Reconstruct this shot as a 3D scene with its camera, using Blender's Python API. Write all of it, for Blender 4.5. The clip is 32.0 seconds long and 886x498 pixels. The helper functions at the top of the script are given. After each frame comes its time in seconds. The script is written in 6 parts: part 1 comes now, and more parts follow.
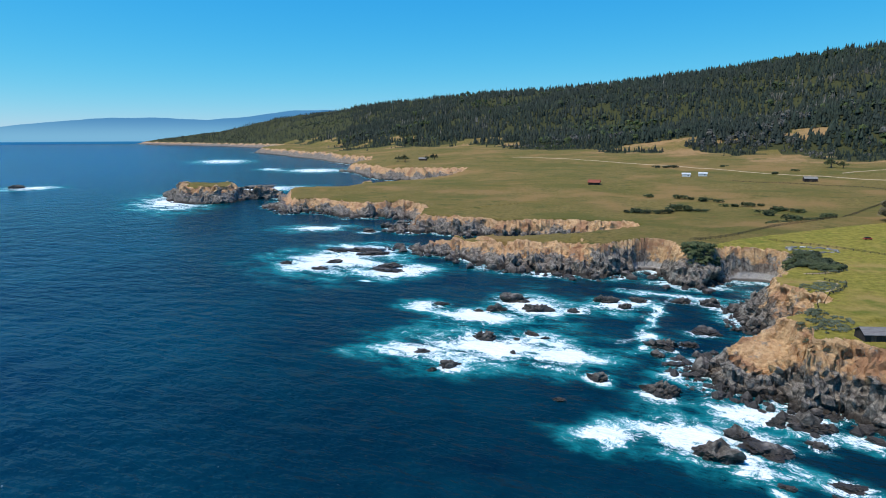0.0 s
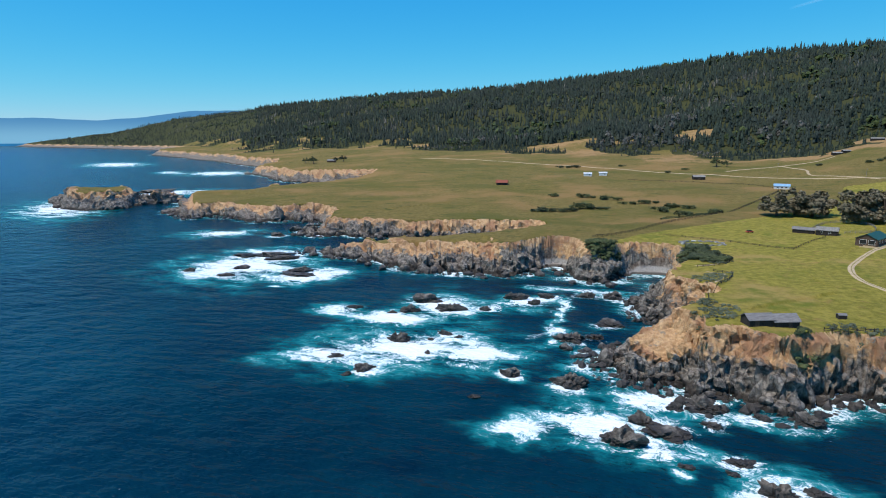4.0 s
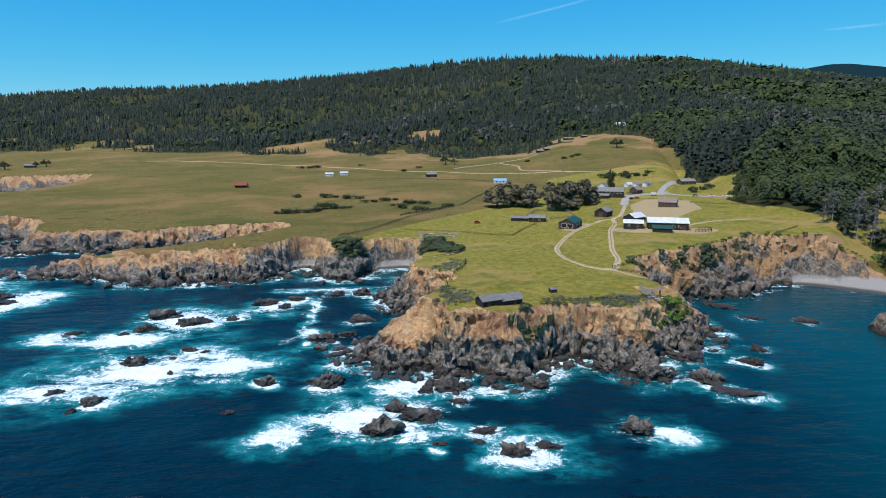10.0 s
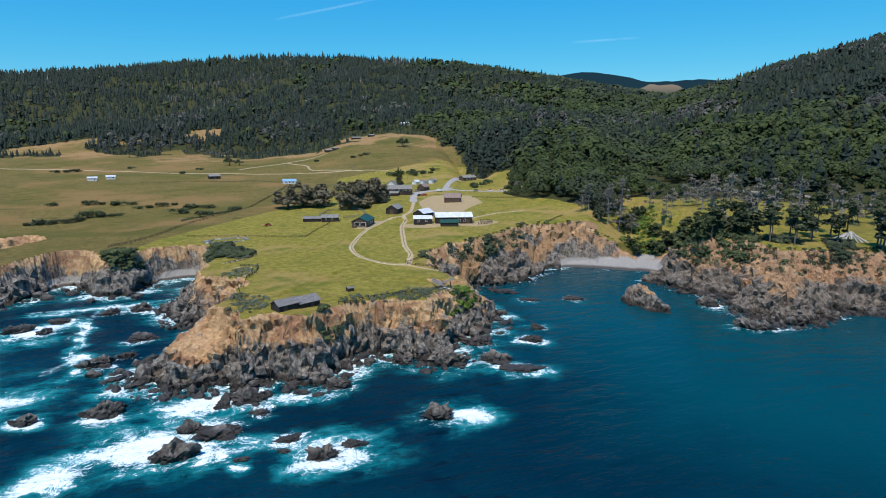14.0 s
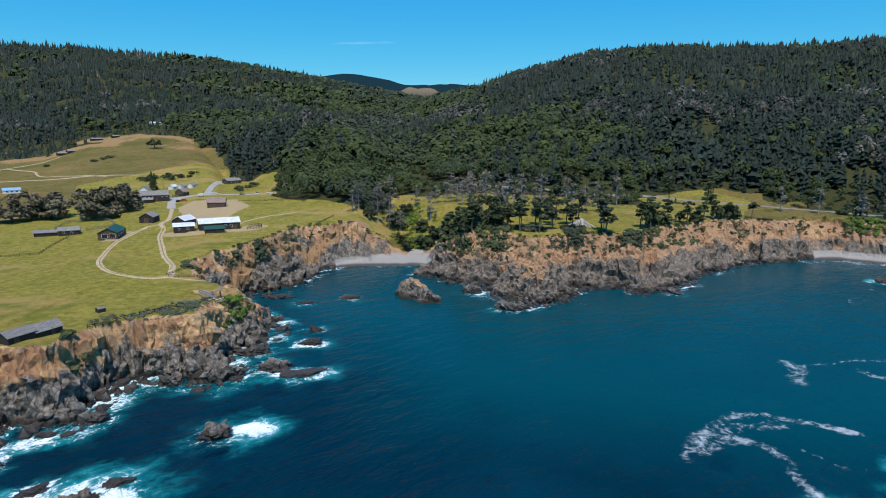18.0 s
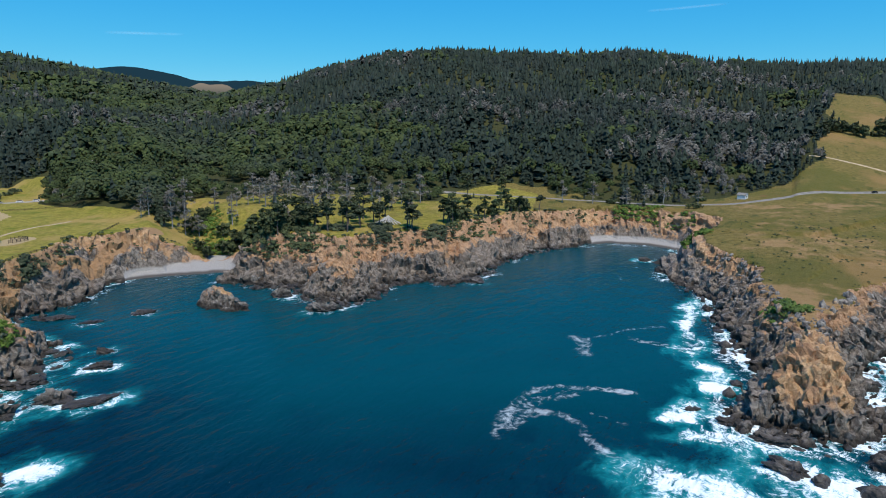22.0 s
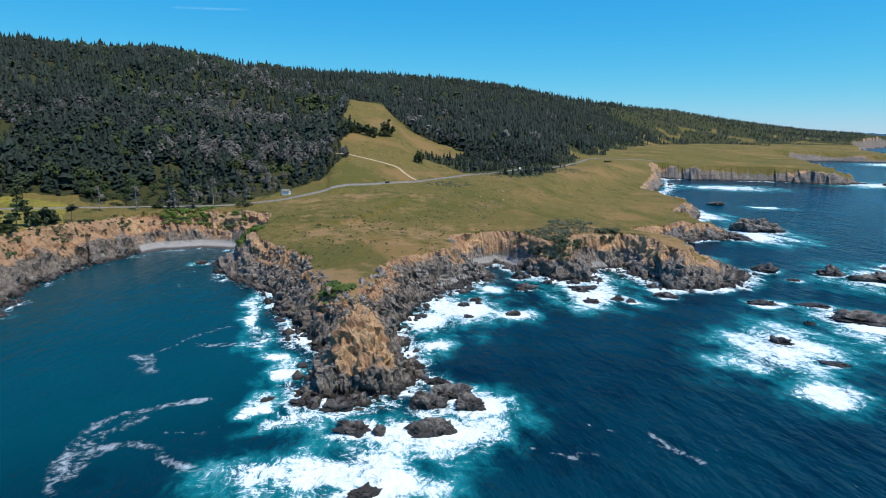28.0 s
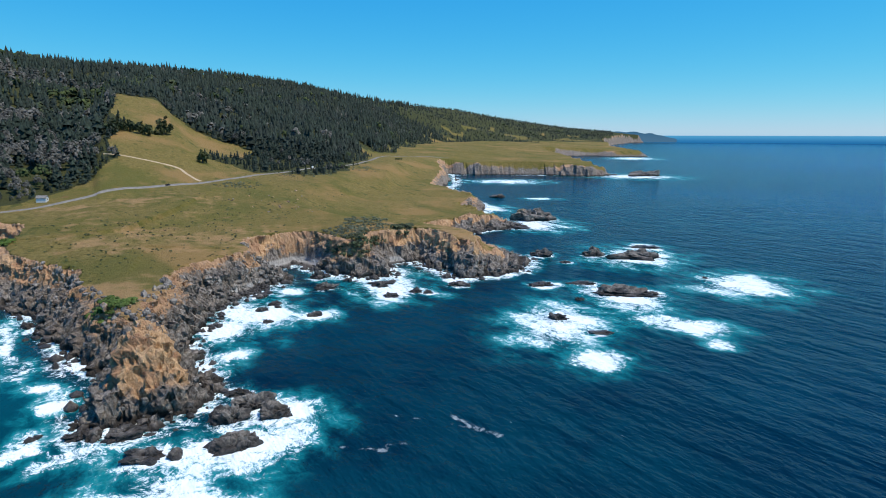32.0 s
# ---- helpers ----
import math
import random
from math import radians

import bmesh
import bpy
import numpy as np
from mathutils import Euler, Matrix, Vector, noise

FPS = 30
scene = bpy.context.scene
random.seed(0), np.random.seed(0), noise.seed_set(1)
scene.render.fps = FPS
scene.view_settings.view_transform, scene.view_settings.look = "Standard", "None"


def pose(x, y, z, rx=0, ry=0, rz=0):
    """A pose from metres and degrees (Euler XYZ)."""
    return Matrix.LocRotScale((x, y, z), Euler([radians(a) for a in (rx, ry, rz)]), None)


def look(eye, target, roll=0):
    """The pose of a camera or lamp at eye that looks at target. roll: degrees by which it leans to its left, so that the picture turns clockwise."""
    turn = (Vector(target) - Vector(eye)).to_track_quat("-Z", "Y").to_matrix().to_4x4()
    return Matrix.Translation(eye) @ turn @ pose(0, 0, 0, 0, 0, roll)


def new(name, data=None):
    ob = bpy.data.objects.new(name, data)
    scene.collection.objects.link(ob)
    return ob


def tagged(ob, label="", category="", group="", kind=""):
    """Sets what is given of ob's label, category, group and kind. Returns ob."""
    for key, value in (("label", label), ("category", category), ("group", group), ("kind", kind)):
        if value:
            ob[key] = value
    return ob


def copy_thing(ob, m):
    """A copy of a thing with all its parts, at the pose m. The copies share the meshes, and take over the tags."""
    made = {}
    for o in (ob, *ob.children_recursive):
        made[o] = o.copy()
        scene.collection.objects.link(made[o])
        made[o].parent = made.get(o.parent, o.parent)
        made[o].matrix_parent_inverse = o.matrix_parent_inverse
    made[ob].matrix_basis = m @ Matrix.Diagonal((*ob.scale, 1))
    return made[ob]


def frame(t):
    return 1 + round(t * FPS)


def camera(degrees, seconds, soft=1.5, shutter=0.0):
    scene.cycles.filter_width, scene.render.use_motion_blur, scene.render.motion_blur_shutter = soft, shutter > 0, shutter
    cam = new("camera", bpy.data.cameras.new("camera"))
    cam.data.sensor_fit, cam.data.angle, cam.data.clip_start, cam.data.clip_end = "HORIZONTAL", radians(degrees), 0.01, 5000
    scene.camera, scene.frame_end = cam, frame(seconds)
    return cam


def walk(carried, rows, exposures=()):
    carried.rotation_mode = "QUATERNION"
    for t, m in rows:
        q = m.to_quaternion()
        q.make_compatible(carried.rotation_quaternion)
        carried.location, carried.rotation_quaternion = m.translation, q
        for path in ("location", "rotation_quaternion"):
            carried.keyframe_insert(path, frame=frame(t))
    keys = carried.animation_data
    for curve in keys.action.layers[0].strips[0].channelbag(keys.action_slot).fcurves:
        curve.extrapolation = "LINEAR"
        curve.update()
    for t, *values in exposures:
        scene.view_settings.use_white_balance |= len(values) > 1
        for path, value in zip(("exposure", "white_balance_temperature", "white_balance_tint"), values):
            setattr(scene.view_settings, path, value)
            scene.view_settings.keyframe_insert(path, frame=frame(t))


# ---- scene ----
cam = camera(70.5, 32.0, soft=1.0)
EYE = (0.0, 0.0, 75.0)
# seconds, bearing, tilt and lean of a hovering camera that turns on the spot
PATH = [
    (0, -27.80, -10.52, 0.07),
    (0.5, -27.71, -10.42, -0.03),
    (1, -27.06, -10.39, -0.04),
    (1.5, -26.35, -10.40, -0.03),
    (2, -25.41, -10.45, 0.04),
    (2.5, -24.15, -10.41, -0.03),
    (3, -22.62, -10.40, -0.03),
    (3.5, -21.10, -10.40, -0.03),
    (5.5, -14.75, -10.40, 0.02),
    (6, -12.83, -10.40, 0.01),
    (6.5, -11.19, -10.37, -0.00),
    (7, -9.31, -10.38, 0.00),
    (7.5, -7.18, -10.37, 0.03),
    (8, -5.00, -10.35, 0.02),
    (8.5, -2.68, -10.34, 0.01),
    (9, -0.37, -10.34, 0.02),
    (9.5, 1.72, -10.34, 0.02),
    (10, 3.54, -10.36, 0.01),
    (10.5, 5.64, -10.37, -0.02),
    (11, 7.99, -10.38, -0.03),
    (11.5, 10.34, -10.39, -0.02),
    (12, 12.79, -10.42, -0.01),
    (12.5, 15.48, -10.44, 0.01),
    (13, 17.93, -10.43, 0.02),
    (13.5, 20.24, -10.42, 0.02),
    (15.5, 29.85, -10.43, -0.01),
    (16, 32.90, -10.44, -0.01),
    (16.5, 35.51, -10.43, -0.02),
    (17, 38.07, -10.43, -0.03),
    (17.5, 41.46, -10.41, 0.01),
    (18, 43.25, -10.35, -0.00),
    (18.5, 44.30, -10.36, 0.02),
    (19, 45.42, -10.35, 0.00),
    (19.5, 46.82, -10.35, 0.02),
    (20, 49.06, -10.33, 0.03),
    (20.5, 51.77, -10.34, 0.04),
    (21, 54.73, -10.39, -0.02),
    (21.5, 57.80, -10.42, -0.04),
    (22, 60.85, -10.44, -0.05),
    (22.5, 63.73, -10.42, -0.02),
    (23, 66.64, -10.47, -0.02),
    (23.5, 69.66, -10.46, 0.01),
    (24, 73.05, -10.46, 0.01),
    (24.5, 76.65, -10.45, 0.04),
    (25, 80.21, -10.43, 0.03),
    (25.5, 83.81, -10.40, 0.04),
    (26, 87.65, -10.40, 0.01),
    (26.5, 91.35, -10.37, -0.03),
    (28.5, 103.65, -10.42, -0.08),
    (29, 107.19, -10.42, -0.06),
    (29.5, 110.69, -10.44, -0.01),
    (30, 114.05, -10.49, -0.04),
    (30.5, 116.24, -10.51, -0.01),
    (31, 117.73, -10.51, 0.02),
    (31.5, 118.77, -10.54, -0.03),
    (32, 119.07, -10.57, -0.07),
]
walk(cam, [(t, pose(*EYE, 90 + tilt, 0, -bearing)) for t, bearing, tilt, lean in PATH])

# ---- light ----
SUN_AZ, SUN_EL = 224.0, 63.0
world = bpy.data.worlds.new("world")
scene.world = world
world.use_nodes = True
wn = world.node_tree
sky = wn.nodes.new("ShaderNodeTexSky")
sky.sky_type, sky.sun_disc = "NISHITA", False
sky.sun_elevation, sky.sun_rotation = radians(SUN_EL), radians(SUN_AZ)
sky.air_density, sky.dust_density, sky.ozone_density, sky.altitude = 1.0, 0.0, 8.0, 0.0
# a deep, clear Pacific sky: the red falls off faster with height than the blue
split, join = wn.nodes.new("ShaderNodeSeparateColor"), wn.nodes.new("ShaderNodeCombineColor")
wn.links.new(sky.outputs[0], split.inputs[0])
for k, (power, gain) in enumerate(((1.8, 0.104), (0.74, 1.10), (0.28, 3.36))):
    bend, lift = wn.nodes.new("ShaderNodeMath"), wn.nodes.new("ShaderNodeMath")
    bend.operation, lift.operation = "POWER", "MULTIPLY"
    bend.inputs[1].default_value, lift.inputs[1].default_value = power, gain
    wn.links.new(split.outputs[k], bend.inputs[0])
    wn.links.new(bend.outputs[0], lift.inputs[0])
    wn.links.new(lift.outputs[0], join.inputs[k])
wn.links.new(join.outputs[0], wn.nodes["Background"].inputs[0])
wn.nodes["Background"].inputs[1].default_value = 0.15
sun = new("sun", bpy.data.lights.new("sun", "SUN"))
sun.data.energy, sun.data.angle, sun.data.color = 4.2, radians(0.5), (1.0, 0.93, 0.83)
saz, sel = radians(SUN_AZ), radians(SUN_EL)
sun.matrix_world = look((math.sin(saz) * 100, math.cos(saz) * 100, 100 * math.tan(sel)), (0, 0, 0))
scene.view_settings.exposure = 0.0

# ---- the lie of the land ----
def lattice(ix, iy, seed):
    h = (ix.astype(np.int64) * 374761393 + iy.astype(np.int64) * 668265263 + seed * 974711) & 0xFFFFFFFF
    h = ((h ^ (h >> 13)) * 1274126177) & 0xFFFFFFFF
    return ((h ^ (h >> 16)) & 0xFFFF) / 65535.0


def vnoise(x, y, seed=0):
    x, y = np.asarray(x, float), np.asarray(y, float)
    ix, iy = np.floor(x), np.floor(y)
    fx, fy = x - ix, y - iy
    fx, fy = fx * fx * (3 - 2 * fx), fy * fy * (3 - 2 * fy)
    a, b = lattice(ix, iy, seed), lattice(ix + 1, iy, seed)
    c, d = lattice(ix, iy + 1, seed), lattice(ix + 1, iy + 1, seed)
    return (a + (b - a) * fx) * (1 - fy) + (c + (d - c) * fx) * fy


def fbm(x, y, octaves=4, seed=0):
    """Soft noise about 0, from -1 to 1."""
    total, gain = 0.0, 0.5
    for k in range(octaves):
        total = total + gain * (2 * vnoise(x, y, seed + k) - 1)
        x, y, gain = x * 2.03 + 11.3, y * 2.03 - 7.1, gain * 0.5
    return total


def ridged(x, y, octaves=4, seed=0):
    total, gain = 0.0, 0.55
    for k in range(octaves):
        total = total + gain * (1 - np.abs(2 * vnoise(x, y, seed + k) - 1) * 2)
        x, y, gain = x * 2.1 + 3.7, y * 2.1 + 9.2, gain * 0.5
    return total


def cells(x, y, seed=0):
    """The nearest of scattered seeds: a random value of its own, and how far it is."""
    ix, iy = np.floor(x), np.floor(y)
    best, value = np.full(np.shape(x), 9.0), np.zeros(np.shape(x))
    for di in (-1, 0, 1):
        for dj in (-1, 0, 1):
            cx, cy = ix + di, iy + dj
            d = np.hypot(cx + lattice(cx, cy, seed) - x, cy + lattice(cx, cy, seed + 1) - y)
            value = np.where(d < best, lattice(cx, cy, seed + 2), value)
            best = np.minimum(d, best)
    return value, best


def lattice3(ix, iy, iz, seed):
    return lattice(ix + iz * 57.0, iy - iz * 31.0, seed + 7)


def facets(x, y, z, seed=0):
    """Broken rock: each nearest seed carries a step and a tilted face of its own."""
    ix, iy, iz = np.floor(x), np.floor(y), np.floor(z)
    best, value = np.full(np.shape(x), 9.0), np.zeros(np.shape(x))
    for di in (-1, 0, 1):
        for dj in (-1, 0, 1):
            for dk in (-1, 0, 1):
                cx, cy, cz = ix + di, iy + dj, iz + dk
                h = [lattice3(cx, cy, cz, seed + j) for j in range(4)]
                ox, oy, oz = x - cx - h[0], y - cy - h[1], z - cz - h[2]
                d = ox * ox + oy * oy + oz * oz
                face = h[3] - 0.5 + 1.5 * ((h[1] - 0.5) * ox + (h[2] - 0.5) * oy + (h[0] - 0.5) * oz)
                value = np.where(d < best, face, value)
                best = np.minimum(d, best)
    return value


def smooth(a, b, x):
    s = np.clip((x - a) / (b - a), 0, 1)
    return s * s * (3 - 2 * s)


# the shore, stretch by stretch: x, y, width of the cliff, height of its top
SHORE_FAR_NORTH = [(-3900, 2850, 60, 5), (-3620, 2708, 60, 7), (-3070, 2595, 60, 8), (-2635, 2486, 50, 10), (-2315, 2367, 50, 11), (-2184, 2307, 50, 11), (-1960, 2160, 45, 11), (-1850, 1980, 40, 11),
                   (-1744, 1767, 30, 14), (-1600, 1700, 30, 17), (-1440, 1598, 30, 19), (-1300, 1505, 25, 20), (-1145, 1408, 25, 20), (-943, 1256, 22, 20), (-820, 1170, 20, 19), (-760, 1075, 20, 18),
                   (-772, 1008, 22, 15), (-658, 934, 20, 18), (-578, 852, 18, 18), (-500, 850, 16, 18), (-410, 830, 14, 17), (-400, 790, 14, 15), (-452, 690, 14, 14), (-468, 645, 14, 13), (-465, 605, 14, 13)]
SHORE_NORTH = [(-492, 572, 14, 14), (-503, 550, 14, 13), (-480, 520, 18, 12), (-455, 478, 26, 11), (-424, 462, 20, 12), (-405, 446, 20, 12), (-392, 468, 16, 12), (-358, 462, 18, 12), (-330, 450, 20, 12), (-314, 463, 18, 12), (-299, 475, 16, 13),
               (-274, 459, 16, 13), (-258, 405, 22, 11), (-242, 400, 20, 11), (-229, 412, 16, 12), (-209, 411, 14, 12), (-192, 414, 13, 12), (-170, 412, 13, 12), (-130, 424, 14, 13), (-96, 432, 16, 13), (-112, 398, 14, 13),
               (-152, 374, 14, 11), (-168, 378, 12, 8), (-200, 356, 14, 6), (-221, 347, 14, 5), (-196, 337, 14, 6), (-173, 336, 16, 8), (-162, 326, 22, 11), (-142, 315, 26, 13), (-124, 312, 28, 13.5), (-106, 314, 28, 13.5)]
SHORE_COVE = [(-90, 315, 24, 14), (-79, 318, 18, 15), (-69, 326, 12, 15.5), (-65, 340, 9, 16), (-57, 350, 8, 16.5), (-51, 340, 8, 17), (-43, 323, 10, 18), (-35, 319, 12, 19), (-25, 321, 12, 18), (-16, 336, 10, 17), (-13, 348, 9, 16),
              (0, 348, 9, 16), (6, 338, 10, 16), (2, 326, 10, 16), (-4, 309, 13, 16), (-10, 288, 14, 16), (-8, 262, 13, 17.5), (6, 246, 12, 18.5), (-4, 228, 16, 18.5), (-24, 208, 22, 18)]
SHORE_POINT = [(-9, 188, 26, 17.7), (2, 190, 20, 18.7), (12, 177, 17, 18.7), (20, 187, 9, 18.7), (33, 176, 14, 18.7), (41, 186, 6, 18.7), (53, 199, 5, 17.7), (63, 195, 8, 17.7), (71, 181, 16, 19),
               (82, 182, 15, 18), (86, 196, 9, 18), (110, 209, 13, 14), (121, 226, 12, 14), (112, 244, 12, 17), (112, 262, 12, 19), (128, 272, 14, 21), (142, 272, 16, 22), (158, 274, 18, 22), (180, 294, 18, 22)]
SHORE_BAY = [(187, 298, 20, 22), (203, 289, 24, 22), (220, 279, 32, 21), (232, 270, 32, 19), (235, 262, 22, 21), (219, 252, 14, 21), (219, 226, 20, 21), (227, 213, 24, 21),
             (214, 190, 30, 21), (209, 170, 32, 21), (231, 163, 30, 21), (253, 171, 26, 21), (270, 161, 26, 21), (268, 147, 28, 21), (296, 139, 28, 21), (332, 146, 24, 21), (368, 141, 22, 21), (402, 130, 18, 22)]
SHORE_BEACH = [(410, 120, 24, 22), (428, 106, 34, 20), (431, 84, 34, 20), (420, 60, 24, 21), (396, 62, 24, 21), (380, 72, 24, 20), (336, 58, 20, 19), (319, 41, 18, 18), (297, 27, 17, 17), (272, 26, 17, 16.5), (249, 18, 14, 16), (231, 13, 13, 15.5), (212, 5, 12, 14.5)]
SHORE_SPUR = [(200, 9, 13, 14), (183, 9, 13, 13), (171, 6, 12, 13), (167, -8, 12, 12), (167, -20, 11, 10), (182, -28, 11, 11), (201, -25, 11, 14), (231, -24, 12, 15.5), (243, -33, 14, 16), (266, -41, 17, 16),
              (281, -49, 18, 16), (296, -68, 18, 16), (314, -84, 16, 16.5), (336, -80, 16, 17), (347, -96, 14, 17), (318, -103, 13, 17), (297, -115, 15, 17), (294, -135, 15, 18), (322, -143, 12, 18), (322, -160, 12, 18), (302, -158, 14, 17)]
SHORE_SOUTH = [(289, -163, 14, 16), (272, -158, 16, 15), (268, -175, 18, 14), (271, -198, 20, 12), (293, -222, 20, 8), (322, -222, 18, 11), (346, -214, 14, 12), (380, -216, 13, 12), (402, -264, 14, 10), (400, -297, 14, 7), (476, -300, 14, 11),
               (533, -352, 14, 10), (580, -362, 14, 12), (631, -381, 16, 12), (670, -380, 16, 13), (774, -449, 18, 16), (850, -500, 18, 18)]
SHORE_FAR_SOUTH = [(984, -566, 20, 20), (944, -590, 18, 21), (915, -670, 18, 22), (830, -738, 18, 20), (813, -800, 16, 10), (979, -880, 20, 20), (1307, -1097, 20, 22), (1588, -1270, 22, 20), (1530, -1390, 20, 17),
                   (1374, -1484, 20, 10), (1440, -1540, 20, 15), (1750, -1700, 20, 20), (2120, -2050, 25, 20), (2411, -2284, 25, 18), (2700, -2600, 30, 22), (3300, -3350, 30, 20), (3340, -3560, 30, 12)]
SHORE = np.array(SHORE_FAR_NORTH + SHORE_NORTH + SHORE_COVE + SHORE_POINT + SHORE_BAY + SHORE_BEACH + SHORE_SPUR + SHORE_SOUTH + SHORE_FAR_SOUTH, float)
INLAND = np.array([(9000, -3700, 30, 20), (9000, 9000, 30, 20), (-3560, 9000, 30, 20)], float)

# by bearing: end of the flat, its height; edge of the wood, its height; the ridge: how far, and its rise in degrees
RELIEF = np.array([
    (-80, 2500, 22, 3900, 22, 4600, 0.1), (-54, 2500, 20, 3200, 22, 4500, -0.1), (-50, 2500, 20, 2950, 24, 4450, 0.05), (-47, 2500, 20, 2850, 26, 4400, 0.35), (-44, 2400, 20, 2800, 26, 4350, 1.0), (-41, 2200, 22, 2900, 28, 4300, 1.45), (-39, 1900, 22, 2500, 27, 4200, 1.7), (-36, 1600, 23, 2050, 30, 4100, 2.1), (-32, 1250, 25, 1750, 38, 3900, 2.7), (-24, 900, 26, 1550, 44, 3400, 3.4),
    (-17, 800, 26, 1400, 43, 3000, 3.8), (-8, 750, 26, 1230, 42, 2700, 4.6), (0, 700, 25, 1170, 42, 2500, 5.5), (6, 680, 25, 1150, 42, 2400, 6.3), (11, 650, 25, 1120, 52, 2350, 6.4),
    (14, 640, 26, 1130, 72, 2300, 6.4), (19, 620, 26, 1150, 84, 2250, 6.2), (21, 620, 26, 1100, 76, 2200, 6.2), (24, 500, 25, 780, 27, 2150, 5.9), (31, 380, 23, 460, 25, 2100, 4.9), (36, 330, 22, 385, 23, 2150, 3.9), (37.6, 330, 22, 420, 24, 2200, 3.6), (39, 330, 22, 480, 26, 2240, 3.35),
    (41.5, 330, 22, 490, 28, 2300, 2.9), (43.5, 335, 23, 492, 30, 2150, 3.3), (46, 340, 24, 488, 31, 1950, 3.9), (51, 350, 24, 474, 31, 1700, 5.4), (56, 380, 24.5, 480, 30.5, 1500, 6.5), (61, 380, 24.5, 480, 30.5, 1450, 6.8), (67, 400, 24, 500, 27, 1420, 6.5),
    (72, 420, 22, 510, 24, 1440, 6.3), (77, 440, 21, 520, 23, 1480, 6.5), (82, 450, 22, 530, 25, 1600, 5.8), (86, 460, 24, 540, 29, 1800, 5.3), (90, 480, 27, 575, 36, 1950, 5.1), (92.2, 500, 28, 1010, 126, 2000, 5.0)])
RELIEF = np.concatenate([RELIEF, np.array([
    (95, 545, 30, 1040, 124, 2080, 4.95), (96.4, 560, 30, 860, 82, 2110, 4.9), (97.7, 575, 30, 830, 64, 2160, 4.8), (99.9, 600, 31, 820, 52, 2250, 4.7), (101.7, 610, 31, 800, 46, 2350, 4.46), (104.4, 620, 31, 780, 39, 2500, 4.1), (107, 640, 31, 750, 36, 2650, 3.8), (110, 700, 31, 860, 35, 2800, 3.3), (114, 850, 32, 1300, 36, 3000, 2.55), (116.5, 1100, 31, 2000, 38, 3300, 2.35),
    (120, 1400, 30, 2500, 40, 3600, 2.0), (123.5, 1700, 30, 2700, 40, 3900, 1.35), (126.5, 2000, 30, 2900, 40, 4100, 0.85), (130, 2400, 30, 3200, 38, 4300, 0.35), (134, 2600, 28, 3400, 34, 4500, 0.0), (137, 2600, 28, 3600, 34, 4500, -0.3), (150, 2600, 28, 3600, 34, 4500, -0.4), (200, 2600, 28, 3600, 34, 4500, -0.4)])])
# pebble beaches: x, y, radius, reach inland
BEACHES = [(230, 282, 22, 19), (246, 288, 17, 24), (256, 297, 10, 34), (206, 293, 13, 12), (430, 100, 22, 12), (434, 78, 18, 12), (424, 60, 10, 10), (342, -88, 22, 8), (298, -62, 14, 8), (-4, 346, 13, 10), (-57, 352, 10, 9), (318, -150, 10, 7)]


# the green gully behind the bay's beach: x, y, height of its floor
GULLY_FLOOR = [(246, 288, 1.6), (259, 299, 4.0), (260, 311, 8.0), (267, 328, 13.0), (284, 352, 18.0), (300, 372, 23.0)]


BOWL = (1.8, 207.0)  # a sandy hollow in the point's face


def gully_floor(x, y):
    """How high the gully lets the ground rise."""
    best = np.full(np.shape(x), 1e9)
    for (ax, ay, az), (bx, by, bz) in zip(GULLY_FLOOR, GULLY_FLOOR[1:]):
        dx, dy = bx - ax, by - ay
        s = np.clip(((x - ax) * dx + (y - ay) * dy) / (dx * dx + dy * dy), 0, 1)
        off = np.hypot(x - ax - s * dx, y - ay - s * dy)
        best = np.minimum(best, az + s * (bz - az) + 0.62 * np.maximum(off - 5, 0))
    return best


def shore_distance(x, y):
    """How far inland a place lies (minus: out at sea), and the width and height of the cliff by it."""
    ring = np.concatenate([SHORE, INLAND])
    best, wide, tall, inside = np.full(x.shape, 1e9), np.zeros(x.shape), np.zeros(x.shape), np.zeros(x.shape, bool)
    for a, b in zip(ring, np.roll(ring, -1, 0)):
        dx, dy = b[0] - a[0], b[1] - a[1]
        s = np.clip(((x - a[0]) * dx + (y - a[1]) * dy) / (dx * dx + dy * dy), 0, 1)
        d = (x - a[0] - s * dx) ** 2 + (y - a[1] - s * dy) ** 2
        near = d < best
        best = np.where(near, d, best)
        wide, tall = np.where(near, a[2] + s * (b[2] - a[2]), wide), np.where(near, a[3] + s * (b[3] - a[3]), tall)
        if dy:
            inside ^= ((a[1] > y) != (b[1] > y)) & (x < a[0] + (y - a[1]) * dx / dy)
    return np.where(inside, 1, -1) * np.sqrt(best), wide, tall


def wood_edge(x, y, bearing):
    """How far off the wood begins on a bearing, with an uneven edge."""
    return np.interp(bearing + 2.2 * fbm(x / 90, y / 90, 3, 78), RELIEF[:, 0], RELIEF[:, 3]) * (1.0 + 0.17 * fbm(x / 80, y / 80, 4, 77) + 0.24 * fbm(x / 170, y / 170, 3, 74) * (np.hypot(x, y) > 640))


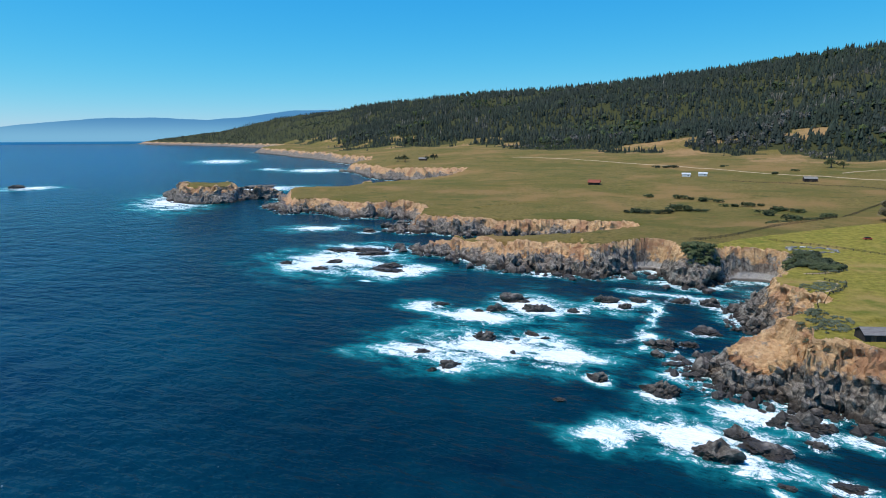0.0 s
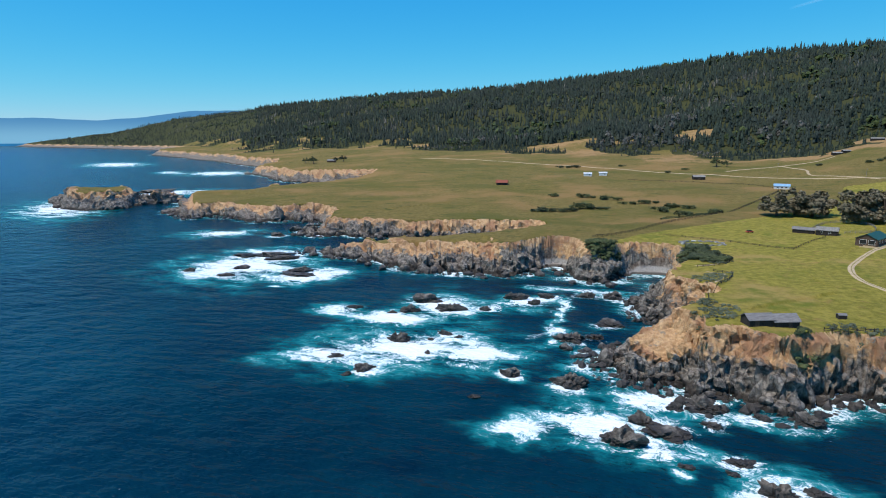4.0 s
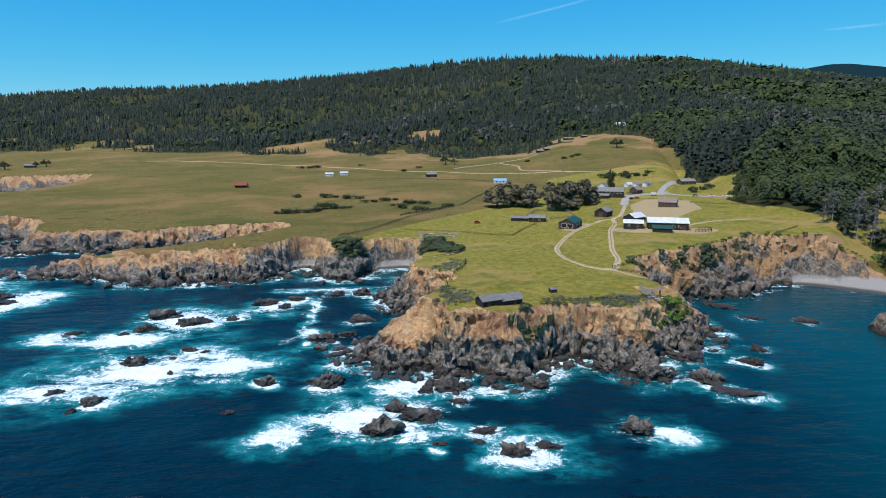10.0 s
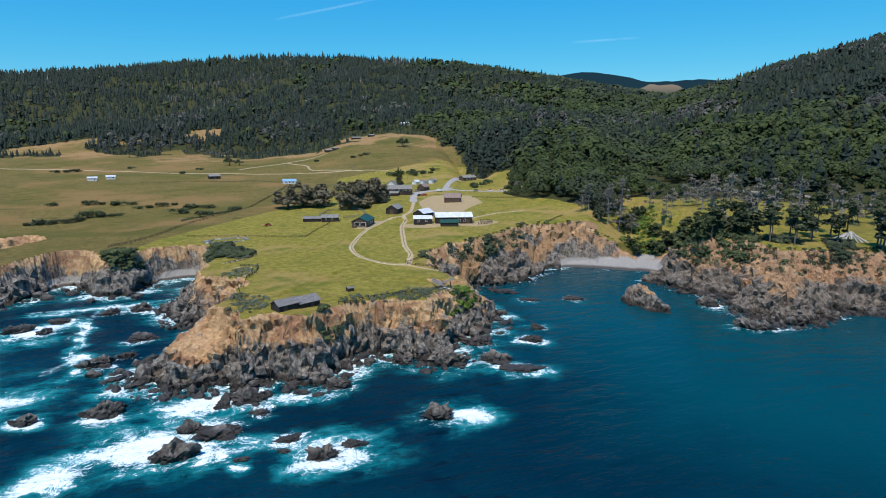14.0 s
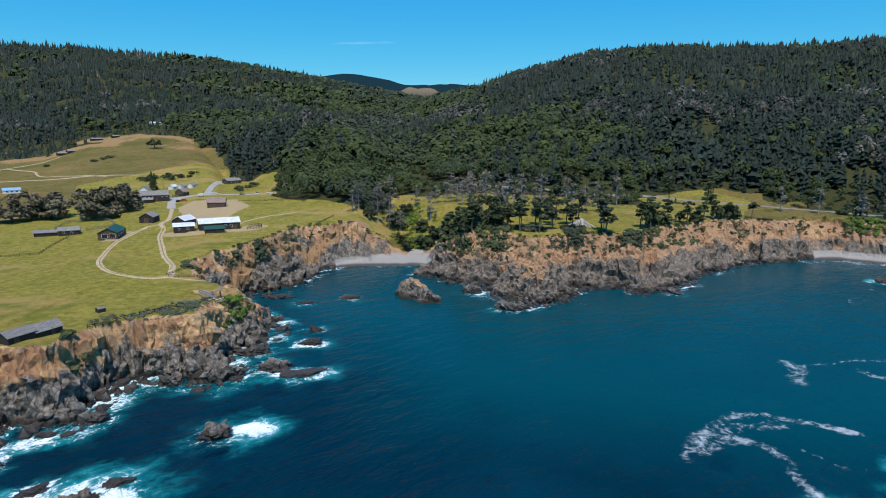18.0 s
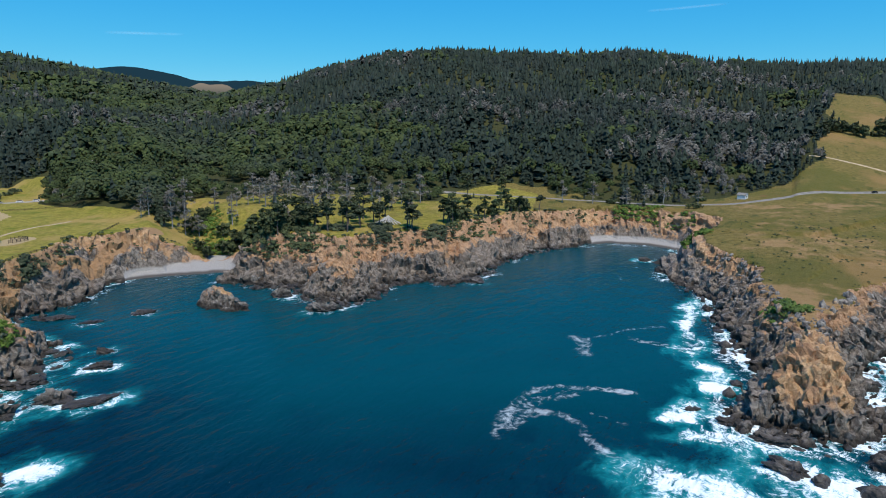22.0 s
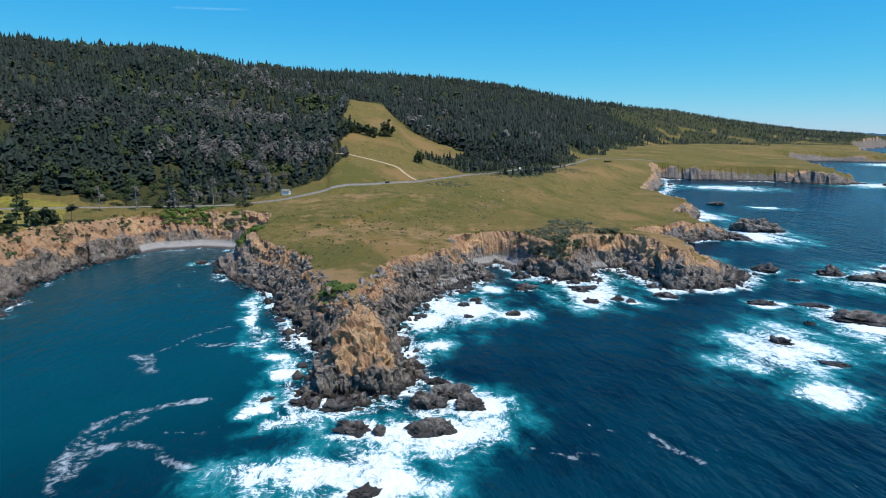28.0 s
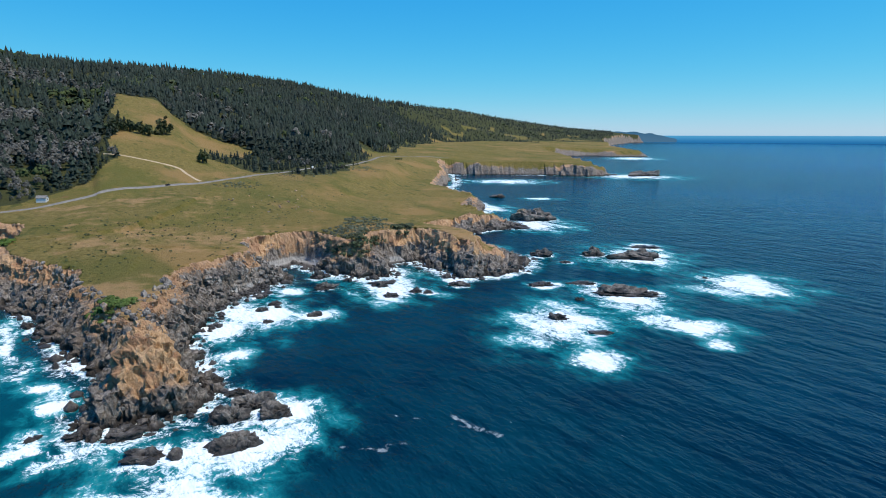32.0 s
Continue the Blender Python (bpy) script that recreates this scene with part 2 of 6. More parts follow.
def land(x, y, detail=True):
    """Height of the land, and its cover: how far up the cliff, grass, beach, wood."""
    x, y = np.asarray(x, float), np.asarray(y, float)
    far = np.hypot(x, y)
    bearing = np.degrees(np.arctan2(x, y))
    bearing = np.where(bearing < -100, bearing + 360, bearing)
    d, wide, tall = shore_distance(x, y)
    big = np.clip(far / 320, 1, 5)
    d = d - 2.6 + 3.2 * big * fbm(x / 26 / big, y / 26 / big, 3, 3) + 2.6 * big ** 0.5 * (ridged(x / 11 / big, y / 11 / big, 3, 8) - 0.25) * (np.abs(d) < 40 * big)
    dm, zm, dt, zt, dr, er = (np.interp(bearing, RELIEF[:, 0], RELIEF[:, k]) for k in range(1, 7))
    zr = 75 + dr * np.tan(np.radians(er)) - 1.5
    low = tall + (zm - tall) * np.clip(d / np.maximum(dm - 300, 90), 0, 1) ** 0.9
    up = zm + (zt - zm) * np.clip((far - dm) / (dt - dm), 0, 1) ** 1.15
    s = np.clip((far - dt) / (dr - dt), 0, 1)
    hill = zt + (zr - zt) * s + (zr - zt) * 0.10 * fbm(x / 320, y / 320, 4, 21) * np.sin(np.pi * s) * 2
    beyond = np.clip((far - dr) / 900, 0, 1)
    near = smooth(dm * 0.72, dm * 1.02, far)
    top = np.where(far < dt, low * (1 - near) + np.maximum(up, low * (1 - near)) * near, hill) - beyond * np.maximum(zr - 40, 0) * 0.35
    top = top + fbm(x / 60, y / 60, 3, 31) * np.clip(d / 60, 0, 1) * np.clip(far / 500, 0.5, 3) * 0.9
    top = np.where((far > 1100) & (bearing < -20), np.minimum(top, tall + 3 + np.interp(bearing, [-47, -43, -38, -30], [0.15, 0.22, 0.5, 2.0]) * np.maximum(d, 0)), top)
    top = top + 4.0 * np.exp(-((x - 191) ** 2 + 1.6 * (y + 8) ** 2) / 190)
    rise = np.clip(d / wide, 0, 1)
    face = np.interp(rise, [0, 0.10, 0.28, 0.45, 0.58, 0.76, 0.92, 1.0], [0.0, 0.09, 0.30, 0.47, 0.55, 0.79, 0.97, 1.0])
    z = top * face
    beach = np.zeros(x.shape)
    for bx, by, br, bd in BEACHES:
        beach = np.maximum(beach, (1 - smooth(br * 0.75, br * 1.1, np.hypot(x - bx, y - by) + 3 * fbm(x / 9, y / 9, 2, 5))) * (1 - smooth(bd - 2, bd + 2, d)))
    if detail:
        crag = np.clip(np.minimum((d + 8) / 6, (wide * 1.02 - d) / (0.25 * wide)), 0, 1) * (1 - beach)
        spot = (crag > 0) & (d > -9) & (far < 1900)
        cx, cy, bg = x[spot], y[spot], np.clip(far[spot] / 320, 1, 4)
        wx, wy = cx + 1.6 * bg * fbm(cx / 4 / bg, cy / 4 / bg, 2, 61), cy + 1.6 * bg * fbm(cx / 4 / bg, cy / 4 / bg, 2, 67)
        big_v, big_d = cells(wx / 8.5 / bg, wy / 6.5 / bg, 71)
        mid_v, mid_d = cells(wx / 3.4 / bg, wy / 2.8 / bg, 81)
        block = bg ** 0.5 * (3.4 * (big_v - 0.5) - 1.4 * (big_d - 0.4) + 1.7 * (mid_v - 0.5) - 1.3 * (mid_d - 0.4))
        lump = np.zeros(x.shape)
        lump[spot] = block * crag[spot]
        high = np.clip(rise * 1.4, 0, 1)
        z = np.where(d > -9, np.where(d < 0, d * 0.42, z) + lump * (0.62 + 0.38 * np.sin(np.pi * high)), z)
        z = np.where(d < 0, np.maximum(np.minimum(z, 3.5), -6.0), z)
        z = np.where((d < -9), np.maximum(-6.0, d * 0.42), z)
        z = np.where(d > wide * 0.9, np.minimum(z, top + 0.8), z)
    else:
        z = np.where(d < 0, np.maximum(-6.0, d * 0.42), z)
    z = z * (1 - beach) + beach * np.minimum(z, 0.25 + 0.16 * d)
    z = np.minimum(z, np.where(d > 0, gully_floor(x, y), 1e9))
    hollow = 1 - smooth(6.5, 9.0, np.hypot(x - BOWL[0], y - BOWL[1]) + 1.5 * fbm(x / 4, y / 4, 2, 53))
    z = z + hollow * (np.minimum(z, 9.0 + 0.42 * (y - BOWL[1])) - z)
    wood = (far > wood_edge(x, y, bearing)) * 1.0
    return z, rise, beach, wood, d

# sea rocks: x, y, half width, height
REEF_NORTH = [(-230, 329, 12.7, 1.9), (-190, 294, 7.2, 2.4), (-272, 420, 5.9, 4.8), (-260, 423, 6.7, 3.8), (-225, 289, 3.7, 1.5), (-245, 321, 8.8, 1.4), (-220, 319, 7.9, 1.4), (-221, 271, 4.8, 1.2), (-247, 273, 2.7, 1.7), (-184, 285, 7.8, 1.3), (-271, 394, 5.6, 2.9)]
ROCKS_OFF_COVE = [(-100, 259, 7.7, 2.9), (-100, 241, 3.6, 3.0), (-86, 248, 5.6, 3.1), (-107, 236, 2.4, 1.0), (-125, 239, 3.1, 0.9), (-63, 276, 4.2, 3.8), (-53, 270, 3.2, 2.0), (-50, 283, 3.7, 2.0), (-71, 253, 2.7, 2.0), (-32, 290, 3.8, 6.0), (-21, 292, 4.9, 5.2), (-11, 286, 5.3, 2.8), (-18, 248, 4.9, 1.6), (-30, 225, 5.9, 3.0), (-22, 230, 3.9, 1.6), (-30, 214, 2.3, 1.8)]
ROCKS_IN_SURF = [(-90, 204, 4.8, 2.8), (-76, 216, 2.8, 1.4), (-79, 208, 1.4, 1.0), (-70, 214, 1.7, 0.9), (-75, 194, 1.3, 0.9), (-103, 181, 2.5, 1.0), (-89, 173, 3.2, 3.9), (-92, 167, 1.8, 3.8), (-43, 184, 3.3, 2.6), (-24, 182, 4.8, 3.5), (-49, 164, 2.2, 0.8)]
ROCKS_OFF_POINT = [(-7, 150, 4.8, 2.9), (-2, 163, 4.0, 2.1), (3, 158, 6.5, 1.5), (13, 177, 5.5, 2.7), (6, 175, 2.2, 1.9), (15, 167, 2.6, 1.3), (20, 149, 3.4, 0.7), (26, 137, 3.4, 4.1), (34, 140, 2.8, 1.4), (18, 143, 1.9, 0.7), (8, 143, 2.2, 0.7), (59, 147, 5.1, 2.7), (77, 183, 6.0, 7.6), (93, 178, 5.5, 6.6), (98, 168, 5.7, 1.2), (115, 192, 4.0, 2.1), (124, 204, 2.9, 2.6), (39, 177, 3.9, 4.5)]
ROCKS_IN_BAY = [(64, 189, 4.4, 5.3), (94, 198, 6.2, 1.9), (139, 260, 6.0, 1.1), (144, 242, 4.4, 0.7), (212, 204, 5.4, 3.4), (204, 172, 6.9, 3.7), (352, 58, 4.9, 5.2), (282, 139, 5.8, 1.9), (73, 192, 3.9, 4.3), (28, 176, 2.6, 1.1), (162, 236, 4.0, 1.4)]
ROCKS_OFF_SPUR = [(152, -5, 4.5, 2.0), (149, -11, 2.5, 2.7), (147, -25, 4.6, 4.2), (121, -5, 4.1, 2.0), (163, -26, 5.6, 5.6), (168, -33, 5.0, 4.4), (160, -37, 5.0, 3.0), (175, 19, 1.7, 1.5), (171, 9, 4.0, 1.6), (167, -1, 4.9, 2.3), (245, -56, 2.6, 1.4), (380, 73, 3.5, 2.4), (256, -24, 3.1, 2.8), (266, -36, 3.0, 2.5), (179, -31, 3.5, 1.6)]
BOULDERS_SOUTH = [(311, -99, 5.1, 5.3), (283, -122, 6.0, 1.5), (258, -116, 3.9, 1.4), (260, -130, 3.5, 1.5), (270, -65, 2.8, 1.8), (263, -58, 2.8, 2.0), (265, -65, 1.8, 1.7), (245, -76, 3.1, 1.6), (261, -154, 4.7, 2.0), (279, -120, 4.2, 2.1), (255, -134, 2.7, 1.1), (287, -94, 5.0, 2.5)]
REEF_SOUTH = [(434, -330, 17.1, 10.1), (408, -291, 12.2, 3.2), (211, -210, 11.0, 2.8), (203, -221, 8.3, 1.8), (269, -285, 13.4, 4.2), (287, -266, 6.4, 4.9), (279, -237, 3.7, 1.1), (302, -237, 6.6, 3.3), (241, -191, 5.9, 1.8), (234, -212, 5.8, 1.1), (211, -188, 2.2, 1.7), (193, -161, 3.8, 2.1), (170, -164, 3.5, 0.7), (212, -274, 1.6, 1.4), (541, -334, 13.1, 8.0), (291, -314, 9.7, 1.1)]
ISLETS_FAR = [(-529, 546, 17.7, 15.1), (-631, 647, 24.2, 3.3), (-917, 488, 12.1, 4.0), (-1151, 1454, 18.3, 9.4), (790, -835, 24, 8), (609, -412, 8.6, 2.0)]
# broken water: x, y, reach across and along the bearing
SURF_NORTH = [(-229, 324, 40, 43), (-176, 291, 28, 20), (-228, 293, 48, 55), (-580, 469, 54, 122), (-606, 647, 88, 57), (-1293, 1207, 96, 188), (-817, 1004, 94, 101), (-181, 260, 3, 5), (-182, 282, 25, 23), (-320, 391, 37, 25), (-899, 492, 56, 51), (-926, 991, 37, 67)]
SURF_COVE = [(-86, 197, 43, 28), (-107, 180, 22, 17), (-59, 200, 22, 24), (-105, 227, 28, 21), (-88, 253, 23, 32), (-130, 234, 18, 13), (-58, 271, 18, 18), (-37, 301, 31, 7), (-41, 267, 3, 28), (-69, 253, 10, 13), (-43, 184, 6, 8), (-39, 218, 5, 8), (-39, 234, 4, 15)]
SURF_POINT = [(-2, 177, 16, 19), (-14, 156, 19, 16), (-29, 149, 17, 8), (4, 151, 12, 10), (30, 138, 14, 13), (66, 146, 11, 11), (23, 173, 10, 9), (8, 142, 5, 4), (52, 204, 8, 7), (98, 167, 9, 7), (94, 173, 11, 5), (-21, 200, 12, 11)]
SURF_SPUR = [(132, -6, 21, 25), (147, -25, 18, 17), (164, 11, 11, 10), (252, 31, 5, 40), (282, 36, 6, 20), (255, -60, 20, 32), (246, -35, 14, 21), (123, -9, 18, 15)]
SURF_SOUTH = [(271, -124, 25, 32), (318, -108, 19, 17), (186, -156, 25, 39), (193, -277, 31, 37), (163, -197, 26, 15), (138, -191, 8, 9), (272, -284, 32, 42), (201, -208, 24, 28), (148, -142, 14, 13), (406, -308, 42, 38), (257, -53, 15, 27), (244, -76, 12, 17)]
SURF_FAR_SOUTH = [(794, -557, 79, 57), (783, -807, 91, 76), (518, -343, 23, 38), (339, -221, 15, 16), (1325, -1361, 86, 130), (570, -447, 26, 19), (4061, -3767, 449, 738)]
# drifting lines of foam, and their width
DRIFTS = [
    ([(135, 60), (148, 63), (164, 63), (172, 58), (175, 49), (179, 36)], 1.6),
    ([(140, 59), (152, 57), (155, 49), (151, 43), (145, 40), (139, 31)], 1.8),
    ([(145, 62), (157, 61), (168, 53), (170, 51)], 2.2),
    ([(218, 67), (219, 62), (227, 58), (241, 50), (250, 39)], 1.0),
    ([(221, 66), (216, 61), (206, 58)], 2.6),
    ([(228, 49), (224, 29)], 0.8),
    ([(159, 42), (157, 33)], 0.8),
    ([(-64, 304), (-48, 302), (-28, 303)], 1.6),
    ([(-38, 298), (-39, 279), (-43, 259)], 1.6),
    ([(-40, 244), (-41, 231), (-45, 221)], 1.6),
    ([(137, -79), (128, -81), (121, -85)], 0.8),
    ([(135, -46), (128, -56)], 0.7),
    ([(143, -65), (135, -75), (121, -84)], 0.6),
    ([(341, 85), (322, 73)], 1.0),
    ([(230, 48), (229, 42), (228, 31)], 0.9),
    ([(131, -54), (129, -62)], 0.8),
]

# ---- materials ----
class Shade:
    """A short hand for node materials."""
    def __init__(self, name):
        self.mat = bpy.data.materials.new(name)
        self.mat.use_nodes = True
        self.tree = self.mat.node_tree
        self.bsdf = self.tree.nodes["Principled BSDF"]

    def node(self, kind, sockets=None, **props):
        n = self.tree.nodes.new("ShaderNode" + kind)
        for key, value in props.items():
            setattr(n, key, value)
        for key, value in (sockets or {}).items():
            self.put(n.inputs[key], value)
        return n

    def put(self, socket, value):
        if hasattr(value, "is_output"):
            self.tree.links.new(value, socket)
        elif isinstance(value, tuple) and len(value) == 3 and socket.type == "RGBA":
            socket.default_value = (*value, 1)
        else:
            socket.default_value = value

    def where(self):
        return self.node("NewGeometry").outputs["Position"]

    def noise(self, scale, detail=4.0, rough=0.55, at=None, stretch=None):
        at = at or self.where()
        if stretch:
            at = self.node("Mapping", {"Vector": at, "Scale": stretch}).outputs[0]
        return self.node("TexNoise", {"Vector": at, "Scale": scale, "Detail": detail, "Roughness": rough}).outputs["Fac"]

    def ramp(self, value, low, high):
        return self.node("MapRange", {"Value": value, "From Min": low, "From Max": high}, interpolation_type="SMOOTHSTEP").outputs[0]

    def mix(self, fac, a, b):
        n = self.node("Mix", data_type="RGBA")
        self.put(n.inputs[0], fac), self.put(n.inputs[6], a), self.put(n.inputs[7], b)
        return n.outputs[2]

    def math(self, op, a, b=0.0, c=0.0):
        n = self.node("Math", operation=op)
        self.put(n.inputs[0], a), self.put(n.inputs[1], b), self.put(n.inputs[2], c)
        return n.outputs[0]

    def attr(self, name):
        return self.node("Attribute", attribute_name=name).outputs["Fac"]

    def bump(self, height, strength, distance, normal=None):
        n = self.node("Bump", {"Height": height, "Strength": strength, "Distance": distance})
        if normal:
            self.put(n.inputs["Normal"], normal)
        return n.outputs[0]

    def done(self, color, rough=0.9, normal=None, spec=0.2, metal=0.0):
        self.put(self.bsdf.inputs["Base Color"], color)
        self.put(self.bsdf.inputs["Roughness"], rough)
        self.bsdf.inputs["Specular IOR Level"].default_value = spec
        self.bsdf.inputs["Metallic"].default_value = metal
        if normal:
            self.put(self.bsdf.inputs["Normal"], normal)
        return self.mat


def split_of(m):
    """Distance to the nearest joint between slanting blocks."""
    at = m.node("Mapping", {"Vector": m.where(), "Rotation": (0.5, 0.35, 0.4), "Scale": (1.0, 1.0, 0.45)}).outputs[0]
    return m.node("TexVoronoi", {"Vector": at, "Scale": 0.30, "Randomness": 1.0}, feature="DISTANCE_TO_EDGE").outputs["Distance"]


def rock_color(m, rise):
    """Grey folded rock with a weathered tan cap."""
    grain = m.noise(0.5, 8, 0.65)
    coarse = m.noise(0.09, 5, 0.6)
    veins = m.noise(0.35, 5, 0.6, stretch=(1.0, 1.0, 0.35))
    grey = m.mix(m.ramp(grain, 0.34, 0.66), (0.085, 0.074, 0.065), (0.370, 0.325, 0.275))
    grey = m.mix(m.ramp(veins, 0.55, 0.72), grey, (0.36, 0.315, 0.262))
    grey = m.mix(m.math("MULTIPLY", m.ramp(coarse, 0.5, 0.70), 0.7), grey, (0.150, 0.105, 0.076))
    split = split_of(m)
    grey = m.mix(m.math("MULTIPLY", m.ramp(split, 0.08, 0.0), 0.45), grey, (0.030, 0.026, 0.024))
    grey = m.mix(m.math("MULTIPLY", m.ramp(m.attr("dun"), 0.2, 0.8), 0.5), grey, m.mix(grain, (0.075, 0.060, 0.050), (0.31, 0.245, 0.190)))
    tan = m.mix(m.ramp(grain, 0.3, 0.7), (0.42, 0.235, 0.110), (0.70, 0.465, 0.255))
    tan = m.mix(m.math("MULTIPLY", m.ramp(coarse, 0.47, 0.62), 0.8), tan, (0.36, 0.185, 0.105))
    tan = m.mix(m.ramp(m.noise(0.3, 6, 0.7), 0.58, 0.68), tan, (0.30, 0.26, 0.21))
    tan = m.mix(m.math("MULTIPLY", m.ramp(m.attr("dun"), 0.2, 0.8), 0.75), tan, m.mix(grain, (0.24, 0.130, 0.075), (0.56, 0.350, 0.205)))
    lift = m.math("ADD", rise, m.math("ADD", m.math("MULTIPLY", m.math("SUBTRACT", m.noise(0.05, 4, 0.6), 0.5), 1.3), m.math("MULTIPLY", m.math("SUBTRACT", m.noise(0.4, 4, 0.6), 0.5), 0.45)))
    color = m.mix(m.ramp(lift, 0.50, 0.66), grey, tan)
    z = m.node("SeparateXYZ", {"Vector": m.where()}).outputs[2]
    wet = m.math("ADD", z, m.math("MULTIPLY", m.math("SUBTRACT", m.noise(0.16, 4), 0.5), 6.0))
    return m.mix(m.ramp(wet, 3.0, 0.9), color, (0.052, 0.045, 0.039)), grain, z


def ground_material():
    m = Shade("ground")
    color, grain, z = rock_color(m, m.attr("rise"))
    patch, fine = m.noise(0.022, 5, 0.6), m.noise(0.35, 6, 0.7)
    mid = m.noise(0.09, 4, 0.6)
    lush = m.mix(m.ramp(fine, 0.3, 0.7), (0.168, 0.158, 0.024), (0.352, 0.288, 0.060))
    lush = m.mix(m.math("MULTIPLY", m.ramp(patch, 0.50, 0.66), 0.8), lush, (0.390, 0.265, 0.090))
    lush = m.mix(m.math("MULTIPLY", m.ramp(m.noise(0.16, 5, 0.7), 0.56, 0.68), 0.6), lush, (0.300, 0.185, 0.068))
    lush = m.mix(m.math("MULTIPLY", m.ramp(m.noise(0.045, 5, 0.65), 0.52, 0.70), 0.85), lush, (0.132, 0.160, 0.020))
    dry = m.mix(m.ramp(fine, 0.3, 0.7), (0.122, 0.096, 0.027), (0.240, 0.180, 0.058))
    dry = m.mix(m.ramp(patch, 0.46, 0.60), dry, (0.135, 0.118, 0.029))
    dry = m.mix(m.ramp(mid, 0.62, 0.74), dry, (0.185, 0.115, 0.046))
    dry = m.mix(m.ramp(m.noise(0.05, 4, 0.6, stretch=(1.0, 2.2, 1.0)), 0.56, 0.68), dry, (0.092, 0.094, 0.024))
    dry = m.mix(m.math("MULTIPLY", m.ramp(m.noise(0.011, 5, 0.62), 0.50, 0.62), 0.8), dry, (0.285, 0.175, 0.068))
    dry = m.mix(m.math("MULTIPLY", m.ramp(m.noise(0.4, 3, 0.7), 0.66, 0.74), 0.6), dry, (0.055, 0.065, 0.025))
    dry = m.mix(m.math("MULTIPLY", m.ramp(m.noise(0.008, 4, 0.6, stretch=(0.7, 1.9, 1.0)), 0.54, 0.64), 0.75), dry, (0.112, 0.108, 0.026))
    bare = m.math("ADD", m.attr("ochre"), m.math("MULTIPLY", m.math("SUBTRACT", mid, 0.5), 0.9))
    dry = m.mix(m.math("MULTIPLY", m.ramp(bare, 0.45, 0.7), 0.8), dry, m.mix(fine, (0.29, 0.168, 0.074), (0.44, 0.275, 0.130)))
    green = m.math("ADD", m.attr("green"), m.math("MULTIPLY", m.math("SUBTRACT", m.noise(0.06, 4), 0.5), 0.5))
    grass = m.mix(m.ramp(green, 0.35, 0.65), dry, lush)
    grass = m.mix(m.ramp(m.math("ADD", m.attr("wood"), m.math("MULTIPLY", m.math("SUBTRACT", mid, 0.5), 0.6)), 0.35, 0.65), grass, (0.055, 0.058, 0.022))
    grass = m.mix(m.ramp(m.math("ADD", m.attr("straw"), m.math("MULTIPLY", m.math("SUBTRACT", m.noise(0.2, 4), 0.5), 0.5)), 0.35, 0.6), grass, m.mix(fine, (0.36, 0.26, 0.13), (0.54, 0.41, 0.23)))
    turf = m.math("ADD", m.attr("grass"), m.math("MULTIPLY", m.math("SUBTRACT", m.noise(0.22, 5, 0.65), 0.5), 0.9))
    color = m.mix(m.ramp(turf, 0.42, 0.58), color, grass)
    pebble = m.mix(m.noise(1.6, 4, 0.7), (0.26, 0.245, 0.225), (0.52, 0.49, 0.45))
    color = m.mix(m.math("MULTIPLY", m.ramp(m.attr("beach"), 0.35, 0.6), m.ramp(z, 4.5, 3.0)), color, pebble)
    color = m.mix(m.math("MULTIPLY", m.ramp(m.attr("beach"), 0.35, 0.6), m.ramp(z, 1.2, 0.5)), color, (0.10, 0.09, 0.08))
    color = m.mix(m.ramp(m.attr("dirt"), 0.3, 0.6), color, m.mix(fine, (0.30, 0.17, 0.085), (0.42, 0.27, 0.15)))
    rough = m.bump(m.math("ADD", m.noise(0.8, 9, 0.72), m.math("MULTIPLY", m.ramp(m.attr("grass"), 0.6, 0.4), m.math("MULTIPLY", m.ramp(split_of(m), 0.0, 0.14), 0.2))), 0.9, 1.2)
    return m.done(color, 0.95, m.bump(grain, 0.7, 0.9, rough), 0.1)


def rock_material(name, cap, dark=0.0):
    m = Shade(name)
    z = m.node("SeparateXYZ", {"Vector": m.where()}).outputs[2]
    color, grain, _ = rock_color(m, m.math("MULTIPLY", z, cap))
    color = m.mix(dark, color, (0.022, 0.019, 0.017))
    return m.done(color, m.mix(m.ramp(z, 3.0, 0.8), (0.9, 0.9, 0.9), (0.35, 0.35, 0.35)), m.bump(m.noise(0.9, 9, 0.7), 0.9, 0.7), 0.3)


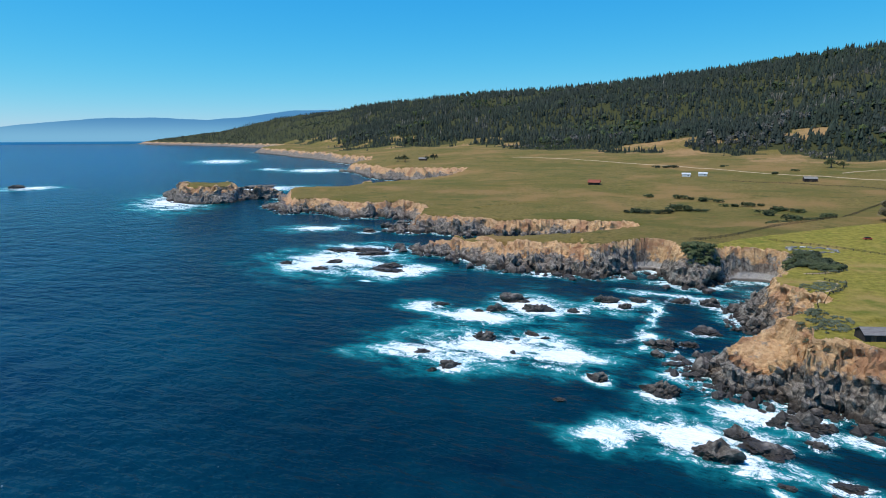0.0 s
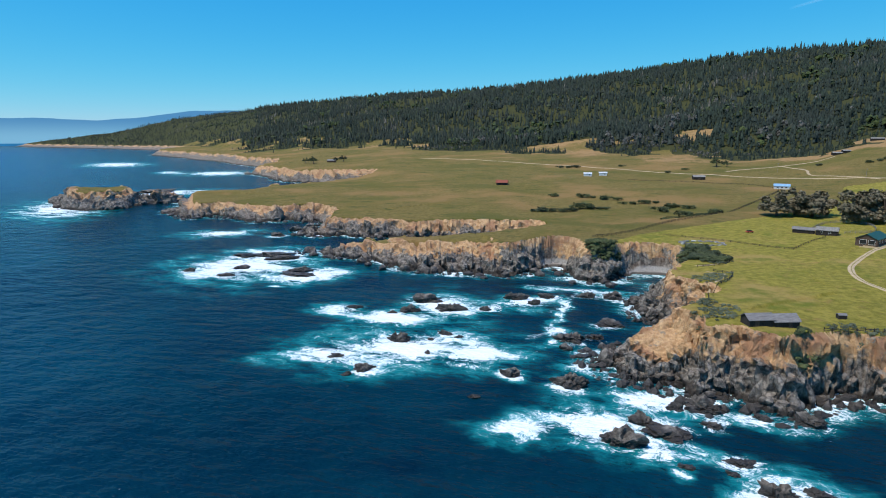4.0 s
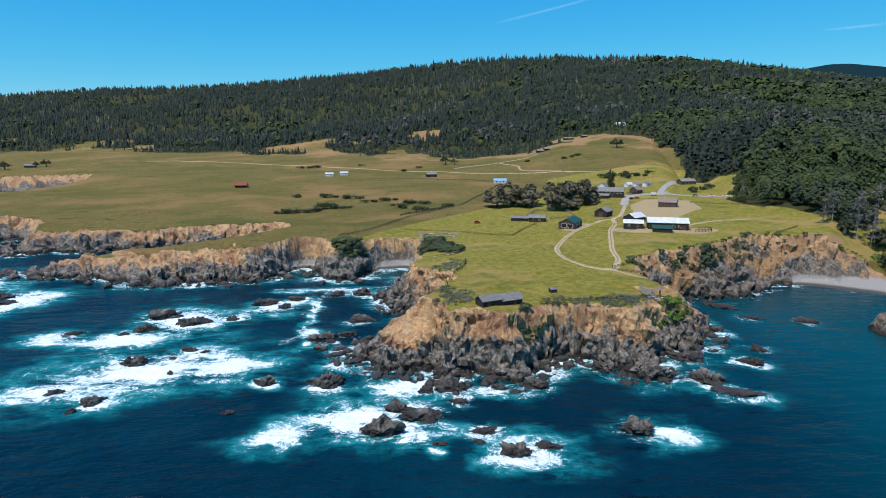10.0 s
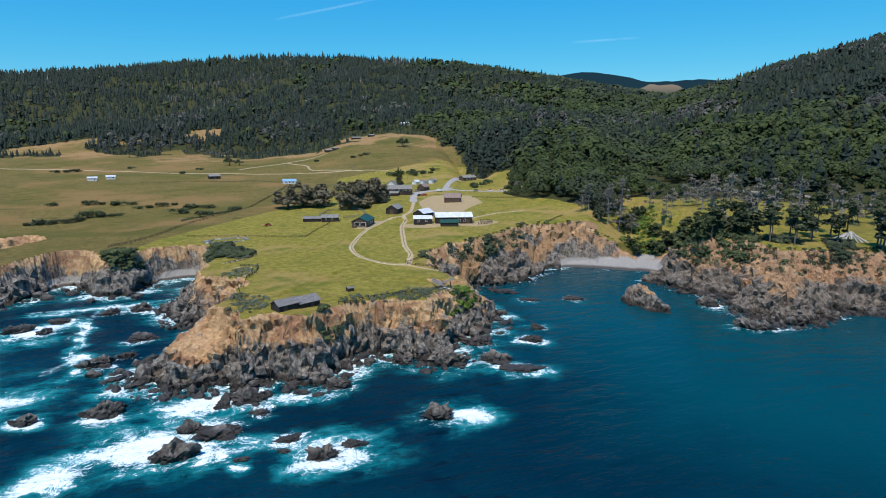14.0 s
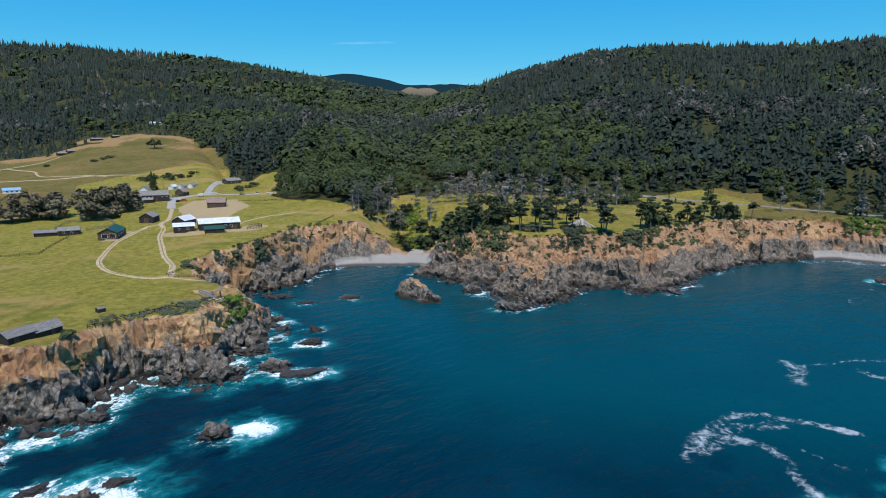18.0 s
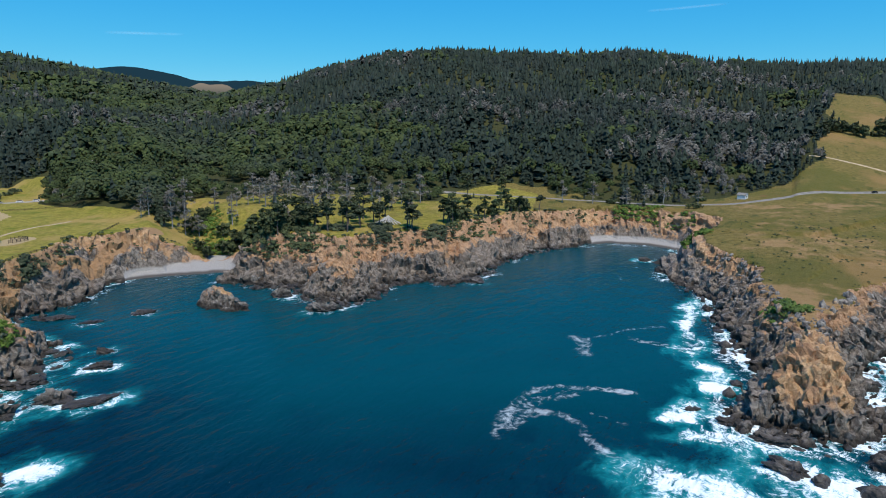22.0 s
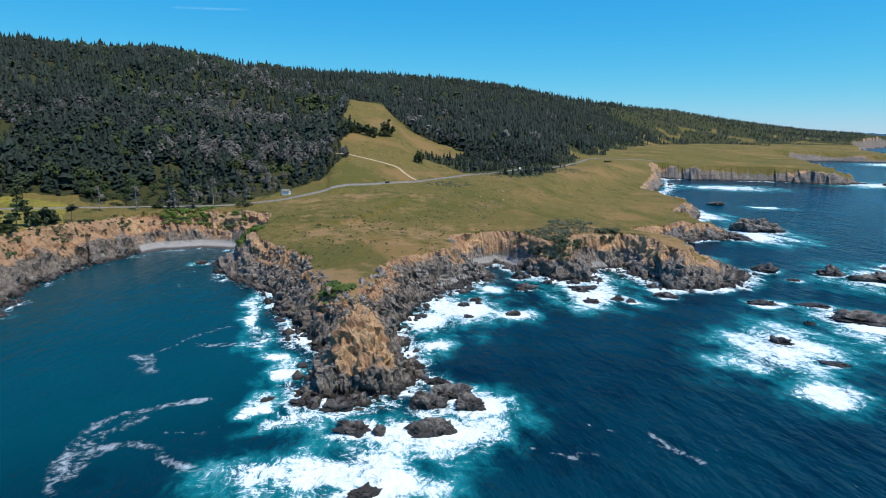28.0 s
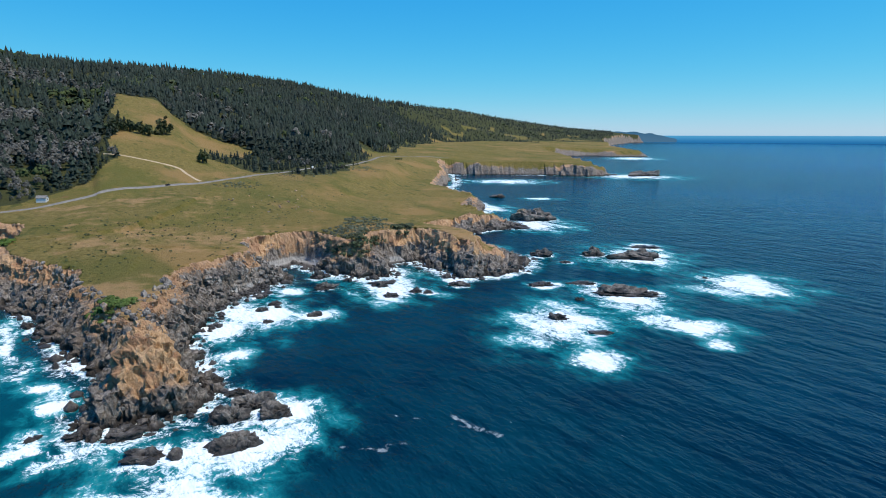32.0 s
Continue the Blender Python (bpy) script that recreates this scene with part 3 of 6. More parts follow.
def sea_material():
    m = Shade("sea_water")
    at = m.where()
    foam, bay = m.attr("foam"), m.attr("bay")
    near = m.mix(m.ramp(m.noise(0.012, 4, 0.6), 0.35, 0.7), (0.0003, 0.014, 0.030), (0.0007, 0.031, 0.053))
    offing = m.mix(m.ramp(m.noise(0.004, 5, 0.6), 0.35, 0.7), (0.0005, 0.026, 0.094), (0.0009, 0.046, 0.146))
    deep = m.mix(m.attr("depth"), near, offing)
    deep = m.mix(m.math("MULTIPLY", m.attr("shoal"), 0.09), deep, (0.0010, 0.050, 0.070))
    deep = m.mix(bay, deep, m.mix(m.noise(0.02, 3), (0.0004, 0.041, 0.058), (0.0006, 0.057, 0.074)))
    deep = m.mix(m.math("MULTIPLY", m.math("MULTIPLY", m.ramp(m.noise(0.03, 5, 0.65), 0.52, 0.68), m.attr("shoal")), m.math("SUBTRACT", 0.6, m.math("MULTIPLY", bay, 0.6))), deep, (0.0008, 0.008, 0.024))
    warp = m.node("TexNoise", {"Vector": at, "Scale": 0.11, "Detail": 3.0}).outputs["Color"]
    bent = m.node("VectorMath", {0: at, 1: m.node("VectorMath", {0: warp, 1: (9.0, 9.0, 0.0)}, operation="MULTIPLY").outputs[0]}, operation="ADD").outputs[0]
    churn = m.noise(0.06, 7, 0.66, at=bent, stretch=(0.75, 1.25, 1.0))
    lace = m.noise(0.42, 8, 0.72, at=bent)
    thread = m.noise(0.16, 5, 0.6, at=bent)
    fine_thread = m.noise(0.5, 4, 0.6, at=bent)
    net = m.math("MAXIMUM", m.ramp(m.math("ABSOLUTE", m.math("SUBTRACT", thread, 0.5)), 0.035, 0.0), m.math("MULTIPLY", m.ramp(m.math("ABSOLUTE", m.math("SUBTRACT", fine_thread, 0.5)), 0.05, 0.0), 0.7))
    broken = m.math("ADD", foam, m.math("ADD", m.math("MULTIPLY", m.math("SUBTRACT", churn, 0.5), 2.2), m.math("ADD", m.math("MULTIPLY", m.math("SUBTRACT", lace, 0.5), 1.7), m.math("MULTIPLY", m.math("SUBTRACT", m.noise(1.5, 6, 0.75, at=bent), 0.5), 1.5))))
    halo = m.math("ADD", m.attr("halo"), m.math("ADD", m.math("MULTIPLY", m.math("SUBTRACT", churn, 0.5), 3.0), m.math("MULTIPLY", m.math("SUBTRACT", lace, 0.5), 0.6)))
    milky = m.math("MULTIPLY", m.ramp(halo, 0.22, 1.3), m.ramp(m.attr("halo"), 0.06, 0.8))
    color = m.mix(milky, deep, (0.010, 0.270, 0.290))
    white = m.math("MULTIPLY", m.ramp(broken, 0.50, 0.86), m.ramp(foam, 0.03, 0.2))
    strands = m.math("MULTIPLY", m.math("MULTIPLY", net, m.ramp(m.math("MAXIMUM", broken, m.math("MULTIPLY", halo, 0.75)), 0.55, 1.1)), m.ramp(m.attr("halo"), 0.25, 0.8))
    drift = m.ramp(m.math("ADD", m.attr("streak"), m.math("ADD", m.math("MULTIPLY", m.math("SUBTRACT", lace, 0.5), 2.6), m.math("MULTIPLY", m.math("SUBTRACT", churn, 0.5), 1.6))), 0.70, 1.5)
    drift = m.math("MULTIPLY", drift, m.ramp(m.attr("streak"), 0.0, 0.3))
    white = m.math("MAXIMUM", white, m.math("MAXIMUM", m.math("MULTIPLY", strands, 0.6), m.math("MULTIPLY", drift, 0.5)))
    caps = m.math("MULTIPLY", m.ramp(m.noise(0.45, 4, 0.6, stretch=(0.7, 2.0, 1.0)), 0.725, 0.77), m.math("SUBTRACT", 0.5, m.math("MULTIPLY", bay, 0.5)))
    white = m.math("MAXIMUM", white, caps)
    color = m.mix(white, color, (0.80, 0.87, 0.90))
    swell = m.noise(0.055, 4, 0.6, stretch=(0.9, 1.25, 1.0))
    chop = m.noise(0.30, 6, 0.62, stretch=(0.9, 1.25, 1.0))
    calm = m.math("SUBTRACT", 1.0, m.math("MULTIPLY", bay, 0.75))
    sea_wave = m.noise(0.13, 3, 0.55, at=m.node("Mapping", {"Vector": at, "Rotation": (0.0, 0.0, -0.6), "Scale": (0.55, 1.7, 1.0)}).outputs[0])
    up = m.bump(m.math("MULTIPLY", swell, calm), 1.0, 3.0)
    up = m.bump(m.math("MULTIPLY", sea_wave, calm), 1.0, 1.7, up)
    up = m.bump(m.math("MULTIPLY", chop, calm), 1.0, 0.45, up)
    rough = m.mix(white, (0.16, 0.16, 0.16), (0.9, 0.9, 0.9))
    m.bsdf.inputs["IOR"].default_value = 1.33
    return m.done(color, rough, up, 0.075)


def foliage(name, dark, light, shade=0.42):
    m = Shade(name)
    island = m.node("NewGeometry").outputs["Random Per Island"]
    color = m.mix(m.math("ADD", m.math("MULTIPLY", island, 0.5), m.math("MULTIPLY", m.ramp(m.noise(0.11, 3, 0.6), 0.3, 0.7), 0.5)), dark, light)
    color = m.mix(m.ramp(m.noise(0.008, 5, 0.6), 0.46, 0.60), color, m.mix(0.45, color, m.mix(island, (0.024, 0.034, 0.034), (0.072, 0.080, 0.074))))
    color = m.mix(m.ramp(m.noise(0.07, 3, 0.6), 0.42, 0.62), m.mix(shade, color, (0.010, 0.016, 0.010)), color)
    color = m.mix(m.ramp(m.noise(0.35, 5, 0.7), 0.35, 0.65), m.mix(shade, color, (0.008, 0.012, 0.007)), color)
    return m.done(color, 0.75, m.bump(m.noise(0.9, 4, 0.7), 0.8, 0.8), 0.15)


GROUND, SEA = ground_material(), sea_material()
ROCK, REEF = rock_material("sea_rock", 0.05, 0.25), rock_material("reef_rock", 0.0, 0.32)
PEBBLE = rock_material("pale_scree", 0.022)
FIR = foliage("fir_needles", (0.011, 0.022, 0.018), (0.054, 0.076, 0.054))
OAK = foliage("oak_leaves", (0.022, 0.042, 0.014), (0.112, 0.138, 0.042), 0.30)
GREY_TREE = foliage("bare_twigs", (0.062, 0.058, 0.050), (0.25, 0.235, 0.205), 0.3)


def mesh_of(name, verts, faces, material, smooth_faces=False):
    me = bpy.data.meshes.new(name)
    verts, faces = np.asarray(verts, np.float32), np.asarray(faces, np.int32)
    n = faces.shape[1]
    me.vertices.add(len(verts)), me.loops.add(faces.size), me.polygons.add(len(faces))
    me.vertices.foreach_set("co", verts.ravel())
    me.loops.foreach_set("vertex_index", faces.ravel())
    me.polygons.foreach_set("loop_start", np.arange(len(faces), dtype=np.int32) * n)
    me.polygons.foreach_set("use_smooth", np.full(len(faces), smooth_faces))
    me.update(calc_edges=True)
    me.materials.append(material)
    return me


def lay(me, name, values):
    me.attributes.new(name, "FLOAT", "POINT").data.foreach_set("value", np.asarray(values, np.float32).ravel())


# ---- ground and sea ----
def along(x, y, line):
    """How far a place lies from a line of points."""
    best = np.full(np.shape(x), 1e9)
    for (ax, ay), (bx, by) in zip(line, line[1:]):
        dx, dy = bx - ax, by - ay
        s = np.clip(((x - ax) * dx + (y - ay) * dy) / (dx * dx + dy * dy), 0, 1)
        best = np.minimum(best, np.hypot(x - ax - s * dx, y - ay - s * dy))
    return best


def within(x, y, ring):
    inside = np.zeros(np.shape(x), bool)
    for (ax, ay), (bx, by) in zip(ring, ring[1:] + ring[:1]):
        if ay != by:
            inside ^= ((ay > y) != (by > y)) & (x < ax + (y - ay) * (bx - ax) / (by - ay))
    return inside


LUSH = [(-40, 325), (-15, 380), (60, 470), (140, 560), (150, 660), (330, 760), (330, 420), (300, 330), (180, 280), (120, 190), (-40, 190)]
LUSH_WOOD_SIDE = [(250, 300), (330, 420), (460, 330), (480, 180), (300, 120), (240, 200)]


HILL_FIELD = [(560, -30), (1080, -30), (1100, -120), (880, -170), (780, -200), (640, -110)]
STRAW = [(140, 372), (152, 404), (164, 446), (186, 474), (218, 468), (206, 420), (184, 396), (160, 366)]


def build_ground():
    rows = np.concatenate([np.arange(155, 300, 0.65), np.arange(300, 350, 0.9), np.arange(350, 520, 1.5), np.arange(520, 650, 2.0), 650 * 1.0075 ** np.arange(0, 74), 1130 * 1.021 ** np.arange(0, 71)])
    cols = np.radians(np.arange(-78, 166, 0.2))
    a, r = np.meshgrid(cols, rows)
    x, y = r * np.sin(a), r * np.cos(a)
    z, rise, beach, wood, d = land(x, y)
    up = np.gradient(z, axis=0) / np.gradient(r, axis=0)
    side = np.gradient(z, axis=1) / (r * np.gradient(a, axis=1))
    steep = np.hypot(up, side)
    grass = smooth(0.72, 1.0, rise) * (1 - smooth(0.45, 0.95, steep) * (r < 1500) * (d < 26))
    grass = grass * smooth(6, 10, np.hypot(x - BOWL[0], y - BOWL[1])) * np.where(np.abs(y) < 60, np.where(x > 150, smooth(214, 222, x), 1.0), 1.0)
    green = np.where(within(x, y, LUSH), 1.0, 0.0)
    green = np.where(within(x, y, LUSH_WOOD_SIDE), 0.58, green)
    green = np.where(within(x, y, HILL_FIELD), 0.22, green)
    straw = np.maximum(np.where(within(x, y, STRAW), 1.0, 0.0), 1 - smooth(2, 6, np.minimum(along(x, y, [(122, 340), (136, 336), (158, 330), (166, 334)]) - 3, along(x, y, [(92, 345), (104, 360)]) - 2)))
    dirt = (1 - smooth(1.5, 5, along(x, y, [(108, 262), (128, 279), (150, 290), (170, 300), (192, 309), (214, 314), (232, 318)]))) * 0.9
    bearing = np.degrees(a)
    edge = wood_edge(x, y, bearing)
    ochre = np.where((bearing < 22) & (r > 700), smooth(-260, -20, r - edge) * (0.55 + 0.25 * smooth(5, 10, bearing) + 0.5 * fbm(x / 70, y / 70, 3, 91)), 0)
    ochre = ochre + smooth(76, 90, bearing) * (0.42 + 0.42 * fbm(x / 60, y / 60, 3, 93) + 0.10 * (1 - smooth(300, 420, r))) * (1 - 0.55 * smooth(460, 600, r))
    dun = smooth(22, 28, bearing) * (0.75 + 0.9 * fbm(x / 40, y / 40, 3, 96)) + 0.45 * (1 - smooth(-22, -10, bearing))
    # crags: blocks of rock pushed out of and into the face
    rock = ((rise < 0.99) | ((x > 150) & (x < 222) & (np.abs(y) < 50))) & (d > -7) & (r < 1500) & (z > -3.5) & (beach < 0.4)
    ca, sa = np.cos(a)[rock], np.sin(a)[rock]
    nx, ny = -(up[rock] * sa + side[rock] * ca), -(up[rock] * ca - side[rock] * sa)
    n3 = np.stack([nx, ny, np.ones(nx.shape)], 1)
    n3 /= np.linalg.norm(n3, axis=1)[:, None]
    px, py, pz, bg = x[rock], y[rock], z[rock], np.clip(r[rock] / 330, 1, 3)
    wx, wy, wz = (px + 0.45 * pz) / bg, (py - 0.25 * pz) / bg, pz / bg
    shove = 0.0
    for k, (size, amount) in enumerate(((9.0, 2.1), (4.2, 2.2), (1.9, 1.25), (0.95, 0.6))):
        shove = shove + amount * facets(wx / size, wy / size, wz / size * 1.2, 200 + 10 * k)
    shove = shove * (1 - 0.3 * smooth(0.45, 0.65, rise[rock])) * bg ** 0.6 * np.maximum(np.clip((1 - rise[rock]) / 0.12, 0, 1), ((px > 150) & (px < 222) & (np.abs(py) < 50)) * 1.0) * np.clip((pz + 3.5) / 3, 0, 1) * (1 - beach[rock] * 2.5).clip(0, 1)
    point = 1 - smooth(18, 26, bearing[rock])
    bowl = 1 - smooth(5, 9, np.hypot(px - BOWL[0], py - BOWL[1]))
    shove = shove * (1.15 - 0.12 * point) * (1 - 0.7 * bowl)
    x[rock] += shove * n3[:, 0]
    y[rock] += shove * n3[:, 1]
    z[rock] += shove * n3[:, 2]
    keep = z > -3.0
    n, k = a.shape
    quads = np.arange(n * k).reshape(n, k)
    q = np.stack([quads[:-1, :-1], quads[:-1, 1:], quads[1:, 1:], quads[1:, :-1]], -1).reshape(-1, 4)
    q = q[keep.ravel()[q].any(1)]
    used = np.unique(q)
    index = np.zeros(n * k, np.int64)
    index[used] = np.arange(len(used))
    me = mesh_of("ground", np.stack([x, y, z], -1).reshape(-1, 3)[used], index[q][:, ::-1], GROUND, True)
    turf = (grass > 0.5).ravel()[used]
    me.polygons.foreach_set("use_smooth", turf[index[q]].all(1))
    rise = rise - 0.06 * smooth(700, 1500, r) - 0.02 * (1 - smooth(-12, -4, bearing)) - 0.16 * smooth(84, 90, bearing) * (1 - smooth(300, 330, r)) * smooth(10, 24, np.hypot(x - 188, y + 8)) + 0.10 * smooth(38, 44, bearing) * (1 - smooth(76, 84, bearing)) - 0.20 * (1 - smooth(40, 70, np.hypot(x + 25, y - 335))) - 0.14 * (1 - smooth(40, 60, np.hypot(x - 150, y - 275))) - 0.16 * smooth(100, 106, bearing) * smooth(500, 650, r) + 0.03 * (1 - smooth(18, 26, bearing)) + 0.5 * (1 - smooth(7, 12, np.hypot(x - BOWL[0], y - BOWL[1])))
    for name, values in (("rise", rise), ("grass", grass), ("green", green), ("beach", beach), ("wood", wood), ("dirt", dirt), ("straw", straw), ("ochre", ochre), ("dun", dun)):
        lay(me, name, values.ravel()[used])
    return tagged(new("ground", me), "coastal bluff of grass over grey and tan rock cliffs", "ground", kind="structure")


build_ground()
SURF_TIP = [(134, 20, 13, 9), (132, 8, 19, 15), (133, -4, 21, 17), (150, -20, 15, 14), (148, -33, 19, 15), (160, -42, 14, 12), (118, 2, 14, 10), (272, -52, 8, 14), (240, -42, 8, 20), (292, -76, 12, 12), (212, -36, 7, 14), (262, -62, 16, 16), (232, 25, 6, 14), (193, 18, 7, 10), (172, 22, 10, 7), (208, 20, 6, 10), (160, 16, 8, 8), (262, -48, 10, 12)]
SURF = SURF_TIP + SURF_NORTH + SURF_COVE + SURF_POINT + SURF_SPUR + SURF_SOUTH + SURF_FAR_SOUTH
BAY = [(125, 200), (130, 290), (260, 300), (460, 130), (430, 70), (250, 20), (190, 0), (160, 40), (110, 120)]


def build_sea():
    rows = np.concatenate([[0.0, 40, 80], np.arange(100, 330, 1.7), np.arange(330, 480, 3.0), 480 * 1.028 ** np.arange(0, 90)])
    rows = rows[rows < 4940]
    cols = np.radians(np.concatenate([np.arange(-80, 165, 0.5), np.arange(165, 281, 4.0)]))
    a, r = np.meshgrid(cols, rows)
    x, y = r * np.sin(a), r * np.cos(a)
    d, _, _ = shore_distance(x, y)
    open_coast = ~within(x, y, BAY)
    foam = np.where((d < 0.0) | (d < 9), np.where((x > 140) & (y < 40), 0.70, 0.56) * (1 - smooth(1, 14, -d)) * np.where(open_coast, 1.0, 0.62), 0.0)
    halo = 0.75 * (1 - smooth(0, 24, -d)) * np.where(open_coast, 1.0, 0.3)
    wx, wy = x + 7 * fbm(x / 17, y / 17, 3, 15) + 3 * fbm(x / 5, y / 5, 2, 16), y + 7 * fbm(x / 17, y / 17, 3, 25) + 3 * fbm(x / 5, y / 5, 2, 26)
    for rocks, power in ((REEF_NORTH, 0.75), (ROCKS_OFF_COVE, 0.6), (ROCKS_IN_SURF, 0.7), (ROCKS_OFF_POINT, 0.58), (ROCKS_IN_BAY, 0.45), (ROCKS_OFF_SPUR, 0.85), (BOULDERS_SOUTH, 0.7), (REEF_SOUTH, 0.8)):
        for fx, fy, half, tall in rocks:
            if half < 2.4:
                continue
            e = np.hypot(0.55 * x + 0.45 * wx - fx, 0.55 * y + 0.45 * wy - fy) / half
            foam = np.maximum(foam, power * (1 - smooth(0.8, 1.9 + 1.5 / half, e)))
            halo = np.maximum(halo, power * (1 - smooth(0.9, 3.0 + 4 / half, e)))
    for fx, fy, wide, deep in SURF:
        size = 0.80 if fx < 110 else 0.90
        wide, deep = size * wide, size * deep
        b = math.atan2(fx, fy)
        u, v = (wx - fx) * math.cos(b) - (wy - fy) * math.sin(b), (wx - fx) * math.sin(b) + (wy - fy) * math.cos(b)
        e = np.sqrt((u / wide) ** 2 + (v / deep) ** 2)
        foam = np.maximum(foam, 0.98 * (1 - smooth(0.0, 1.5, e)))
        halo = np.maximum(halo, 1 - smooth(0.3, 2.3, e))
    streak = 0 * x
    for line, wide in DRIFTS:
        streak = np.maximum(streak, 1 - smooth(0.0, wide * 2.8, along(x + 2 * fbm(x / 7, y / 7, 2, 3), y + 2 * fbm(x / 7, y / 7, 2, 4), line)))
    bay = 1 - smooth(-30, 40, np.where(open_coast, 1, -1) * along(x, y, BAY + BAY[:1]))
    shoal = 1 - smooth(40, 260, -d)
    n, k = a.shape
    ids = np.arange(n * k).reshape(n, k)
    q = np.stack([ids[:-1, :-1], ids[:-1, 1:], ids[1:, 1:], ids[1:, :-1]], -1).reshape(-1, 4)
    wrap = np.stack([ids[:-1, -1], ids[:-1, 0], ids[1:, 0], ids[1:, -1]], -1)
    me = mesh_of("water", np.stack([x, y, 0 * x], -1).reshape(-1, 3), np.concatenate([q, wrap])[:, ::-1], SEA, True)
    lay(me, "foam", foam), lay(me, "bay", bay), lay(me, "shoal", shoal), lay(me, "streak", streak), lay(me, "halo", halo), lay(me, "depth", smooth(60, 600, -d))
    return tagged(new("water", me), "deep blue ocean with white surf on the reefs", "sea", kind="structure")


build_sea()


# ---- sea rocks ----
def ball(steps):
    bm = bmesh.new()
    bmesh.ops.create_icosphere(bm, subdivisions=steps, radius=1)
    v = np.array([p.co for p in bm.verts])
    f = np.array([[p.index for p in q.verts] for q in bm.faces])
    bm.free()
    return v, f


BALLS = {n: ball(n) for n in (3, 4, 5)}


def sea_rock(name, x, y, half, tall, seed, material, steps=4, label="dark wet rock in the surf", squat=0.62):
    v, f = BALLS[steps]
    turn = -math.atan2(x, y) + (lattice(np.array([seed]), np.array([7]), 5)[0] - 0.5) * 0.7
    px, py, pz = v.T
    rng = np.random.default_rng(seed)
    planes = rng.normal(0, 1, (22, 3))
    planes /= np.linalg.norm(planes, axis=1)[:, None]
    lump = (rng.uniform(0.62, 1.0, 22)[None] / np.maximum(v @ planes.T, 0.05)).min(1)
    lump = np.minimum(lump, 1.5) * (1 + 0.30 * fbm(px * 1.3 + seed * 3.1, py * 1.3 + pz * 1.5 + seed, 2, 11))
    lump = lump + 0.30 * facets(px * 2.4 + seed, py * 2.4, pz * 2.4, 13) + 0.20 * facets(px * 5 + seed, py * 5, pz * 5, 17)
    lx, ly = px * half * lump * 1.05, py * half * squat * lump * 1.05
    lz = np.sign(pz) * np.abs(pz) ** 0.8 * tall * 1.05 * (lump + 0.4 * facets(px * 2.0 + seed, py * 2.0, pz * 0.1, 19))
    lz = np.where(lz < 0, lz * 0.4 - 0.2, lz)
    c, s = math.cos(turn), math.sin(turn)
    me = mesh_of(name, np.stack([lx * c - ly * s, lx * s + ly * c, lz], -1), f, material)
    ob = new(name, me)
    ob.location = (x, y, 0)
    return tagged(ob, label, "rock")


count = 0
for rocks, group, label in ((REEF_NORTH, "reef rocks", "low black reef rock awash in surf"), (ROCKS_OFF_COVE, "rocks off the cove", "dark jagged sea rock ringed with foam"),
                            (ROCKS_IN_SURF, "rocks in the surf", "black wet rock in white surf"), (ROCKS_OFF_POINT, "rocks off the point", "dark grey jagged rock below the cliff"),
                            (ROCKS_IN_BAY, "rocks in the bay", "grey weathered rock in calm water"), (ROCKS_OFF_SPUR, "rocks off the spur", "dark brown angular rock off the spur"),
                            (BOULDERS_SOUTH, "boulders below the south cliff", "dark boulder at the foot of the cliff"), (REEF_SOUTH, "southern reef rocks", "long black reef rock among breakers"), (ISLETS_FAR, "far islets", "far low dark islet")):
    for x, y, half, tall in rocks:
        count += 1
        tall = min(tall, 0.7 * half)
        tagged(sea_rock("sea_rock", x, y, half, tall, count, REEF if tall < 7.5 else ROCK, 4 if half > 3 else 3, label), group=group)


# the stack in the bay, the grassy islet, the outer blocks of the spur


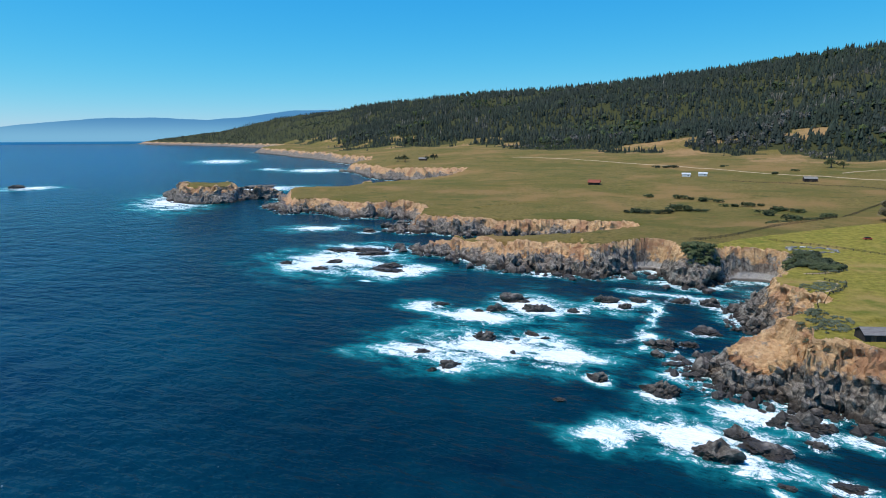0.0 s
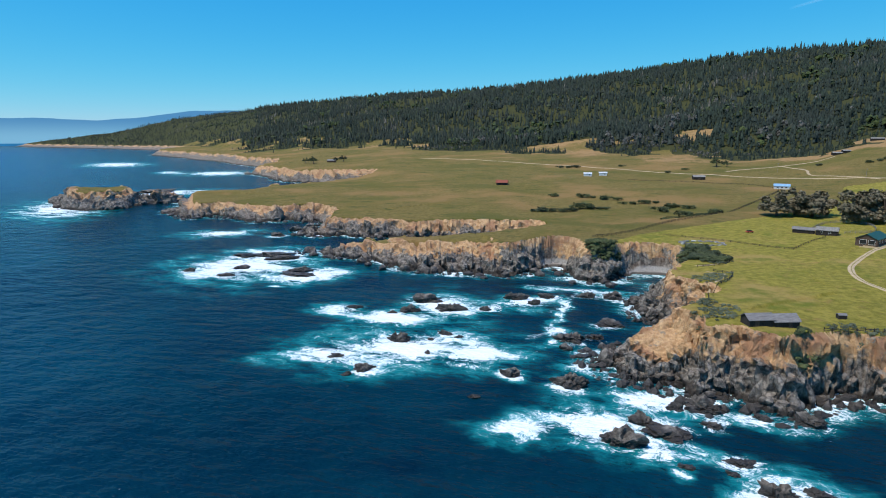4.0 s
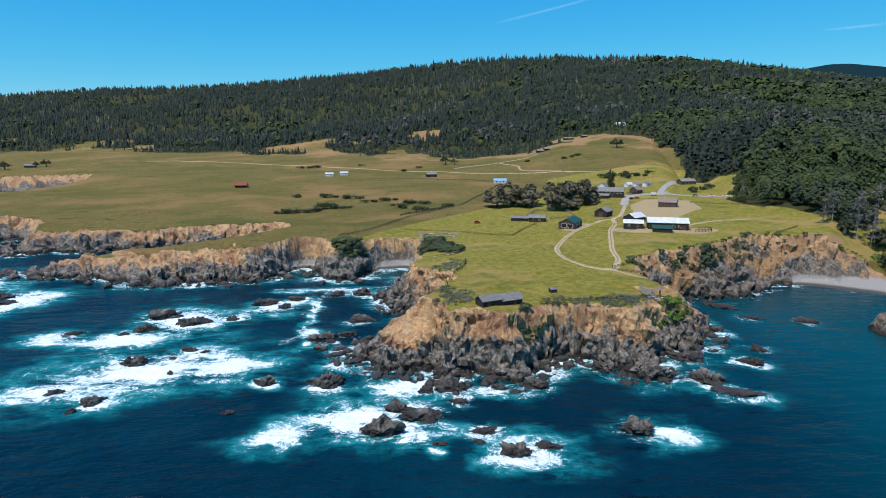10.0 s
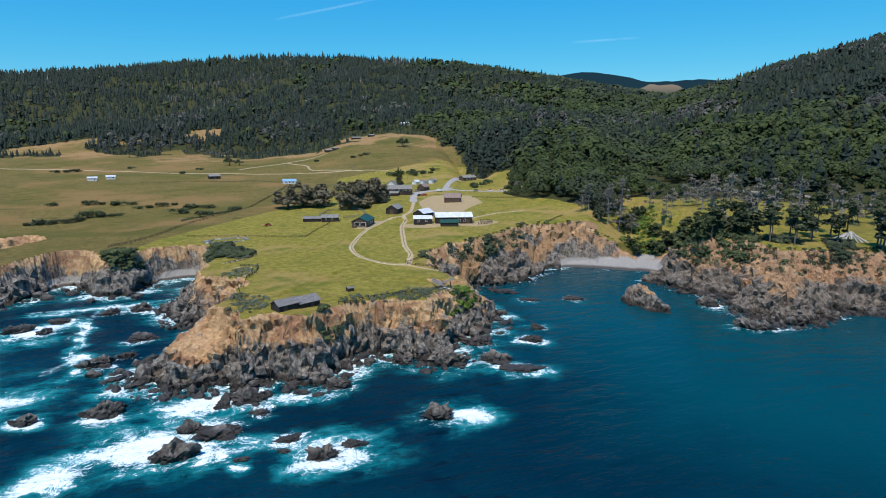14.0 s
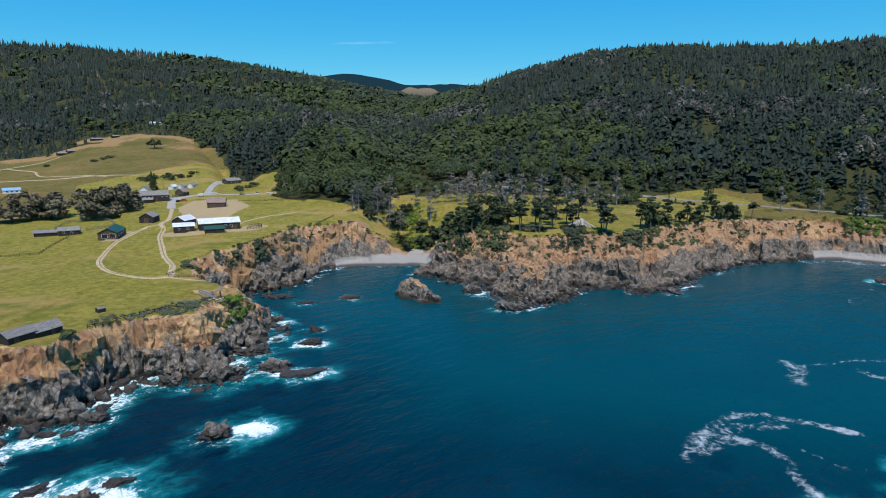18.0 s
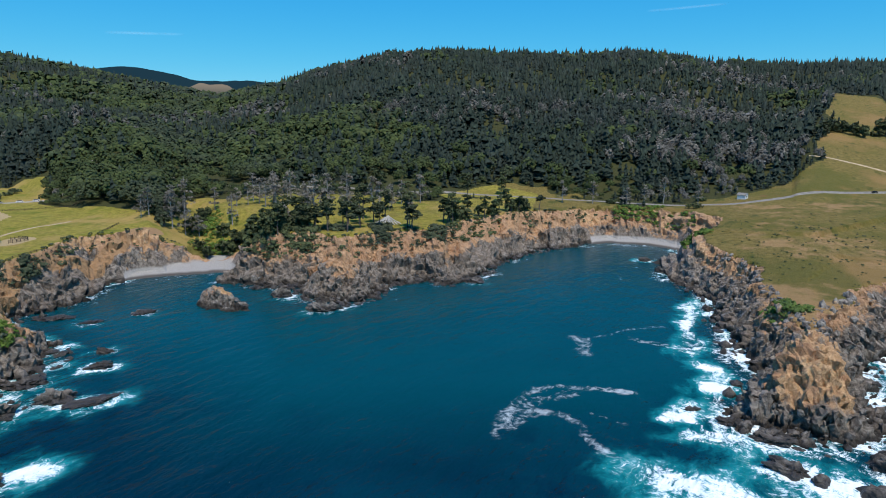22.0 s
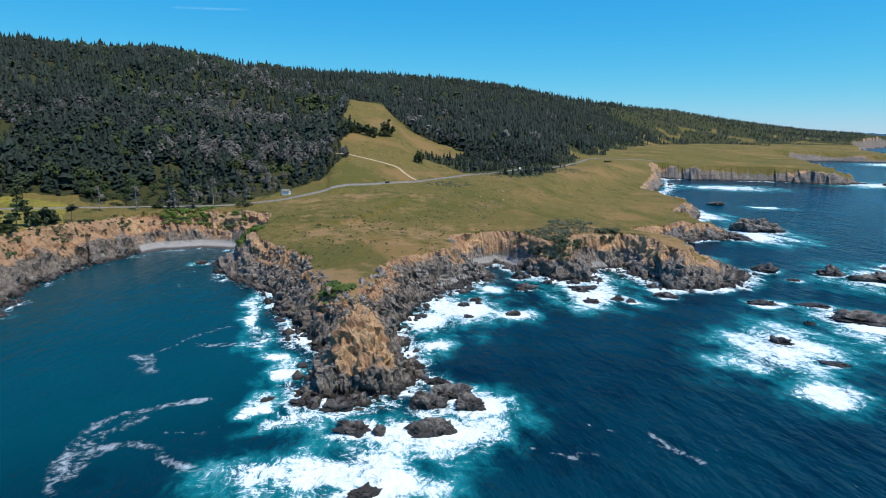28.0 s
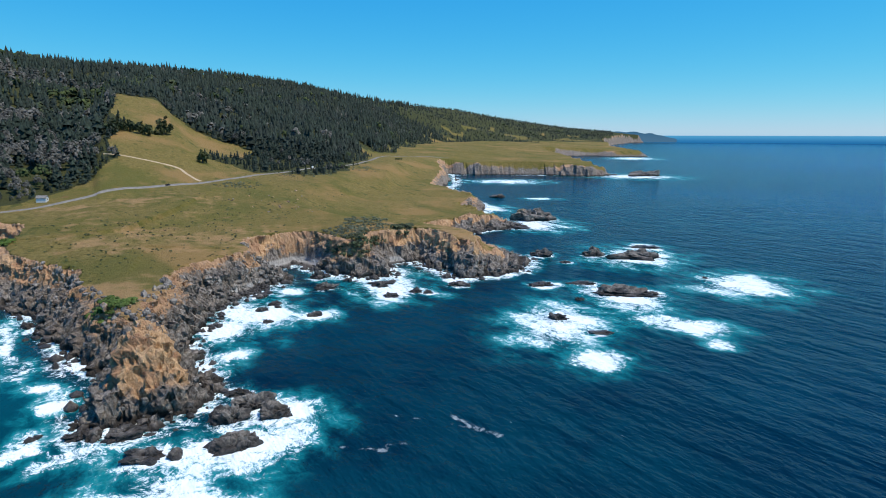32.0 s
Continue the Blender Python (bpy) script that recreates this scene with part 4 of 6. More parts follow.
def rock_island(name, ring, wide, tall, seed, label, turf=0.0, step=1.4, big=1.0, cap=0.0, peak=None):
    """A craggy island inside a ring of points, with turf on top where it is level."""
    xs, ys = [q[0] for q in ring], [q[1] for q in ring]
    x, y = np.meshgrid(np.arange(min(xs) - 8, max(xs) + 8, step), np.arange(min(ys) - 8, max(ys) + 8, step))
    edge = along(x, y, ring + ring[:1])
    d = np.where(within(x, y, ring), edge, -edge) + 2.2 * big * fbm(x / 13 / big, y / 13 / big, 3, seed) + 1.2 * big * ridged(x / 7 / big, y / 7 / big, 2, seed + 5)
    rise = np.clip(d / wide, 0, 1)
    top = tall * (1 + 0.16 * fbm(x / 22, y / 22, 2, seed + 3))
    if peak:
        top = top * np.clip(1 - np.hypot(x - peak[0], y - peak[1]) / peak[2], 0.12, 1)
    z = np.where(d < 0, np.maximum(d * 0.5, -4), top * np.interp(rise, [0, 0.12, 0.34, 0.5, 0.68, 0.9, 1], [0, 0.12, 0.30, 0.52, 0.74, 0.97, 1.0]))
    crag = np.clip((d + 3) / 3, 0, 1) * (1 - turf * smooth(0.8, 1.0, rise))
    rough = 0.0
    for k, (size, amount) in enumerate(((8.0, 3.0), (3.6, 1.9), (1.7, 0.9))):
        rough = rough + amount * big * facets((x + 0.4 * z) / size / big, (y - 0.3 * z) / size / big, z / size / big, seed + 20 * k)
    slope_y, slope_x = np.gradient(z, step)
    n3 = np.stack([-slope_x, -slope_y, np.ones(z.shape)], -1)
    n3 /= np.linalg.norm(n3, axis=-1)[..., None]
    v = np.stack([x, y, z], -1) + n3 * (rough * crag)[..., None]
    keep = v[..., 2] > -2.5
    n, k = x.shape
    ids = np.arange(n * k).reshape(n, k)
    q = np.stack([ids[:-1, :-1], ids[:-1, 1:], ids[1:, 1:], ids[1:, :-1]], -1).reshape(-1, 4)
    q = q[keep.ravel()[q].any(1)]
    used = np.unique(q)
    index = np.zeros(n * k, np.int64)
    index[used] = np.arange(len(used))
    cx, cy = sum(xs) / len(xs), sum(ys) / len(ys)
    me = mesh_of(name, v.reshape(-1, 3)[used] - (cx, cy, 0), index[q], GROUND)
    lay(me, "rise", (rise * 0.75 + cap).ravel()[used])
    lay(me, "grass", (turf * smooth(0.86, 1.0, rise)).ravel()[used])
    ob = new(name, me)
    ob.location = (cx, cy, 0)
    return tagged(ob, label, "rock")


rock_island("rock_pinnacle", [(184, 231), (180, 216), (183, 203), (187, 201), (193, 210), (194, 226)], 8, 10.8, 48, "pointed tan and grey stack standing in the bay", 0.0, 0.55, 0.6, 0.05, (187, 222, 34))
rock_island("islet", [(-656, 516), (-612, 492), (-585, 468), (-541, 460), (-518, 484), (-530, 530), (-556, 560), (-590, 560), (-620, 535)], 22, 17, 40, "flat-topped islet with tan cliffs and turf", 1.0, 1.8, 1.7, 0.1)
rock_island("islet", [(-540, 548), (-512, 546), (-506, 566), (-534, 574)], 14, 13, 44, "rounded tan islet beside the north head", 0.0, 1.6, 1.4, 0.1)


def boulders(name, count_, seed, label, box_x, box_y, sizes, band, material):
    """Fallen blocks along the shore, joined."""
    rng = np.random.default_rng(seed)
    x, y = rng.uniform(*box_x, count_ * 60), rng.uniform(*box_y, count_ * 60)
    d, _, _ = shore_distance(x, y)
    ok = np.nonzero((d > band[0]) & (d < band[1]))[0][:count_]
    x, y = x[ok], y[ok]
    z = np.maximum(land(x, y)[0], -0.4)
    v0, f0 = ball(1)
    size = sizes[0] + (sizes[1] - sizes[0]) * rng.random(len(x)) ** 2.5
    v = v0[None] * (1 + rng.uniform(-0.32, 0.32, (len(x), len(v0), 1))) * (size[:, None] * rng.uniform(0.6, 1.3, (len(x), 3)))[:, None, :]
    v = v + np.stack([x, y, z + 0.1 * size], -1)[:, None, :]
    f = f0[None] + (np.arange(len(x)) * len(v0))[:, None, None]
    return tagged(new(name, mesh_of(name, v.reshape(-1, 3), f.reshape(-1, 3), material)), label, "boulders", kind="stuff")


boulders("boulders", 900, 5, "grey fallen blocks along the foot of the point", (-40, 140), (160, 300), (0.4, 2.2), (-5, 5), ROCK)
boulders("boulders", 420, 6, "dark fallen blocks round the spur", (160, 330), (-70, 60), (0.4, 2.2), (-4, 7), ROCK)
boulders("boulders", 500, 7, "dark blocks below the bay's cliffs", (190, 440), (120, 260), (0.5, 2.4), (-3, 5), ROCK)
boulders("boulders", 500, 8, "dark blocks below the south cliffs", (250, 440), (-310, -60), (0.5, 2.4), (-5, 6), ROCK)
boulders("boulders", 500, 9, "dark blocks below the north cliffs", (-480, -20), (310, 500), (0.8, 3.4), (-7, 5), REEF)
boulders("outcrop", 420, 11, "pale lichened outcrop blocks on the grassy spur", (205, 335), (-45, 30), (0.4, 1.7), (9, 18), PEBBLE)
boulders("outcrop", 40, 12, "pale outcrop blocks on the open field", (420, 560), (-150, -80), (0.4, 1.2), (40, 160), PEBBLE)
boulders("scree", 900, 10, "pale scree and boulders in the south cove", (262, 335), (-90, -40), (0.4, 1.5), (1, 16), PEBBLE)

# ---- woods ----
HIGHWAY = [(330, 640), (352, 490), (378, 350), (403, 268), (447, 199), (480, 150), (490, 118), (483, 79), (494, 33), (540, -26), (594, -92), (697, -216), (800, -310), (888, -367), (975, -425), (1010, -470), (1060, -600)]


def cone_tree(sides, tiers, rng):
    """A conifer one unit tall, of ragged tiers."""
    verts, faces = [], []
    stout = rng.uniform(0.75, 1.25)
    for k in range(tiers):
        low = 0.12 + 0.78 * k / tiers + rng.uniform(-0.04, 0.04)
        high = min(1.0, low + 1.3 / tiers + rng.uniform(0.02, 0.12))
        wide = 0.17 * stout * (1 - 0.8 * (k / tiers) ** 1.3) * rng.uniform(0.75, 1.25)
        base, turn = len(verts), rng.uniform(0, 6)
        ox, oy = rng.uniform(-0.03, 0.03), rng.uniform(-0.03, 0.03)
        for j in range(sides):
            a = turn + 2 * math.pi * (j + rng.uniform(-0.3, 0.3)) / sides
            w = wide * rng.uniform(0.45, 1.45)
            verts.append((ox + w * math.cos(a), oy + w * math.sin(a), low + rng.uniform(-0.07, 0.06)))
        verts.append((ox * 0.5, oy * 0.5, high))
        faces += [(base + j, base + (j + 1) % sides, base + sides) for j in range(sides)]
    return np.array(verts), np.array(faces)


def clump_tree(lumps, rng, spread=0.32, thin=False):
    """A rounded crown one unit tall, of ragged clumps."""
    verts, faces = [], []
    for _ in range(lumps):
        a, r = rng.uniform(0, 6.28), spread * math.sqrt(rng.random())
        c = (r * math.cos(a), r * math.sin(a), rng.uniform(0.22, 0.92) - r * 0.5)
        s = rng.uniform(0.10, 0.2) * (0.6 if thin else 1)
        base = len(verts)
        for d in ((1, 0, 0), (0, 1, 0), (-1, 0, 0), (0, -1, 0), (0, 0, 1.0), (0, 0, -0.7)):
            verts.append(tuple(c[i] + (d[i] + rng.uniform(-0.35, 0.35)) * s * rng.uniform(0.7, 1.3) for i in range(3)))
        faces += [(base + i, base + (i + 1) % 4, base + 4) for i in range(4)] + [(base + (i + 1) % 4, base + i, base + 5) for i in range(4)]
    return np.array(verts), np.array(faces)


def leaf_crown(pieces, rng, wide=0.42):
    """A domed crown one unit tall, shingled with tilted leaf clumps."""
    verts, faces = [], []
    for k in range(pieces):
        up = 1 - 1.25 * (k + rng.random()) / pieces
        a = 2.4 * k + rng.uniform(-0.6, 0.6)
        s = math.sqrt(max(0.0, 1 - up * up))
        n = Vector((s * math.cos(a), s * math.sin(a), up + 0.25)).normalized()
        n = (n + Vector((rng.uniform(-0.5, 0.5), rng.uniform(-0.5, 0.5), rng.uniform(-0.3, 0.5)))).normalized()
        out = rng.uniform(0.55, 1.12)
        c = Vector((wide * s * math.cos(a) * out, wide * s * math.sin(a) * out, 0.58 + 0.36 * up * out))
        t = n.orthogonal().normalized()
        b, size, turn = n.cross(t), rng.uniform(0.75, 1.35) * 0.70 * (wide / 0.42) ** 0.6 / math.sqrt(pieces), rng.uniform(0, 6)
        base = len(verts)
        for j in range(4):
            w = size * rng.uniform(0.6, 1.4)
            verts.append(tuple(c + (t * math.cos(turn + 1.57 * j) + b * math.sin(turn + 1.57 * j)) * w - n * size * 0.3))
        verts.append(tuple(c + n * size * rng.uniform(0.2, 0.6)))
        faces += [(base + j, base + (j + 1) % 4, base + 4) for j in range(4)]
    return np.array(verts), np.array(faces)


def plant(name, protos, spots, sizes, widths, material, label, seed):
    """Many trees joined into one mesh."""
    rng = np.random.default_rng(seed)
    pick = rng.integers(0, len(protos), len(spots))
    vs, fs, base = [], [], 0
    for k, (pv, pf) in enumerate(protos):
        mine = np.nonzero(pick == k)[0]
        if not len(mine):
            continue
        a = rng.uniform(0, 6.28, len(mine))
        c, s = np.cos(a)[:, None], np.sin(a)[:, None]
        w, h = widths[mine][:, None], sizes[mine][:, None]
        lean = rng.normal(0, 0.03, (len(mine), 2))
        x = (pv[None, :, 0] * c - pv[None, :, 1] * s) * w + lean[:, :1] * pv[None, :, 2] * h
        y = (pv[None, :, 0] * s + pv[None, :, 1] * c) * w + lean[:, 1:] * pv[None, :, 2] * h
        v = np.stack([x + spots[mine, 0:1], y + spots[mine, 1:2], pv[None, :, 2] * h + spots[mine, 2:3]], -1)
        vs.append(v.reshape(-1, 3))
        fs.append((pf[None] + (np.arange(len(mine)) * len(pv))[:, None, None] + base).reshape(-1, 3))
        base += v.shape[0] * v.shape[1]
    if not vs:
        return None
    return tagged(new(name, mesh_of(name, np.concatenate(vs), np.concatenate(fs), material, True)), label, "forest", kind="stuff")


def scatter(lo, hi, az0, az1, gap, seed):
    rng = np.random.default_rng(seed)
    n = int(0.5 * radians(az1 - az0) * (hi * hi - lo * lo) / gap**2)
    r = np.sqrt(rng.uniform(lo * lo, hi * hi, n))
    a = np.radians(rng.uniform(az0, az1, n))
    x, y = r * np.sin(a), r * np.cos(a)
    z, rise, beach, wood, d = land(x, y, False)
    bearing = np.degrees(a)
    ok = (wood > 0.5) & (along(x, y, HIGHWAY) > 9) & (fbm(x / 45, y / 45, 3, 79) < 0.36) & (d > 10) & (rise > 0.9)
    return np.stack([x, y, z - 0.5], -1)[ok], rng


def build_woods():
    r = random.Random(4)
    full = [cone_tree(7, 9, r) for _ in range(9)]
    lean = [cone_tree(5, 3, r) for _ in range(7)]
    round_near = [leaf_crown(110, r) for _ in range(8)]
    round_full = [leaf_crown(30, r) for _ in range(8)]
    round_mid = [leaf_crown(12, r) for _ in range(8)]
    round_lean = [leaf_crown(5, r) for _ in range(6)]
    bare = [leaf_crown(70, r, 0.26) for _ in range(6)]
    bare_mid = [leaf_crown(16, r, 0.24) for _ in range(6)]
    far_cone = [cone_tree(4, 2, r) for _ in range(7)]
    for k, (lo, hi, az0, az1, gap) in enumerate(((350, 620, 20, 118, 6.9), (620, 900, 15, 118, 7.2), (900, 1500, -35, 128, 8.4), (1500, 2600, -45, 130, 11.4), (2600, 4600, -52, 134, 17.5))):
        spots, rng = scatter(lo, hi, az0, az1, gap, 100 + k)
        x, y = spots[:, 0], spots[:, 1]
        bearing = np.degrees(np.arctan2(x, y))
        soft = fbm(x / 150, y / 150, 3, 55) + 0.6 * np.exp(-((bearing - 36) / 13) ** 2) - 0.40 - 0.2 * ((bearing < 20) | (bearing > 95)) + rng.normal(0, 0.22, len(x))
        grey = fbm(x / 110, y / 110, 3, 58) + 0.28 * np.exp(-((bearing - 84) / 6) ** 2) * (lo < 1500) + rng.normal(0, 0.16, len(x)) > (0.47 if lo < 1500 else 0.48)
        edge = np.interp(bearing, RELIEF[:, 0], RELIEF[:, 3])
        oak = (soft > 0) & ~grey
        size = np.clip(rng.normal(16.5, 5.0, len(x)), 6, 28) * (1.05 if lo >= 1500 else 1.0)
        size = size * np.clip(0.5 + (np.hypot(x, y) - edge) / 110, 0.45, 1)
        size = np.where((lo >= 2600) & ((bearing < -36) | (bearing > 116)), 0.6, 1.0) * size
        near = lo < 1400
        for mask, protos, mat, name, label, wide, tall in (
                (~oak & ~grey, full if lo < 900 else lean if near else far_cone, FIR, "conifer_wood", "dense dark conifer wood on the hillside", 1.15, 1.0),
                (oak, round_near if lo < 600 else round_full if lo < 890 else round_mid if near else round_lean, OAK, "broadleaf_wood", "rounded olive green broadleaf wood on the slope", 1.0, 0.74),
                (grey, bare if lo < 890 else bare_mid if near else far_cone, GREY_TREE, "bare_wood", "grey half-bare trees among the conifers", 1.0, 0.85)):
            s = size[mask] * tall
            plant(name, protos, spots[mask], s, s * wide, mat, label, 300 + k)


build_woods()

# ---- helpers for things ----
def ground_z(x, y):
    return float(land(np.array([float(x)]), np.array([float(y)]), False)[0][0])


def ground_zs(x, y):
    return land(np.asarray(x, float), np.asarray(y, float), False)[0]


def part(name, bm, material, parent, label=""):
    """Links a bmesh as one mesh object under a thing or a part."""
    me = bpy.data.meshes.new(name)
    bm.to_mesh(me)
    bm.free()
    me.materials.append(material)
    ob = new(name, me)
    ob.parent = parent
    return tagged(ob, label) if label else ob


def piece(name, me, parent, m):
    ob = new(name, me)
    ob.parent = parent
    ob.matrix_basis = m
    return ob


def box(x0, x1, y0, y1, z0, z1, bevel=0.0):
    bm = bmesh.new()
    bmesh.ops.create_cube(bm, size=1)
    for v in bm.verts:
        v.co = ((x0 + x1) / 2 + v.co.x * (x1 - x0), (y0 + y1) / 2 + v.co.y * (y1 - y0), (z0 + z1) / 2 + v.co.z * (z1 - z0))
    if bevel:
        bmesh.ops.bevel(bm, geom=bm.edges[:], offset=bevel, segments=1, affect="EDGES")
    return bm


def tube(points, radii, sides=6):
    """A tapered limb along points."""
    bm = bmesh.new()
    rings = []
    for k, (p, r) in enumerate(zip(points, radii)):
        p = Vector(p)
        way = (Vector(points[min(k + 1, len(points) - 1)]) - Vector(points[max(k - 1, 0)])).normalized()
        side = way.cross((0.3, 0.9, 0.2)).normalized()
        other = way.cross(side)
        rings.append([bm.verts.new(p + r * (math.cos(2 * math.pi * j / sides) * side + math.sin(2 * math.pi * j / sides) * other)) for j in range(sides)])
    for a, b in zip(rings, rings[1:]):
        for j in range(sides):
            bm.faces.new((a[j], a[(j + 1) % sides], b[(j + 1) % sides], b[j]))
    bm.faces.new(rings[0][::-1])
    bm.faces.new(rings[-1])
    return bm


def plain(name, low, high, rough=0.85, scale=0.8, stretch=None, metal=0.0, spec=0.25):
    m = Shade(name)
    local = m.node("TexCoord").outputs["Object"]
    color = m.mix(m.ramp(m.noise(scale, 6, 0.65, at=local, stretch=stretch), 0.3, 0.7), low, high)
    color = m.mix(m.math("MULTIPLY", m.node("ObjectInfo").outputs["Random"], 0.35), color, low)
    return m.done(color, rough, m.bump(m.noise(scale * 4, 5, 0.7, at=local, stretch=stretch), 0.5, 0.04), spec, metal)


WOOD_BLACK = plain("weathered_dark_boards", (0.022, 0.018, 0.016), (0.060, 0.050, 0.043), stretch=(6.0, 6.0, 0.4))
WOOD_GREY = plain("silvered_boards", (0.13, 0.12, 0.115), (0.29, 0.275, 0.26), stretch=(0.6, 5.0, 5.0))
WOOD_BROWN = plain("brown_boards", (0.065, 0.042, 0.030), (0.13, 0.090, 0.066), stretch=(6.0, 6.0, 0.5))
SHINGLE = plain("grey_shingles", (0.16, 0.15, 0.135), (0.31, 0.29, 0.26), scale=1.2)
ROOF_GREEN = plain("green_metal_roof", (0.016, 0.060, 0.044), (0.028, 0.090, 0.066), 0.5, 0.5)
ROOF_WHITE = plain("pale_metal_roof", (0.55, 0.56, 0.56), (0.74, 0.75, 0.76), 0.45, 0.35)
ROOF_BLUE = plain("blue_metal_roof", (0.20, 0.36, 0.52), (0.28, 0.46, 0.62), 0.45, 0.4)
ROOF_PINK = plain("faded_brown_roof", (0.21, 0.15, 0.125), (0.33, 0.25, 0.21), 0.8, 0.7)
ROOF_RED = plain("rust_red_roof", (0.20, 0.060, 0.035), (0.30, 0.085, 0.050), 0.7, 0.6)
PAINT_WHITE = plain("white_paint", (0.62, 0.62, 0.60), (0.80, 0.80, 0.78), 0.6)
DIRT = plain("dirt_track", (0.36, 0.265, 0.155), (0.55, 0.430, 0.280), 0.95, 0.35)
GRAVEL = plain("pale_gravel", (0.30, 0.275, 0.245), (0.42, 0.40, 0.37), 0.95, 0.5)
ASPHALT = plain("worn_asphalt", (0.17, 0.155, 0.135), (0.27, 0.245, 0.21), 0.95, 0.3, None, 0.0, 0.05)
STONE = plain("grey_stone", (0.12, 0.12, 0.115), (0.30, 0.29, 0.28), 0.9, 1.0)
PALE_STONE = plain("pale_lichen_stone", (0.34, 0.33, 0.30), (0.56, 0.55, 0.52), 0.9, 1.0)
DRIFTWOOD = plain("bleached_driftwood", (0.34, 0.32, 0.30), (0.58, 0.56, 0.53), 0.9, 1.5, (1.0, 1.0, 6.0))
BARK = plain("grey_bark", (0.075, 0.060, 0.050), (0.17, 0.145, 0.125), 0.95, 1.5, (3.0, 3.0, 0.5))
BARK_PALE = plain("bleached_dead_bark", (0.22, 0.20, 0.185), (0.36, 0.34, 0.32), 0.95, 1.5, (3.0, 3.0, 0.5))
TYRE = plain("black_rubber", (0.012, 0.012, 0.012), (0.025, 0.025, 0.025), 0.9)
CAR_PAINTS = [plain("car_white", (0.66, 0.66, 0.66), (0.74, 0.74, 0.74), 0.3, 0.2, None, 0.0, 0.5), plain("car_dark", (0.015, 0.016, 0.020), (0.025, 0.026, 0.030), 0.3, 0.2, None, 0.0, 0.5),
              plain("car_silver", (0.34, 0.35, 0.36), (0.42, 0.43, 0.44), 0.35, 0.2, None, 0.4, 0.5), plain("car_red", (0.33, 0.035, 0.022), (0.42, 0.05, 0.03), 0.35, 0.2, None, 0.0, 0.5)]
glass_shade = Shade("dark_window_glass")
GLASS = glass_shade.done(glass_shade.mix(glass_shade.noise(0.5), (0.012, 0.015, 0.018), (0.03, 0.036, 0.042)), 0.08, None, 0.5)
NEEDLES = foliage("pine_needles", (0.032, 0.052, 0.022), (0.150, 0.170, 0.068), 0.34)
CYPRESS = foliage("cypress_leaves", (0.12, 0.100, 0.060), (0.34, 0.285, 0.180), 0.3)
SCRUB_DARK = foliage("dark_scrub", (0.036, 0.055, 0.022), (0.150, 0.172, 0.070), 0.3)
SCRUB_GREY = foliage("grey_green_scrub", (0.085, 0.105, 0.058), (0.225, 0.245, 0.155), 0.2)
TWIGS = foliage("bleached_twigs", (0.14, 0.122, 0.098), (0.36, 0.320, 0.260), 0.15)
SCRUB_BRIGHT = foliage("bright_green_scrub", (0.070, 0.125, 0.018), (0.16, 0.24, 0.040), 0.25)


# ---- tracks and roads ----
def spline(points, step=2.0):
    """Points evenly along a rounded line."""
    p = np.array([points[0], *points, points[-1]], float)
    out = []
    for a, b, c, d in zip(p, p[1:], p[2:], p[3:]):
        n = max(2, int(np.hypot(*(c - b)) / step))
        for t in np.arange(n) / n:
            out.append(0.5 * (2 * b + (c - a) * t + (2 * a - 5 * b + 4 * c - d) * t * t + (3 * b - a - 3 * c + d) * t**3))
    return np.array([*out, p[-1]])


def ribbon(name, points, wide, material, label, lift=0.10, across=4, ragged=0.0):
    line = spline(points)
    way = np.gradient(line, axis=0)
    way /= np.linalg.norm(way, axis=1)[:, None] + 1e-9
    side = np.stack([-way[:, 1], way[:, 0]], 1)
    cols = []
    for k in range(across + 1):
        u = (k / across - 0.5) * wide
        w = u * (1 + ragged * fbm(line[:, 0] / 5 + k * 3, line[:, 1] / 5, 3, 9))
        xy = line + side * w[:, None]
        cols.append(np.column_stack([xy, ground_zs(xy[:, 0], xy[:, 1]) + lift - (0.12 + lift if k in (0, across) else 0)]))
    v = np.stack(cols, 1).reshape(-1, 3)
    n, k = len(line), across + 1
    ids = np.arange(n * k).reshape(n, k)
    q = np.stack([ids[:-1, :-1], ids[1:, :-1], ids[1:, 1:], ids[:-1, 1:]], -1).reshape(-1, 4)
    return tagged(new(name, mesh_of(name, v, q[:, ::-1], material, True)), label, "road", kind="structure")


ribbon("road", HIGHWAY, 7.2, ASPHALT, "grey two-lane coast road winding along the wood's edge", 0.22)
ribbon("track", [(88, 254), (81, 256), (75, 263), (72, 279), (75, 300), (86, 324), (102, 350), (116, 368), (128, 375)], 2.8, DIRT, "pale dirt loop track across the meadow", 0.14, 6, 0.35)
ribbon("track", [(88, 253), (96, 272), (100, 292), (107, 316), (115, 340), (124, 360), (129, 378), (140, 396), (158, 440), (178, 488)], 3.0, DIRT, "pale dirt track leading to the farm", 0.16, 6, 0.35)
RUT_GRASS = plain("worn_grass_strip", (0.16, 0.145, 0.040), (0.34, 0.270, 0.110), 0.95, 0.5)
ribbon("verge", [(88, 254), (81, 256), (75, 263), (72, 279), (75, 300), (86, 324), (102, 350), (116, 368)], 0.8, RUT_GRASS, "worn grass strip between the ruts of the loop track", 0.19, 4, 0.8)
ribbon("verge", [(92, 264), (96, 272), (100, 292), (107, 316), (115, 340), (124, 360)], 0.9, RUT_GRASS, "worn grass strip between the ruts of the farm track", 0.21, 4, 0.8)
ribbon("track", [(160, 446), (176, 486), (196, 510), (225, 522)], 7.0, GRAVEL, "grey gravel drive to the farm", 0.20, 4, 0.2)
